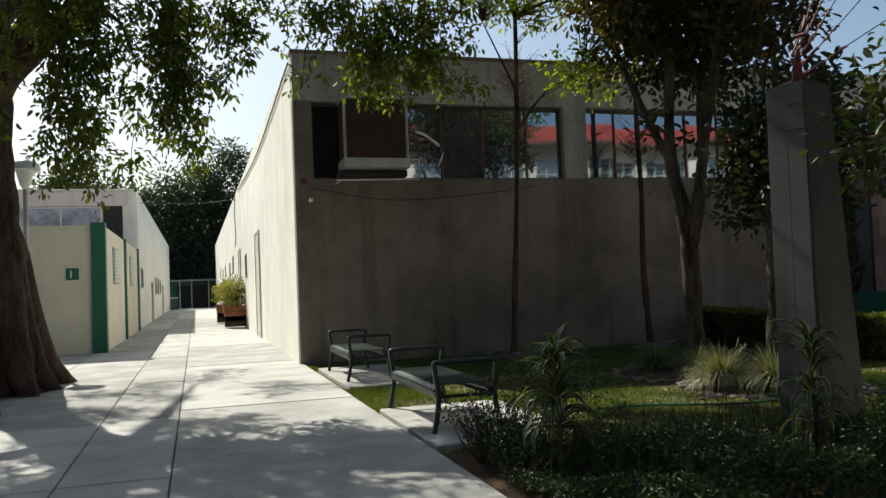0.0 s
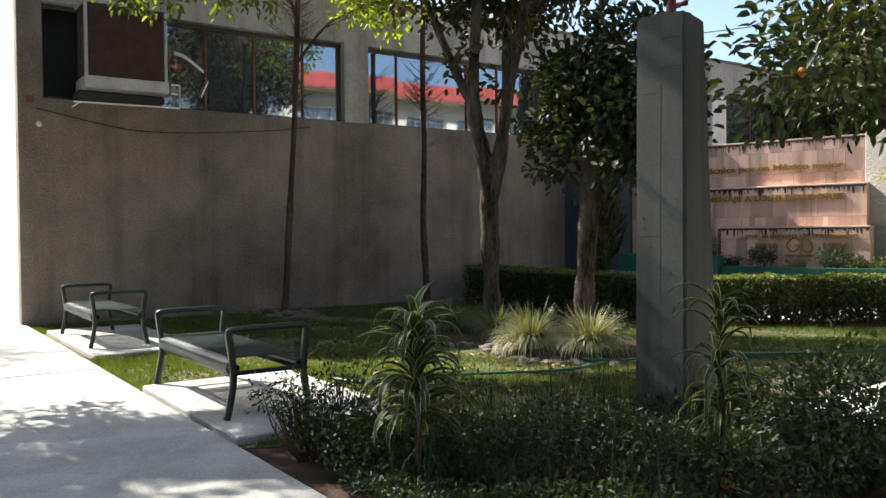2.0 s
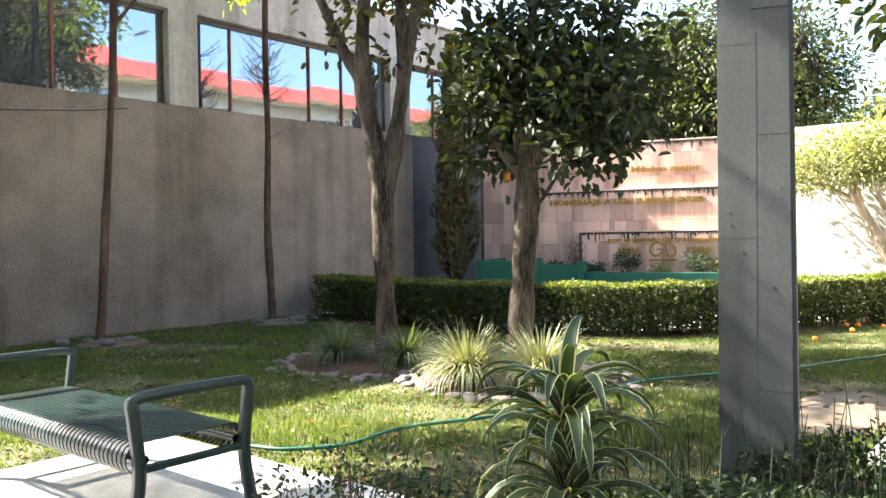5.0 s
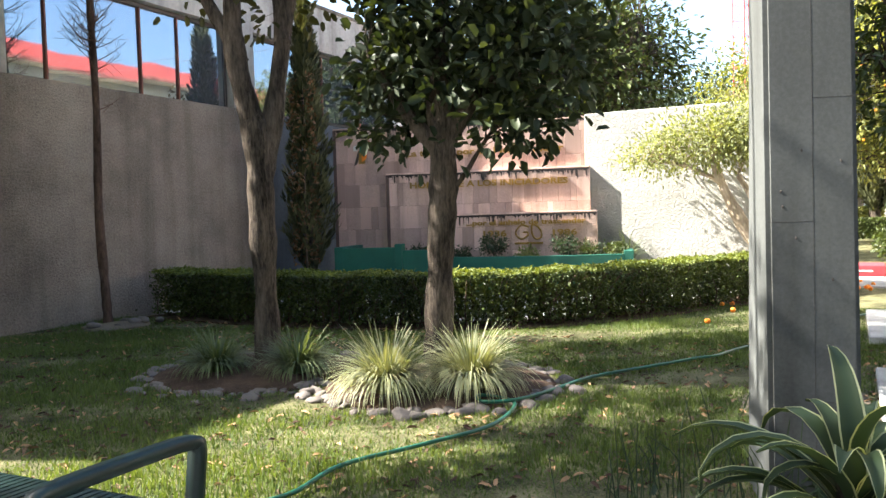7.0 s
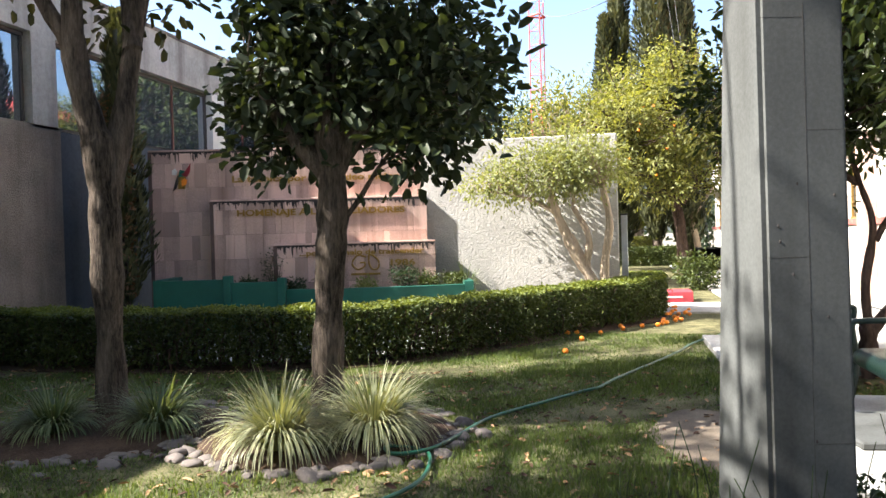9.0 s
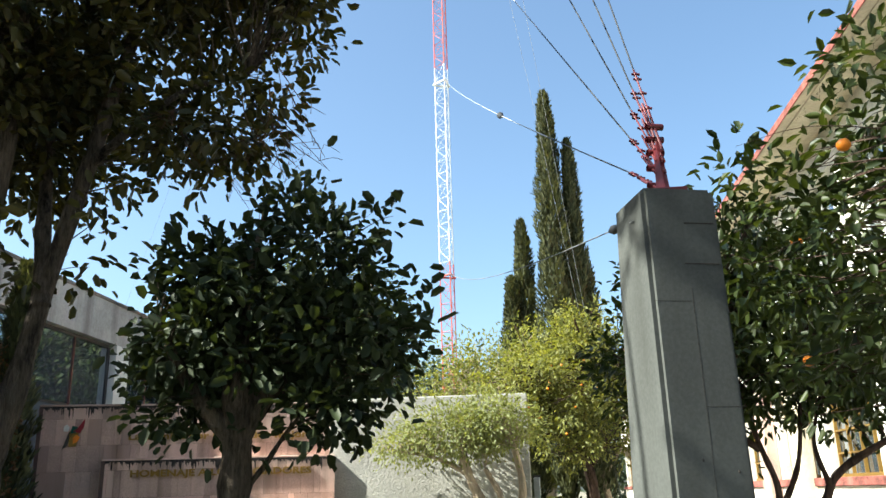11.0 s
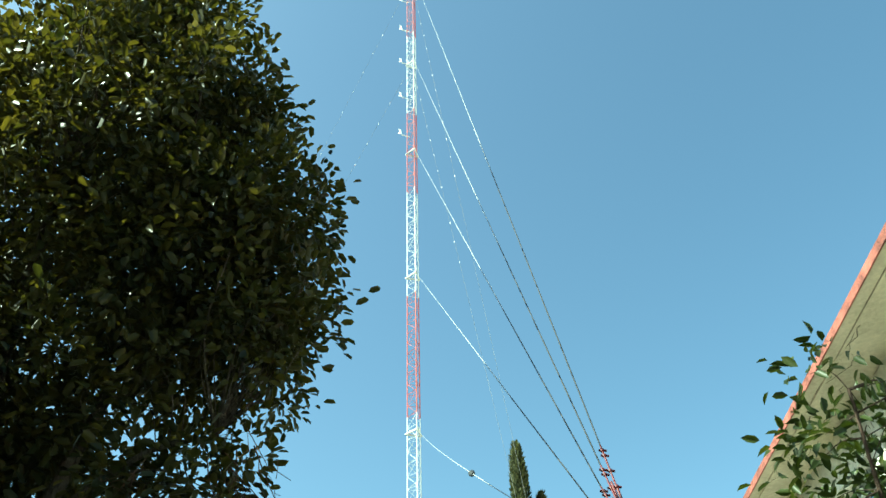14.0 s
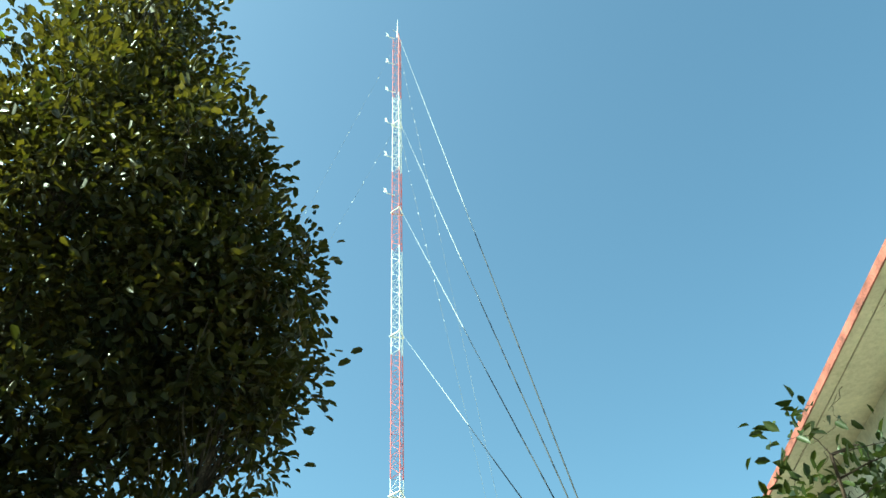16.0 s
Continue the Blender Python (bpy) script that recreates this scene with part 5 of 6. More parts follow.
for x, y, z in ((8.92, 16.65, 3.9), (6.18, 16.42, 5.0)):
    dt = thing("dry_twigs", "tangle of dry brown twigs on a slender trunk", "twigs", (x, y, z))
    lines = []
    for k in range(46):
        a = RNG.random() * 6.28
        d = np.array((math.cos(a), math.sin(a) * 0.7, 0.3 + 0.6 * RNG.random()))
        l = 0.25 + 0.35 * RNG.random()
        p0 = np.array((0, 0, RNG.normal() * 0.3))
        lines.append((bend([p0, p0 + d * l * 0.5, p0 + d * l + np.array((0, 0, 0.05))], 3), np.linspace(0.008, 0.003, 7)))
        for q in range(4):
            s = p0 + d * l * (0.4 + 0.15 * q)
            lines.append(([s, s + RNG.normal(size=3) * 0.09], 0.003))
    part("twig", tubes("twig", lines, 4, M["dry_twig"]), None, dt, kind="stuff")


def orange_on(x, y, z, i=[None]):
    if i[0] is None:
        bm = bmesh.new()
        bmesh.ops.create_icosphere(bm, subdivisions=2, radius=0.038)
        for v in bm.verts:
            v.co.z *= 0.93
        me = bpy.data.meshes.new("fruit")
        bm.to_mesh(me)
        bm.free()
        me.materials.append(M["orange"])
        me.polygons.foreach_set("use_smooth", [True] * len(me.polygons))
        i[0] = me
    return i[0]


def fruit(parent, places):
    for p in places:
        part("fruit", orange_on(0, 0, 0), None, parent, at=Matrix.Translation(Vector(p) - parent.matrix_basis.translation))


ct = tree("orange_tree", "orange tree with glossy leaves and ripe fruit", (4.97, 5.8, 0), [
    ([(4.99, 5.77, -0.1), (4.98, 5.77, 0.5), (5.0, 5.78, 1.1), (5.0, 5.8, 1.75)], 0.044, 0.038),
    ([(5.0, 5.8, 1.62), (4.93, 5.95, 1.95), (5.0, 6.1, 2.4), (5.1, 6.2, 3.1), (5.0, 6.2, 3.9)], 0.034, 0.01),
    ([(5.0, 5.8, 1.6), (5.25, 5.72, 1.95), (5.8, 5.6, 2.4), (6.2, 5.8, 3.0)], 0.034, 0.01),
    ([(5.0, 5.79, 1.65), (5.0, 5.5, 2.05), (5.2, 5.2, 2.6), (5.4, 5.2, 3.4)], 0.03, 0.01),
], [((5.6, 5.75, 2.75), (1.25, 1.15, 0.95)), ((5.5, 5.7, 3.6), (1.0, 0.9, 0.5)), ((6.2, 6.1, 2.5), (0.8, 0.6, 0.6)), ((4.75, 6.1, 2.3), (0.45, 0.6, 0.45)), ((5.7, 6.75, 2.9), (0.45, 0.4, 0.45))],
    400, 14, 0.085, 0.088, "leaf_citrus", "dark_bark", shell=0.35, droop=0.15, aspect=0.5, thick=0.005, twig_share=0.6, group="orange trees",
    extra=np.array([(5.0, 6.3, 4.1), (5.1, 6.1, 4.2), (4.9, 6.45, 3.95), (5.2, 6.3, 3.8)]))
fruit(ct, [(5.15, 6.55, 3.2), (5.0, 6.5, 2.35), (5.9, 6.6, 2.9), (6.3, 6.5, 2.25)])
tree("orange_tree", "low forked orange tree beside the bench", (9.7, 5.9, 0), [
    ([(9.7, 5.9, -0.1), (9.65, 5.9, 0.2), (9.55, 5.92, 0.5)], 0.1, 0.08),
    ([(9.55, 5.92, 0.42), (9.5, 5.65, 0.8), (9.5, 5.45, 1.37), (9.5, 5.25, 1.65), (9.45, 4.6, 2.04), (9.4, 4.2, 2.5)], 0.07, 0.02),
    ([(9.55, 5.92, 0.45), (9.52, 5.95, 0.9), (9.5, 5.88, 1.45), (9.5, 6.0, 1.9), (9.6, 6.2, 2.8)], 0.055, 0.02),
    ([(9.5, 5.86, 1.3), (9.5, 5.65, 1.75), (9.6, 5.5, 2.5)], 0.035, 0.015),
    ([(9.5, 5.4, 1.5), (9.45, 5.5, 1.9), (9.5, 5.35, 2.4)], 0.03, 0.012),
    ([(9.5, 6.0, 1.85), (9.5, 6.5, 2.2), (9.5, 7.0, 2.6)], 0.035, 0.012),
], [((9.6, 5.7, 2.9), (1.3, 1.3, 0.95)), ((9.6, 6.7, 2.75), (1.0, 0.85, 0.8)), ((9.5, 4.7, 2.8), (1.0, 0.9, 0.7)), ((9.6, 6.0, 3.7), (1.0, 1.1, 0.7))], 760, 15, 0.09, 0.1, "leaf_citrus", "dark_bark", shell=0.35, droop=0.15, aspect=0.5, thick=0.008, group="orange trees")

tree("wall_tree", "gnarled pale tree with flat crown before the rough wall", (15.03, 8.55, 0), [
    ([(15.08, 8.5, -0.1), (15.03, 8.6, 0.5), (14.98, 8.9, 1.1), (14.93, 9.2, 1.75), (14.88, 9.3, 2.1)], 0.13, 0.07),
    ([(15.08, 8.45, 0.1), (15.03, 8.45, 0.9), (14.98, 8.35, 1.6), (14.93, 8.45, 2.2)], 0.09, 0.05),
    ([(15.01, 8.75, 0.9), (14.93, 8.7, 1.4), (14.98, 8.95, 1.9)], 0.07, 0.04),
    ([(14.93, 9.2, 1.8), (14.88, 9.8, 2.1), (14.88, 10.6, 2.25)], 0.05, 0.012),
], [((14.88, 9.5, 2.5), (0.7, 1.0, 0.42)), ((14.88, 8.75, 2.65), (0.7, 0.65, 0.45)), ((14.88, 10.35, 2.25), (0.45, 0.55, 0.25))], 300, 26, 0.12, 0.07, "leaf_grey", "pale_bark", shell=0.3, droop=0.1, thick=0.007)

ft = tree("far_orange_tree", "sunlit yellow green fruit tree", (29.6, 6.05, 0), [
    ([(29.6, 6.05, -0.1), (29.6, 6.05, 0.8), (29.5, 6.12, 1.7), (29.3, 6.3, 2.6)], 0.2, 0.17),
    ([(29.4, 6.2, 2.2), (29.0, 5.4, 3.2), (28.6, 4.8, 4.2)], 0.11, 0.04),
    ([(29.3, 6.3, 2.5), (28.8, 7.0, 3.6), (28.2, 7.8, 4.6)], 0.11, 0.04),
    ([(29.3, 6.3, 2.5), (28.9, 6.3, 4.0), (28.6, 6.2, 5.6)], 0.12, 0.04),
], [((28.2, 6.5, 5.0), (2.0, 2.0, 1.9)), ((28.0, 5.2, 4.0), (1.7, 1.5, 1.5)), ((28.4, 8.2, 4.6), (1.8, 1.6, 1.5)), ((28.2, 6.2, 6.4), (1.6, 1.6, 1.0)), ((28.0, 6.9, 3.0), (1.2, 1.2, 0.7))], 620, 30, 0.16, 0.13, "leaf_yellow", "dark_bark", shell=0.4, thick=0.012, group="far fruit trees")
fruit_rng = random.Random(3)
fruit(ft, [(26.6 + 0.5 * fruit_rng.random(), 4.6 + 3.8 * fruit_rng.random(), 3.0 + 2.6 * fruit_rng.random()) for k in range(16)])
tree("far_orange_tree", "broad yellow green tree beyond the wall", (32, 9.5, 0), [
    ([(32, 9.5, -0.1), (32, 9.5, 1.5), (32, 9.6, 3.2)], 0.25, 0.15),
], [((32, 9.6, 5.2), (2.6, 2.6, 2.0)), ((32, 7.2, 5.6), (2.2, 1.8, 1.8))], 360, 24, 0.3, 0.18, "leaf_yellow", "pale_bark", shell=0.4, thick=0.015, group="far fruit trees")
tree("wide_dark_tree", "broad dense green tree behind the rough wall", (23.5, 14.3, 0), [
    ([(23.5, 14.3, -0.1), (23.5, 14.3, 1.6), (23.5, 14.2, 3.4)], 0.3, 0.2),
    ([(23.5, 14.2, 3.0), (23.0, 13.0, 4.4), (22.7, 12.2, 5.4)], 0.12, 0.04),
], [((23.5, 14.3, 5.8), (2.6, 2.7, 2.3)), ((23.2, 12.7, 5.2), (1.7, 1.5, 1.6)), ((23.5, 16.5, 5.6), (2.0, 2.0, 2.0))], 620, 26, 0.28, 0.17, "leaf_hedge", "bark", shell=0.5, thick=0.015)
tree("far_round_tree", "far olive tree behind the mast foot", (46, 13.5, 0), [([(46, 13.5, -0.1), (46, 13.5, 3), (46, 13.5, 5)], 0.3, 0.2)],
     [((46, 13.0, 6.4), (3, 3.6, 2.0)), ((46, 17.5, 5.8), (3, 3.0, 2.0)), ((44, 9.5, 5.6), (3, 3, 2.2))], 420, 24, 0.45, 0.26, "leaf_far", "bark", shell=0.5, thick=0.02)


def cypress(at, h, r, leaf, n, size, label, name="cypress_tree", foot=0.05, sprays=None):
    t = thing(name, label, "tree", at, "cypress trees")
    part("trunk", tubes("trunk", [([(0, 0, -0.1), (0, 0, h * 0.5), (0, 0, h * 0.95)], [r * 0.22, r * 0.14, r * 0.03])], 8, M["bark"]), None, t)
    k = RNG.random(n) ** 0.9
    prof = np.clip(np.minimum((k + 0.03) * 6, 1.0) * (1 - k) ** 0.55, 0.02, 1)
    a = RNG.random(n) * 6.283
    lump = 1 + 0.3 * np.sin(a * 3 + k * 22) + 0.2 * np.sin(a * 5 - k * 41) + 0.1 * np.sin(a * 2 + k * 75)
    rad = r * prof * (0.55 + 0.45 * RNG.random(n) ** 0.5) * lump
    P = np.stack((np.cos(a) * rad, np.sin(a) * rad, h * (foot + (1 - foot) * k)), 1)
    D = np.stack((np.cos(a) * 0.35, np.sin(a) * 0.35, np.ones(n)), 1) + RNG.normal(size=(n, 3)) * 0.25
    N = np.stack((np.cos(a), np.sin(a), np.zeros(n)), 1) + RNG.normal(size=(n, 3)) * 0.3
    part("crown", leaves("crown", P, D, N, size * (0.7 + 0.6 * RNG.random(n)), size * 0.32, M[leaf], 0.2, -0.1), None, t)
    return t


cypress((38, 6.45, 0), 20.3, 1.0, "leaf_cypress", 16000, 0.3, "tall narrow dark cypress")
cypress((38.3, 5.45, 0), 17.8, 0.75, "leaf_cypress", 11000, 0.3, "tall narrow dark cypress")
cypress((38.6, 7.9, 0), 13.9, 0.85, "leaf_cypress", 8000, 0.3, "shorter narrow cypress with thin top")
cypress((38.2, 8.5, 0), 11.0, 0.8, "leaf_cypress", 7000, 0.3, "shorter narrow cypress with thin top")
cypress((38.8, 5.0, 0), 12.0, 0.9, "leaf_cypress", 7000, 0.3, "shorter narrow cypress with thin top")
cypress((13.4, 16.35, 0), 5.3, 0.42, "leaf_cypress", 5200, 0.17, "slim cypress against the blue grey wall", foot=0.08)
cr = thing("climbing_vine", "rust tinged vine on the slim cypress", "vine", (13.15, 16.25, 0))
n = 420
k = RNG.random(n)
a = RNG.random(n) * 6.283
P = np.stack((-0.15 + np.cos(a) * 0.22, np.sin(a) * 0.22 - 0.1, 0.6 + 3.4 * k), 1)
part("leaf_mass", leaves("leaf_mass", P, RNG.normal(size=(n, 3)), RNG.normal(size=(n, 3)), 0.09, 0.05, M["leaf_rust"]), None, cr, kind="stuff")
part("stem", tubes("stem", [(bend([(0, 0, -0.05), (-0.1, -0.05, 1.5), (0.05, 0, 3.0), (0, 0, 4.0)], 6), 0.02)], 6, M["bark"]), None, cr)
tp = thing("topiary_tree", "clipped round dark topiary tree", "tree", (34.6, 8.15, 0))
part("trunk", tubes("trunk", [([(0, 0, -0.1), (0, 0, 0.8)], 0.07)], 8, M["bark"]), None, tp)
C, O = in_blobs([((0, 0, 1.28), (0.4, 0.4, 0.78))], 240, 0.8)
part("crown", crown_mesh("crown", C, O, 14, 0.07, 0.09, M["leaf_dark"], 0.0), None, tp)


def shrub(at, blobs, n, per, spread, size, leaf, label, name="shrub", group="", droop=0.1, shell=0.5, stems=6, thick=0.008, bark="dark_bark"):
    t = thing(name, label, "shrub", at, group)
    C, O = in_blobs(blobs, n, shell)
    lines = []
    for c in C[RNG.random(len(C)) < min(1, stems / len(C))]:
        b = np.array((c[0] * 0.35, c[1] * 0.35, -0.06))
        lines.append((bend([b, (b + c) / 2 + RNG.normal(size=3) * 0.03, c], 4), np.linspace(thick, thick * 0.35, 9)))
    if lines:
        part("stem", tubes("stem", lines, 5, M[bark]), None, t, kind="stuff")
    part("foliage", crown_mesh("foliage", C, O, per, spread, size, M[leaf], droop, 0.5), None, t)
    return t


shrub((22.3, 6.25, 0), [((0, 0, 0.4), (0.5, 0.5, 0.42))], 120, 16, 0.08, 0.09, "leaf_hedge", "round dark green shrub on the far lawn")
for x, y0, y1, h, leaf in ((37.6, 5.5, 8.7, 0.74, "leaf_hedge"), (44.5, 5.9, 8.0, 1.15, "leaf_yellow")):
    far_hedge = thing("far_hedge", "clipped low hedge on the far lawn", "hedge", (x, (y0 + y1) / 2, 0), "far hedges")
    n = 9000
    side = RNG.random(n)
    P = np.stack(((RNG.random(n) - 0.5) * 0.8, (RNG.random(n) - 0.5) * (y1 - y0), h * RNG.random(n)), 1)
    P[side < 0.35, 2] = h + RNG.normal(size=(side < 0.35).sum()) * 0.02
    P[side > 0.55, 0] = -0.4 + RNG.normal(size=(side > 0.55).sum()) * 0.04
    part("foliage", leaves("foliage", P, RNG.normal(size=(n, 3)), RNG.normal(size=(n, 3)) + np.array((0, 0, 0.6)), 0.09, 0.055, M[leaf]), None, far_hedge, kind="stuff")
    part("stem", tubes("stem", [([(0, y, -0.1), (0.02, y, h * 0.8)], 0.03) for y in np.linspace(y0 - (y0 + y1) / 2 + 0.2, (y1 - y0) / 2 - 0.2, 8)], 5, M["dark_bark"]), None, far_hedge, kind="stuff")
tree("round_clipped_tree", "clipped round yellow green tree on the far lawn", (46.5, 7.0, 0), [([(46.5, 7.0, -0.1), (46.5, 7.0, 0.9), (46.5, 7.05, 1.9)], 0.34, 0.28)],
     [((46.4, 7.05, 2.3), (1.1, 1.25, 0.6))], 170, 18, 0.13, 0.13, "leaf_yellow", "pale_bark", shell=0.5, thick=0.012)
tree("bare_forked_tree", "pale forked tree with thin bare twigs", (38.6, 4.6, 0), [
    ([(38.6, 4.6, -0.1), (38.5, 4.75, 1.0), (38.4, 5.0, 2.0), (38.3, 5.2, 2.5)], 0.16, 0.13),
    ([(38.4, 5.0, 2.0), (38.4, 4.6, 2.5), (38.5, 4.1, 3.2), (38.5, 3.4, 4.2)], 0.13, 0.04),
    ([(38.3, 5.2, 2.4), (38.2, 5.5, 3.2), (38.2, 5.7, 4.4)], 0.12, 0.04),
    ([(38.5, 4.3, 3.0), (38.3, 3.6, 3.2), (38.2, 2.8, 3.0)], 0.05, 0.015),
    ([(38.4, 5.3, 2.9), (38.2, 4.8, 3.8), (38.2, 4.6, 4.8)], 0.06, 0.02),
], None, 0, 0, 0, 0, "leaf_yellow", "pale_bark")
shrub((4.55, 6.02, 0), [((0, 0, 0.33), (0.42, 0.36, 0.3))], 220, 16, 0.06, 0.045, "leaf_bed", "dark clipped box shrub by the path", stems=14)
tw = shrub((2.5, 8.2, 0), [((0.0, 0, 0.40), (0.42, 0.32, 0.10)), ((0.55, -0.35, 0.38), (0.35, 0.3, 0.10))], 200, 7, 0.045, 0.03, "leaf_bed", "twiggy clipped shrub with bare stems", stems=150, thick=0.0055, bark="dry_twig")

# low leaves of the planting bed
bed = thing("bed_plants", "dense low dark green ground cover in the bed", "ground cover", (3.8, 7.0, 0))
n = 30000
P = np.stack((2.25 + 3.05 * RNG.random(n), 5.68 + 2.75 * RNG.random(n), np.zeros(n)), 1)
P = P[(P[:, 1] < np.where(P[:, 0] > 3.7, 7.75 - (P[:, 0] - 3.7) * 0.25, 8.55 - (P[:, 0] - 2.2) * 0.3))]
n = len(P)
hump = 0.13 + 0.11 * np.sin(P[:, 0] * 2.9 + 1) * np.cos(P[:, 1] * 2.3) + 0.10 * np.sin(P[:, 0] * 6.1 + P[:, 1] * 4.7)
P[:, 2] = np.clip(hump, 0.03, 0.5) * (0.25 + 0.95 * RNG.random(n)) + 0.02
D = unit(RNG.normal(size=(n, 3)) + np.array((0, 0, 0.25)))
part("foliage", leaves("foliage", P - np.array((3.8, 7.0, 0)), D, RNG.normal(size=(n, 3)) * 0.5 + np.array((0, 0, 1)), 0.022 + 0.034 * RNG.random(n), 0.012 + 0.018 * RNG.random(n), M["leaf_bed"]), None, bed, kind="stuff")
lines = []
for k in range(420):
    x, y = 2.3 + 2.9 * RNG.random(), 5.7 + 2.6 * RNG.random()
    h = 0.2 + 0.42 * RNG.random() ** 2
    lines.append((bend([(x - 3.8, y - 7.0, -0.04), (x - 3.8 + RNG.normal() * 0.03, y - 7.0, h * 0.5), (x - 3.8 + RNG.normal() * 0.06, y - 7.0 + RNG.normal() * 0.05, h)], 3), np.linspace(0.004, 0.002, 7)))
part("stalk", tubes("stalk", lines, 4, M["leaf_bed"]), None, bed, kind="stuff")


def strap_plant(at, height, count, length, width, label, stemmed):
    """A plant with long arching striped leaves: each leaf a green strap with cream edges."""
    t = thing("striped_plant", label, "plant", at, "striped leaf plants")
    if stemmed:
        part("stem", tubes("stem", [(bend([(0, 0, -0.05), (0.02, 0, height * 0.4), (0, 0.02, height * 0.8)], 5), np.linspace(0.022, 0.014, 11))], 8, M["bark"]), None, t)
    rg = np.random.default_rng(int(height * 100))
    for k in range(count):
        a = rg.random() * 6.283
        up = rg.random()
        z0 = height * ((0.3 + 0.5 * up) if stemmed else (0.15 + 0.45 * up))
        el = radians(15 + 65 * up + rg.normal() * 14)
        ln, w = length * (0.7 + 0.5 * rg.random()), width * (0.8 + 0.4 * rg.random())
        d = np.array((math.cos(a), math.sin(a)))
        side = np.array((-d[1], d[0], 0))
        p = np.array((0.0, 0.0, z0)) if stemmed else np.array((rg.normal() * 0.09, rg.normal() * 0.09, z0))
        steps = 9
        drop = 0.20 + 0.20 * rg.random()
        V, W = [], []
        for s in range(steps + 1):
            q = s / steps
            ww = w * min(1, 0.35 + 2.2 * q) * (1 - q ** 3.2) + 0.0015
            cross = np.array((math.cos(el) * d[0], math.cos(el) * d[1], math.sin(el)))
            lift = np.cross(side, cross)
            lift = lift if lift[2] > 0 else -lift
            V += [p - side * ww * 0.84 + lift * ww * 0.3, p - lift * 0.004, p + side * ww * 0.84 + lift * ww * 0.3]
            W += [p - side * ww + lift * ww * 0.36, p - side * ww * 0.84 + lift * ww * 0.3, p + side * ww * 0.84 + lift * ww * 0.3, p + side * ww + lift * ww * 0.36]
            p = p + cross * ln / steps
            el -= drop * (0.5 + q)
        F, G = [], []
        for s in range(steps):
            b, c = s * 3, s * 4
            F += [b, b + 1, b + 4, b + 3, b + 1, b + 2, b + 5, b + 4]
            G += [c, c + 1, c + 5, c + 4, c + 2, c + 3, c + 7, c + 6]
        leaf = part("leaf", raw("leaf", V, [4] * (steps * 2), F, M["leaf_bed"]), None, t, smooth=True)
        part("leaf_edge", raw("leaf_edge", W, [4] * (steps * 2), G, M["blade_cream"]), None, leaf, "cream leaf edge", smooth=True)
    return t


strap_plant((2.62, 7.32, 0), 1.06, 96, 0.38, 0.023, "striped arching leaf plant in the bed", True)
strap_plant((3.95, 6.35, 0), 1.12, 62, 0.34, 0.018, "tall stemmed striped leaf plant in the bed", True)


def grass_clump(at, r, h, count, leaf, label):
    t = thing("grass_clump", label, "grass clump", at, "clumps round the trees")
    V, F = [], []
    for k in range(count):
        a = RNG.random() * 6.283
        lean = 0.2 + 1.35 * RNG.random() ** 0.7
        d = np.array((math.cos(a), math.sin(a)))
        side = np.array((-d[1], d[0], 0)) * (0.006 + 0.003 * RNG.random())
        p = np.array((*(d * 0.12 * RNG.random()), 0.0))
        ln = h * (0.9 + 0.5 * RNG.random())
        el = radians(88) - lean * 0.45
        prev = None
        for s in range(6):
            q = s / 5
            b = len(V)
            w = 1 - 0.9 * q**2
            V += [p - side * w, p + side * w]
            if prev is not None:
                F.append((prev, prev + 1, b + 1, b))
            prev = b
            p = p + np.array((math.cos(el) * d[0], math.cos(el) * d[1], math.sin(el))) * ln / 5
            el -= lean * 0.36
    part("blade", raw("blade", V, [4] * len(F), F, M[leaf]), None, t, kind="stuff")
    return t


grass_clump((6.28, 10.55, 0.05), 0.4, 0.44, 760, "blade_striped", "bright striped grass clump by the tree foot")
grass_clump((6.62, 9.98, 0.05), 0.4, 0.44, 760, "blade_striped", "pale striped grass clump by the tree foot")
grass_clump((6.55, 12.5, 0.04), 0.4, 0.35, 520, "blade_green", "green grass clump in the stone ring")
grass_clump((6.75, 11.75, 0.04), 0.4, 0.35, 520, "blade_green", "green grass clump in the stone ring")

# stone rings round the two trees, with their mounds
stone_variants = []
for k in range(5):
    bm = bmesh.new()
    bmesh.ops.create_icosphere(bm, subdivisions=2, radius=1.0)
    for v in bm.verts:
        f = 1 + 0.28 * noise.noise(v.co * 1.4 + Vector((k * 9, 0, 0)))
        v.co = Vector((v.co.x * 1.25, v.co.y * 0.9, v.co.z * 0.62)) * f
    me = bpy.data.meshes.new("stone")
    bm.to_mesh(me)
    bm.free()
    me.materials.append(M["stone"])
    me.polygons.foreach_set("use_smooth", [True] * len(me.polygons))
    stone_variants.append(me)
for cx, cy, r in ((6.93, 10.42, 1.0), (6.92, 12.3, 1.02)):
    ring = thing("stone_ring", "ring of rough grey stones round a tree", "stones", (cx, cy, 0), "stone rings")
    bm = bmesh.new()
    bmesh.ops.create_icosphere(bm, subdivisions=3, radius=1.0)
    for v in bm.verts:
        v.co = Vector((v.co.x * r * 0.98, v.co.y * r * 0.98, v.co.z * 0.09 - 0.03))
    part("soil_mound", bm, M["soil"], ring, "dark soil mound", smooth=True)
    for i in range(120):
        a = i / 120 * 6.283 + RNG.normal() * 0.06
        rr = r + RNG.normal() * 0.1
        s = 0.035 + 0.05 * RNG.random() ** 1.7
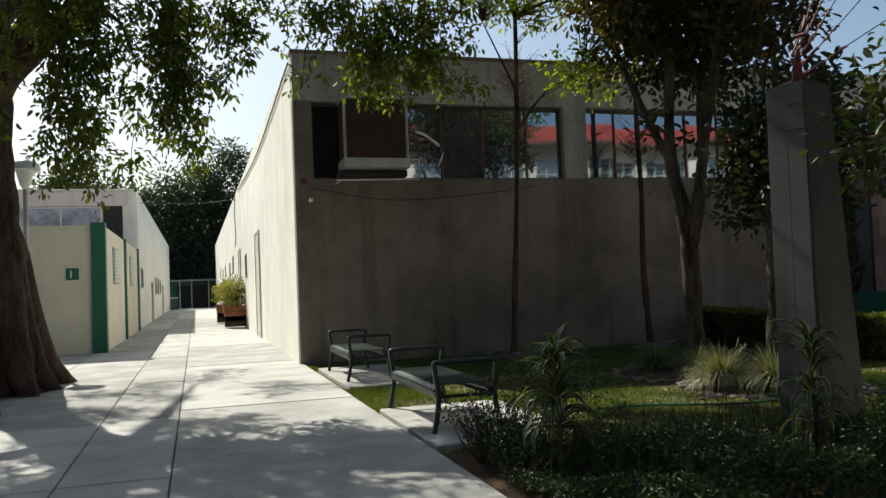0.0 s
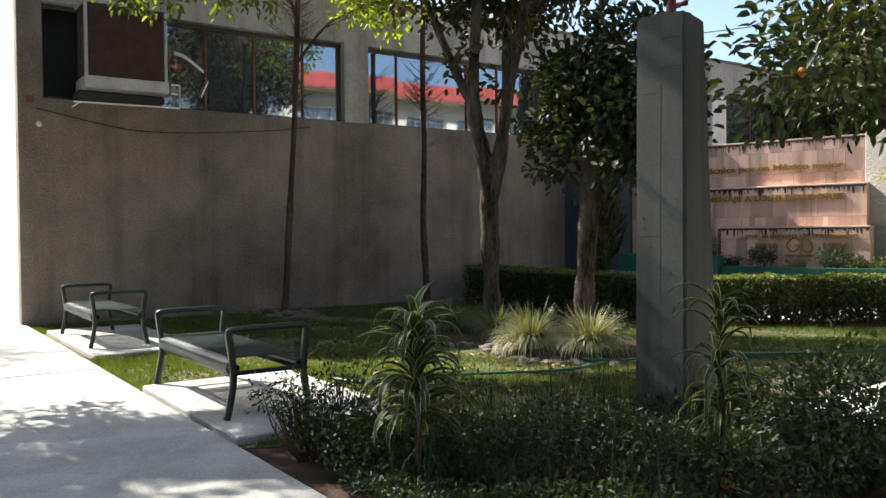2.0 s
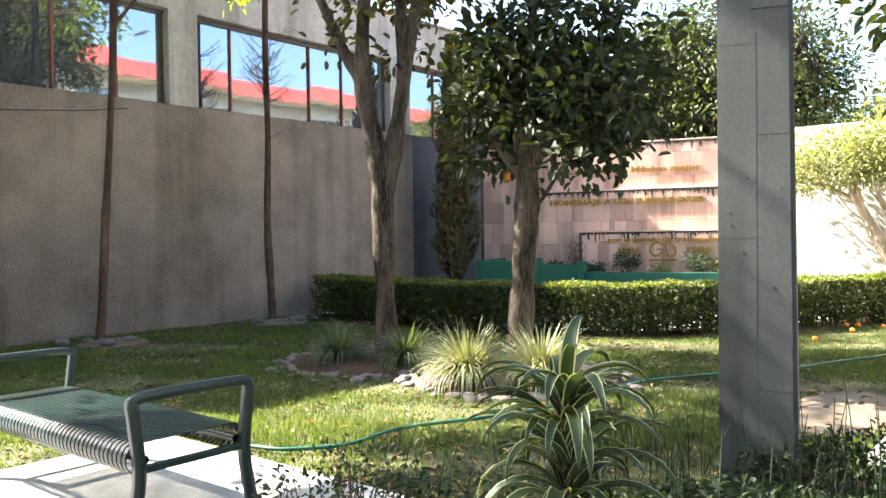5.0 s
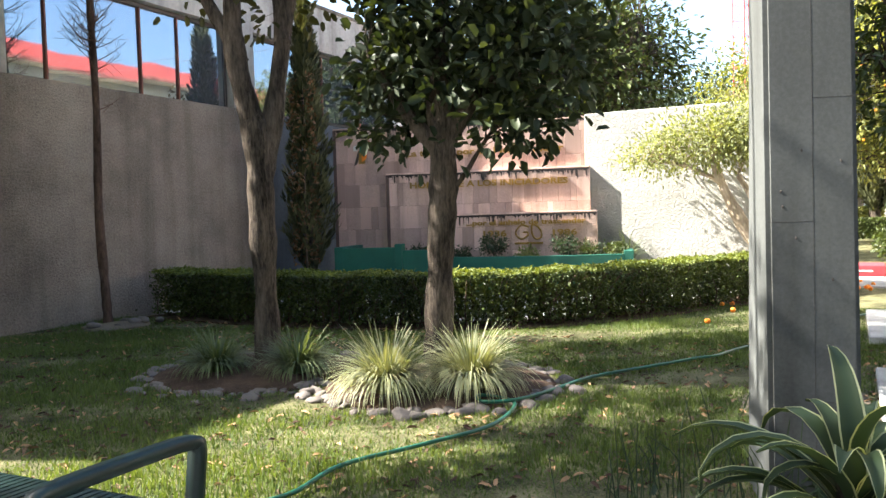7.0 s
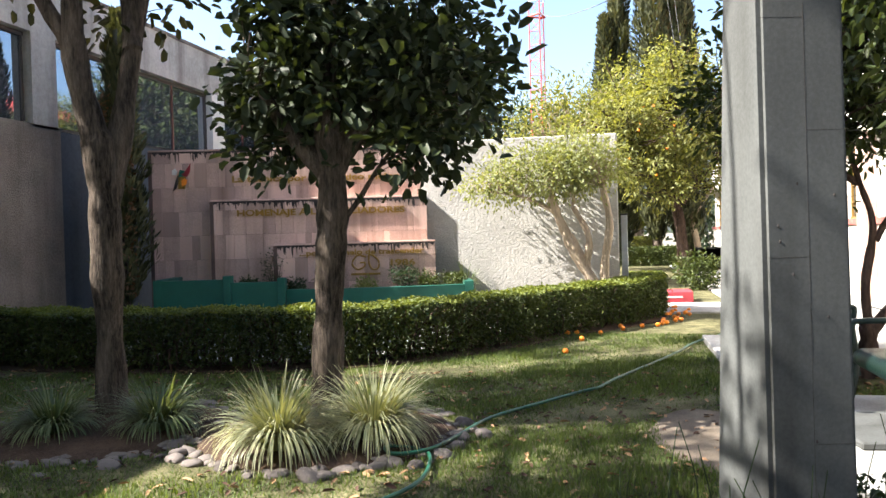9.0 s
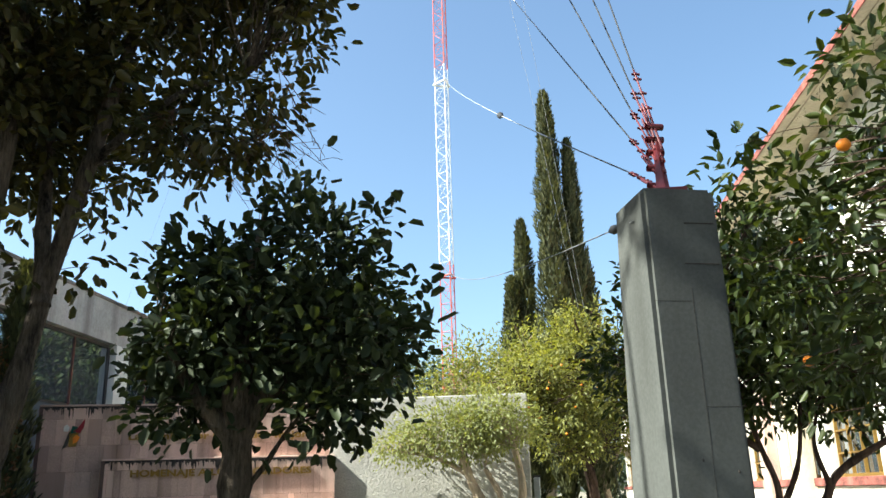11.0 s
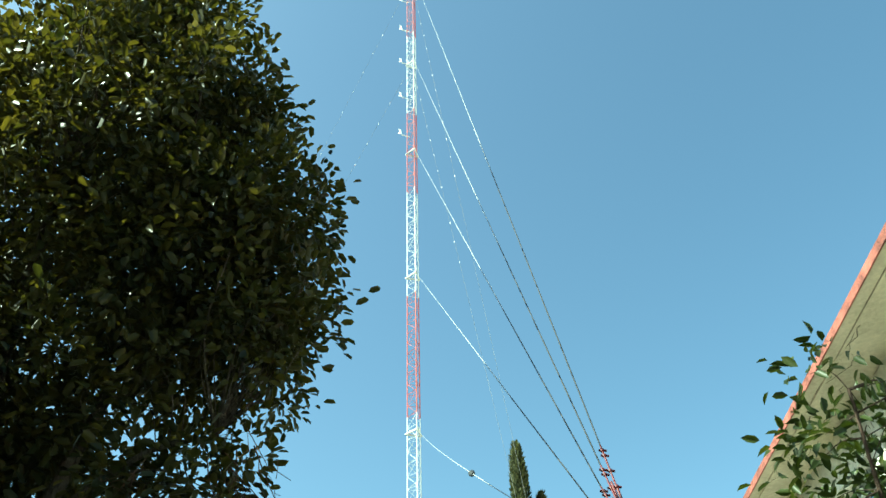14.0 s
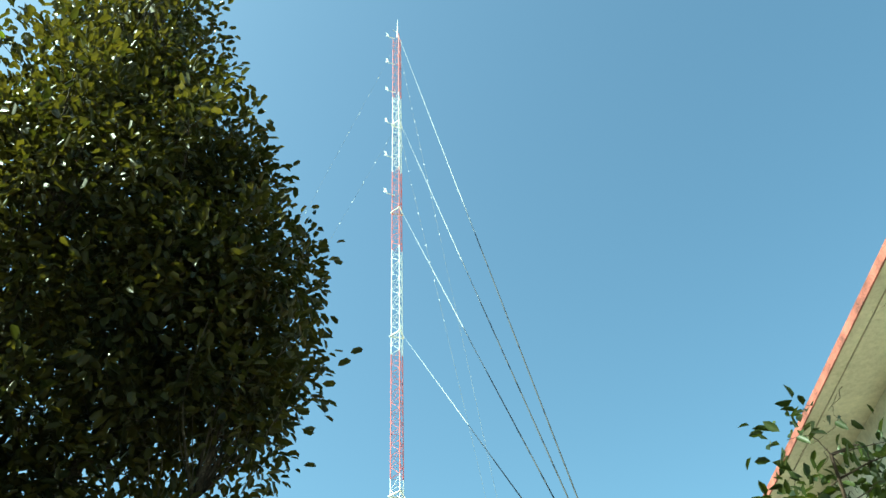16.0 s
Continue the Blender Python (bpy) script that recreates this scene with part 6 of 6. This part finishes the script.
        ob = part("stone", stone_variants[i % 5], None, ring, at=pose(math.cos(a) * rr, math.sin(a) * rr, -0.03 + s * 0.1, RNG.normal() * 12, RNG.normal() * 12, math.degrees(a) + 90 + RNG.normal() * 25))
        ob.scale = (s, s, s * (0.55 + 0.4 * RNG.random()))
for x, y, n in ((6.0, 16.3, 9), (8.95, 16.45, 8)):
    heap = thing("stone_heap", "small heap of stones at a trunk's foot", "stones", (x, y, 0), "stone heaps")
    bm = bmesh.new()
    bmesh.ops.create_icosphere(bm, subdivisions=3, radius=1.0)
    for v in bm.verts:
        v.co = Vector((v.co.x * 0.5, v.co.y * 0.35, v.co.z * 0.08 - 0.03)) * (1 + 0.1 * noise.noise(v.co * 3))
    part("earth_mound", bm, M["bare"], heap, smooth=True)
    for i in range(n):
        s = 0.04 + 0.06 * RNG.random()
        ob = part("stone", stone_variants[i % 5], None, heap, at=pose(RNG.normal() * 0.28, RNG.normal() * 0.14 - 0.1, s * 0.5, 0, 0, RNG.random() * 180))
        ob.scale = (s, s, s)

# ---- hedge ----
HEDGE = bend([(10.35, 16.9), (10.15, 15.8), (9.95, 14.2), (9.98, 12.9), (10.3, 11.6), (11.0, 10.6), (12.0, 9.9), (13.2, 9.2), (14.2, 8.5), (15.1, 7.95), (16.1, 7.74), (17.3, 7.7)], 8)
hedge = thing("clipped_hedge", "low clipped hedge that curves before the monument", "hedge", (9.98, 12.9, 0))
seg = np.linalg.norm(np.diff(HEDGE, axis=0), axis=1)
cum = np.concatenate(([0], np.cumsum(seg)))
n = 46000
s = RNG.random(n) * cum[-1]
c = np.stack((np.interp(s, cum, HEDGE[:, 0]), np.interp(s, cum, HEDGE[:, 1])), 1)
c2 = np.stack((np.interp(s + 0.05, cum, HEDGE[:, 0]), np.interp(s + 0.05, cum, HEDGE[:, 1])), 1)
tan = unit(c2 - c + 1e-6)
nor = np.stack((-tan[:, 1], tan[:, 0]), 1)
face = RNG.random(n)
across = np.where(face < 0.4, (RNG.random(n) * 2 - 1), np.where(face < 0.8, 1.0, -1.0)) * 0.29 + RNG.normal(size=n) * 0.025
zz = np.where(face < 0.4, 0.66 + RNG.normal(size=n) * 0.012, 0.03 + 0.63 * RNG.random(n) ** 1.05)
wave = 0.02 * np.sin(s * 5.1) + 0.015 * np.sin(s * 11.7)
gap = (zz < 0.34) & (RNG.random(n) < 0.05 + 0.25 * (np.sin(s * 9.0) * np.sin(s * 3.7 + 1) > 0.1))
keep = ~gap
P = np.stack((c[:, 0] + nor[:, 0] * (across + wave), c[:, 1] + nor[:, 1] * (across + wave), zz + wave * 0.6), 1)[keep]
D = RNG.normal(size=(len(P), 3)) + np.stack((nor[keep, 0] * across[keep] * 3, nor[keep, 1] * across[keep] * 3, (zz[keep] > 0.6) * 0.1), 1)
HO = np.array((9.98, 12.9, 0))
N = RNG.normal(size=(len(P), 3)) * np.where(P[:, 2:] > 0.6, 0.5, 1.0) + np.array((0, 0, 0.8))
D *= np.where(P[:, 2:] > 0.6, np.array((1, 1, 0.35)), 1.0)
size = 0.042 + 0.02 * RNG.random(len(P))
# top leaves get the lighter green, sunlight put into their colour
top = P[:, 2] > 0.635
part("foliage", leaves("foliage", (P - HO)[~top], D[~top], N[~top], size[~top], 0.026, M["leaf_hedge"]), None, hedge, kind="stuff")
part("fresh_growth", leaves("fresh_growth", (P - HO)[top], D[top], N[top], size[top], 0.026, M["leaf_sunlit_top"]), None, hedge, "clipped top with sunlight put into its yellow green", kind="stuff")
lines = []
for k in range(430):
    s0 = RNG.random() * cum[-1]
    x, y = np.interp(s0, cum, HEDGE[:, 0]) + RNG.normal() * 0.09, np.interp(s0, cum, HEDGE[:, 1]) + RNG.normal() * 0.09
    p0 = np.array((x, y, -0.08)) - HO
    lines.append((bend([p0, p0 + np.array((RNG.normal() * 0.06, RNG.normal() * 0.06, 0.3)), p0 + np.array((RNG.normal() * 0.14, RNG.normal() * 0.14, 0.68))], 3), np.linspace(0.013, 0.005, 7)))
part("stem", tubes("stem", lines, 5, M["dark_bark"]), None, hedge, kind="stuff")
n = 34000
s = RNG.random(n) * cum[-1]
P = np.stack((np.interp(s, cum, HEDGE[:, 0]) + RNG.normal(size=n) * 0.14, np.interp(s, cum, HEDGE[:, 1]) + RNG.normal(size=n) * 0.14, 0.04 + 0.59 * RNG.random(n)), 1)
part("inner_foliage", leaves("inner_foliage", P - HO, RNG.normal(size=(n, 3)), RNG.normal(size=(n, 3)), 0.05, 0.03, M["leaf_hedge"]), None, hedge, kind="stuff")
sheet("hedge_soil", [tuple(p) for p in (HEDGE + unit(np.stack((np.gradient(HEDGE[:, 1]), -np.gradient(HEDGE[:, 0])), 1)) * 0.42)] + [tuple(p) for p in (HEDGE - unit(np.stack((np.gradient(HEDGE[:, 1]), -np.gradient(HEDGE[:, 0])), 1)) * 0.42)[::-1]], -0.012, M["soil"], "bare reddish soil strip under the hedge", "ground", 0.05)

# ---- plants in the monument's planter ----
for u, z, r, leaf, nm in ((-1.15, 0.62, 0.2, "leaf_bed", "small dark rounded shrub in the planter"), (-0.35, 0.6, 0.16, "leaf_bed", "small dark rounded shrub in the planter"), (0.25, 0.78, 0.26, "leaf_bed", "little spreading shrub in the planter"), (0.85, 0.55, 0.2, "leaf_grey", "low blue grey shrub in the planter"), (1.55, 0.75, 0.24, "leaf_bed", "little spreading shrub in the planter"), (1.98, 0.62, 0.2, "leaf_hedge", "sunlit round shrub in the planter"), (2.42, 0.62, 0.18, "leaf_hedge", "sunlit round shrub in the planter")):
    p = MON @ Vector((u, -0.95, 0.48))
    shrub((p.x, p.y, p.z), [((0, 0, z - 0.42), (r, r, r * 0.65))], 60, 12, 0.035, 0.045, leaf, nm, "planter_shrub", "planter shrubs", stems=8)
p = MON @ Vector((-0.75, -0.9, 0.48))
shrub((p.x, p.y, p.z), [((0, 0, 0.45), (0.16, 0.16, 0.35))], 40, 6, 0.04, 0.04, "leaf_bed", "thin upright shrub in the planter", "planter_shrub", "planter shrubs", stems=14)
p = MON @ Vector((2.62, -0.75, 0.48))
grass_clump((p.x, p.y, p.z), 0.3, 0.55, 60, "blade_green", "spiky leaf clump in the planter")

# ---- hose, fruit, litter, red plinth, planters, lamp ----
hose = thing("garden_hose", "green garden hose that snakes over the lawn", "hose", (6.4, 9.6, 0))
hp = bend([(3.72, 10.4, 0), (3.82, 10.1, 0), (4.15, 9.88, 0), (4.66, 9.9, 0), (5.18, 9.67, 0), (5.74, 9.45, 0), (6.3, 9.5, 0), (6.5, 9.65, 0), (6.42, 9.83, 0.03), (6.28, 9.74, 0.02), (6.42, 9.53, 0.02), (6.95, 9.41, 0), (7.5, 9.27, 0), (8.2, 8.86, 0), (8.6, 8.62, 0), (8.82, 8.46, 0), (9.2, 8.34, 0), (9.84, 8.09, 0), (10.6, 7.78, 0), (11.28, 7.53, 0), (12.2, 7.22, 0), (13.5, 6.4, 0.02)], 6)
hp[:, 2] += 0.006
part("tube", tubes("tube", [(hp - np.array((6.4, 9.6, 0)), 0.014)], 8, M["hose"]), None, hose)
near_end = HEDGE[HEDGE[:, 0] > 12.6]
for k in range(34):
    if k < 30:
        p = near_end[int(len(near_end) * RNG.random() ** 0.7)]
        d = 0.34 + 0.45 * RNG.random() ** 1.6
        x, y = p[0] - 0.45 * d + RNG.normal() * 0.1, p[1] - 0.9 * d + RNG.normal() * 0.05
    else:
        x, y = ((4.0, 6.35), (3.88, 6.25), (12.4, 8.75), (11.2, 8.9))[k - 30]
    ob = part("fallen_orange", orange_on(0, 0, 0), None, None, at=pose(x, y, 0.03 if k in (30, 31) else 0.008, 0, 0, k * 40))
    tagged(ob, "ripe orange that lies on the ground", "orange", "fallen oranges")
rp = thing("red_plinth", "low dark red painted plinth with lettering bars", "plinth", (18.85, 7.25, 0))
part("block", box((-0.45, -0.52, -0.08), (0.45, 0.52, 0.2), 0.012), M["red_plinth"], rp)
part("text_bar", box((-0.458, -0.3, 0.08), (-0.451, 0.2, 0.11)), M["lamp_white"], rp)
for i, (x, y) in enumerate(((1.66, 34.95), (1.5, 40.5))):
    pl = thing("wooden_planter", "square wooden planter with leafy shrub", "planter", (x, y, 0), "alley planters")
    for sx, sy in ((-1, 0), (1, 0), (0, -1), (0, 1)):
        for k in range(4):
            z0 = 0.06 + k * 0.2
            r0 = 0.36 + 0.06 * k / 3
            lo = (-r0, -0.02, z0) if sx == 0 else (-0.02, -r0, z0)
            hi = (r0, 0.02, z0 + 0.185) if sx == 0 else (0.02, r0, z0 + 0.185)
            part("plank", box(lo, hi, 0.006), M["terracotta"], pl, at=pose(sx * r0, sy * r0, 0))
    part("soil", box((-0.4, -0.4, 0.05), (0.4, 0.4, 0.78)), M["soil"], pl)
    sh = shrub((x, y, 0.8), [((0, 0, 0.55), (0.5, 0.5, 0.5))], 120, 16, 0.1, 0.09, "leaf_yellow", "leafy green shrub in a wooden planter", "potted_shrub", "alley planters")
lp = thing("garden_lamp", "lamp post with a white conical shade", "lamp", (-3.0, 20.0, 0))
part("post", tubes("post", [([(0, 0, -0.05), (0, 0, 3.9)], 0.05)], 8, M["grey_metal"]), None, lp)
part("shade", tubes("shade", [([(0, 0, 4.0), (0, 0, 4.14), (0, 0, 4.2), (0, 0, 4.27)], [0.3, 0.26, 0.1, 0.02])], 16, M["lamp_white"]), None, lp)
part("globe", tubes("globe", [([(0, 0, 3.62), (0, 0, 3.7), (0, 0, 3.9), (0, 0, 4.0)], [0.05, 0.1, 0.15, 0.17])], 14, M["lamp_white"]), None, lp)

# ---- far trees that close the view, and unseen ones that block sky light ----
for nm, blobs, n, leaf in (
    ("alley end trees", [((-3, 92, 7), (5, 3, 7)), ((4, 95, 9), (6, 3, 8)), ((0, 91, 4), (3, 2, 2.5)), ((12, 98, 8), (6, 3, 8)), ((-12, 96, 8), (6, 3, 8))], 2000, "leaf_far"),
    ("garden end trees", [((58, 0, 4), (4, 6, 4)), ((62, 12, 5), (4, 7, 4)), ((60, 26, 5), (4, 8, 4)), ((58, 40, 5), (4, 8, 5)), ((40, 36, 5), (8, 5, 4))], 900, "leaf_far"),
    # out of view, added to keep sky light off path and hall
    ("trees behind the path", [((-12, 8, 7), (3.5, 9, 7)), ((-10, -9, 7), (7, 5, 7)), ((5, -14, 7), (10, 4, 7)), ((-12, 22, 6), (3, 4, 6))], 900, "leaf_far"),
):
    c0 = blobs[0][0]
    t = thing("far_trees", "distant dense trees, " + nm, "trees", (c0[0], c0[1], 0))
    C, O = in_blobs(blobs, n, 0.3)
    part("foliage", crown_mesh("foliage", C - np.array((c0[0], c0[1], 0)), O, 44, 0.55, 0.42, M[leaf]), None, t, kind="stuff")
    part("trunk", tubes("trunk", [([(b[0][0] - c0[0], b[0][1] - c0[1], -0.1), (b[0][0] - c0[0], b[0][1] - c0[1], b[0][2])], 0.3) for b in blobs], 8, M["bark"]), None, t, kind="stuff")

# the shade tree's unseen upper crown, placed to dapple path and bed
C, O = in_blobs([((-4.4, 18.2, 10.2), (2.2, 2.0, 0.8)), ((-3.9, 21.6, 10.7), (2.0, 2.0, 0.7)), ((-5.6, 24.2, 10.9), (2.2, 2.2, 0.7)), ((-3.9, 26.8, 11.3), (1.9, 2.2, 0.7)), ((-4.8, 15.4, 9.8), (2.2, 2.0, 0.8)), ((-6.6, 20.2, 10.4), (2.0, 2.4, 0.8)), ((-6.4, 16.4, 9.4), (2.0, 2.0, 0.8)), ((-2.7, 16.6, 9.4), (1.5, 2.2, 0.7)), ((-2.5, 20.4, 10.1), (1.4, 2.0, 0.6)), ((-2.3, 23.6, 10.8), (1.4, 1.8, 0.6))], 78, 0.1)
C2, O2 = in_blobs([((0.3, 15.0, 8.7), (1.8, 2.0, 0.7)), ((1.0, 13.2, 8.9), (1.6, 1.6, 0.7))], 52, 0.1)
C, O = np.concatenate((C, C2)), np.concatenate((O, O2))
part("upper_crown", crown_mesh("upper_crown", C, O, 80, 0.19, 0.13, M["leaf_ash"], 0.4, 0.6), None, st, at=SI)
for p in ((-4.0, 26.5, 11.0), (-5.6, 24.0, 10.6), (-3.9, 21.4, 10.4), (-6.4, 20.2, 10.2), (-4.8, 15.6, 9.6), (-6.4, 16.4, 9.2)):
    part("limb", tubes("limb", [(bend([(-2.9, 15.8, 6.3), ((p[0] - 2.9) / 2 - 0.3, (p[1] + 15.8) / 2, 9.3), p], 6), np.linspace(0.2, 0.03, 13))], 8, M["dark_bark"]), None, st, at=SI)

# ---- fallen leaves and grass blades ----
lit = thing("fallen_leaves", "dry brown leaves strewn over lawn and bed", "leaves", (6, 12, 0))
n = 2800
P = np.stack((2.3 + 7.5 * RNG.random(n), 5.8 + 11.3 * RNG.random(n), np.full(n, -0.012)), 1)
D = unit(RNG.normal(size=(n, 3)) * np.array((1, 1, 0.12)))
part("leaf", leaves("leaf", P - np.array((6, 12, 0)), D, RNG.normal(size=(n, 3)) * 0.3 + np.array((0, 0, 1)), 0.05 + 0.04 * RNG.random(n), 0.03, M["dead_leaf"], 0.2, 0.25), None, lit, kind="stuff")

gr = thing("grass", "short uneven lawn grass", "grass", (6, 11, 0))
n = 440000
k = RNG.random(n)
P = np.stack((2.15 + 11.0 * RNG.random(n) ** 1.25, 5.6 + 11.7 * RNG.random(n), np.full(n, -0.032)), 1)
patch = np.sin(P[:, 0] * 1.7 + 0.6) * np.sin(P[:, 1] * 1.3 + 0.4) + 0.6 * np.sin(P[:, 0] * 4.1 + P[:, 1] * 2.7) + RNG.normal(size=n) * 0.5
front = np.interp(P[:, 1], HEDGE[::-1, 1], HEDGE[::-1, 0]) - 0.45
ok = (patch > -0.75) & (P[:, 0] < np.where(P[:, 1] < 8, 16, front))
ok &= ~((P[:, 0] < 5.45) & (P[:, 1] < np.where(P[:, 0] > 3.7, 7.95 - (P[:, 0] - 3.7) * 0.3, 8.72 - (P[:, 0] - 2.13) * 0.49)))
for cx, cy, r in ((6.93, 10.42, 1.0), (6.92, 12.3, 1.02)):
    ok &= np.hypot(P[:, 0] - cx, P[:, 1] - cy) > r
ok &= np.hypot((P[:, 0] - 7.2) / 0.9, (P[:, 1] - 7.6) / 0.4) > 1
for x0, x1, y0, y1 in ((2.1, 3.56, 8.7, 11.06), (2.1, 3.46, 13.2, 16.2), (5.7, 8.42, 5.5, 7.17), (10.08, 12.52, 5.5, 7.18)):
    ok &= ~((P[:, 0] > x0) & (P[:, 0] < x1) & (P[:, 1] > y0) & (P[:, 1] < y1))
P = P[ok]
n = len(P)
a = RNG.random(n) * 6.283
h = (0.022 + 0.045 * RNG.random(n) ** 1.6) * (0.7 + 0.5 * np.clip(patch[ok], -0.5, 1))
wd = 0.0035 + 0.003 * RNG.random(n)
side = np.stack((np.cos(a), np.sin(a), np.zeros(n)), 1) * wd[:, None]
tip = P + np.stack((RNG.normal(size=n) * 0.014, RNG.normal(size=n) * 0.014, h), 1)
V = np.stack((P - side, P + side, tip), 1).reshape(-1, 3) - np.array((6, 11, 0))
part("blade", raw("blade", V, np.full(n, 3), np.arange(n * 3), M["grass"]), None, gr, kind="stuff")

# ---- pieces: path panels and monument tiles ----
path = thing("pavement", "worn concrete path in large cast panels", "pavement", (0, 8, 0), kind="structure")
panel_rng = random.Random(2)
for x0, x1, first, step in ((-6.5, -2.2, 7.1, 3.4), (-2.2, -0.82, 8.66, 3.1), (-0.82, 0.0, 8.7, 3.2), (0.0, 2.12, 9.42, 3.0)):
    y = first - step * 5
    while y < 84:
        ln = step if y < 30 else step * 2
        part("panel", box((x0 + 0.006, y + 0.006, -0.12), (x1 - 0.006, y + ln - 0.006, panel_rng.uniform(-0.004, 0.004)), 0.006), M["concrete"], path, at=Matrix.Translation((0, -8, 0)))
        y += ln
part("joint_bed", box((-6.5, -10, -0.13), (2.12, 88, -0.03)), M["soil"], path, at=Matrix.Translation((0, -8, 0)))
for core, u0, u1, top, off in tier_obs:
    z = 0.28
    while z < top - 0.08:
        h = min(0.44, top - 0.02 - z)
        x = u0
        while x < u1 - 0.04:
            w = tile_rng.choice((0.11, 0.15, 0.22, 0.22, 0.3))
            w = min(w, u1 - x)
            if u1 - x - w < 0.08:
                w = u1 - x
            ob = part("tile", tile_mesh(w, h), None, core, at=pose(x, off - 0.001 * tile_rng.random(), z))
            x += w
        z += h
for core, u0, u1, top, off in tier_obs:
    part("edge_stone", box((u0 - 0.004, off - 0.036, 0.2), (u0 + 0.06, off + 0.27, top - 0.022)), M["dark_stone"], core, "dark left edge stone")
    part("edge_stone", box((u1 - 0.029, off + 0.003, 0.2), (u1 - 0.002, off + 0.27, top - 0.022)), M["pink_stone"], core)
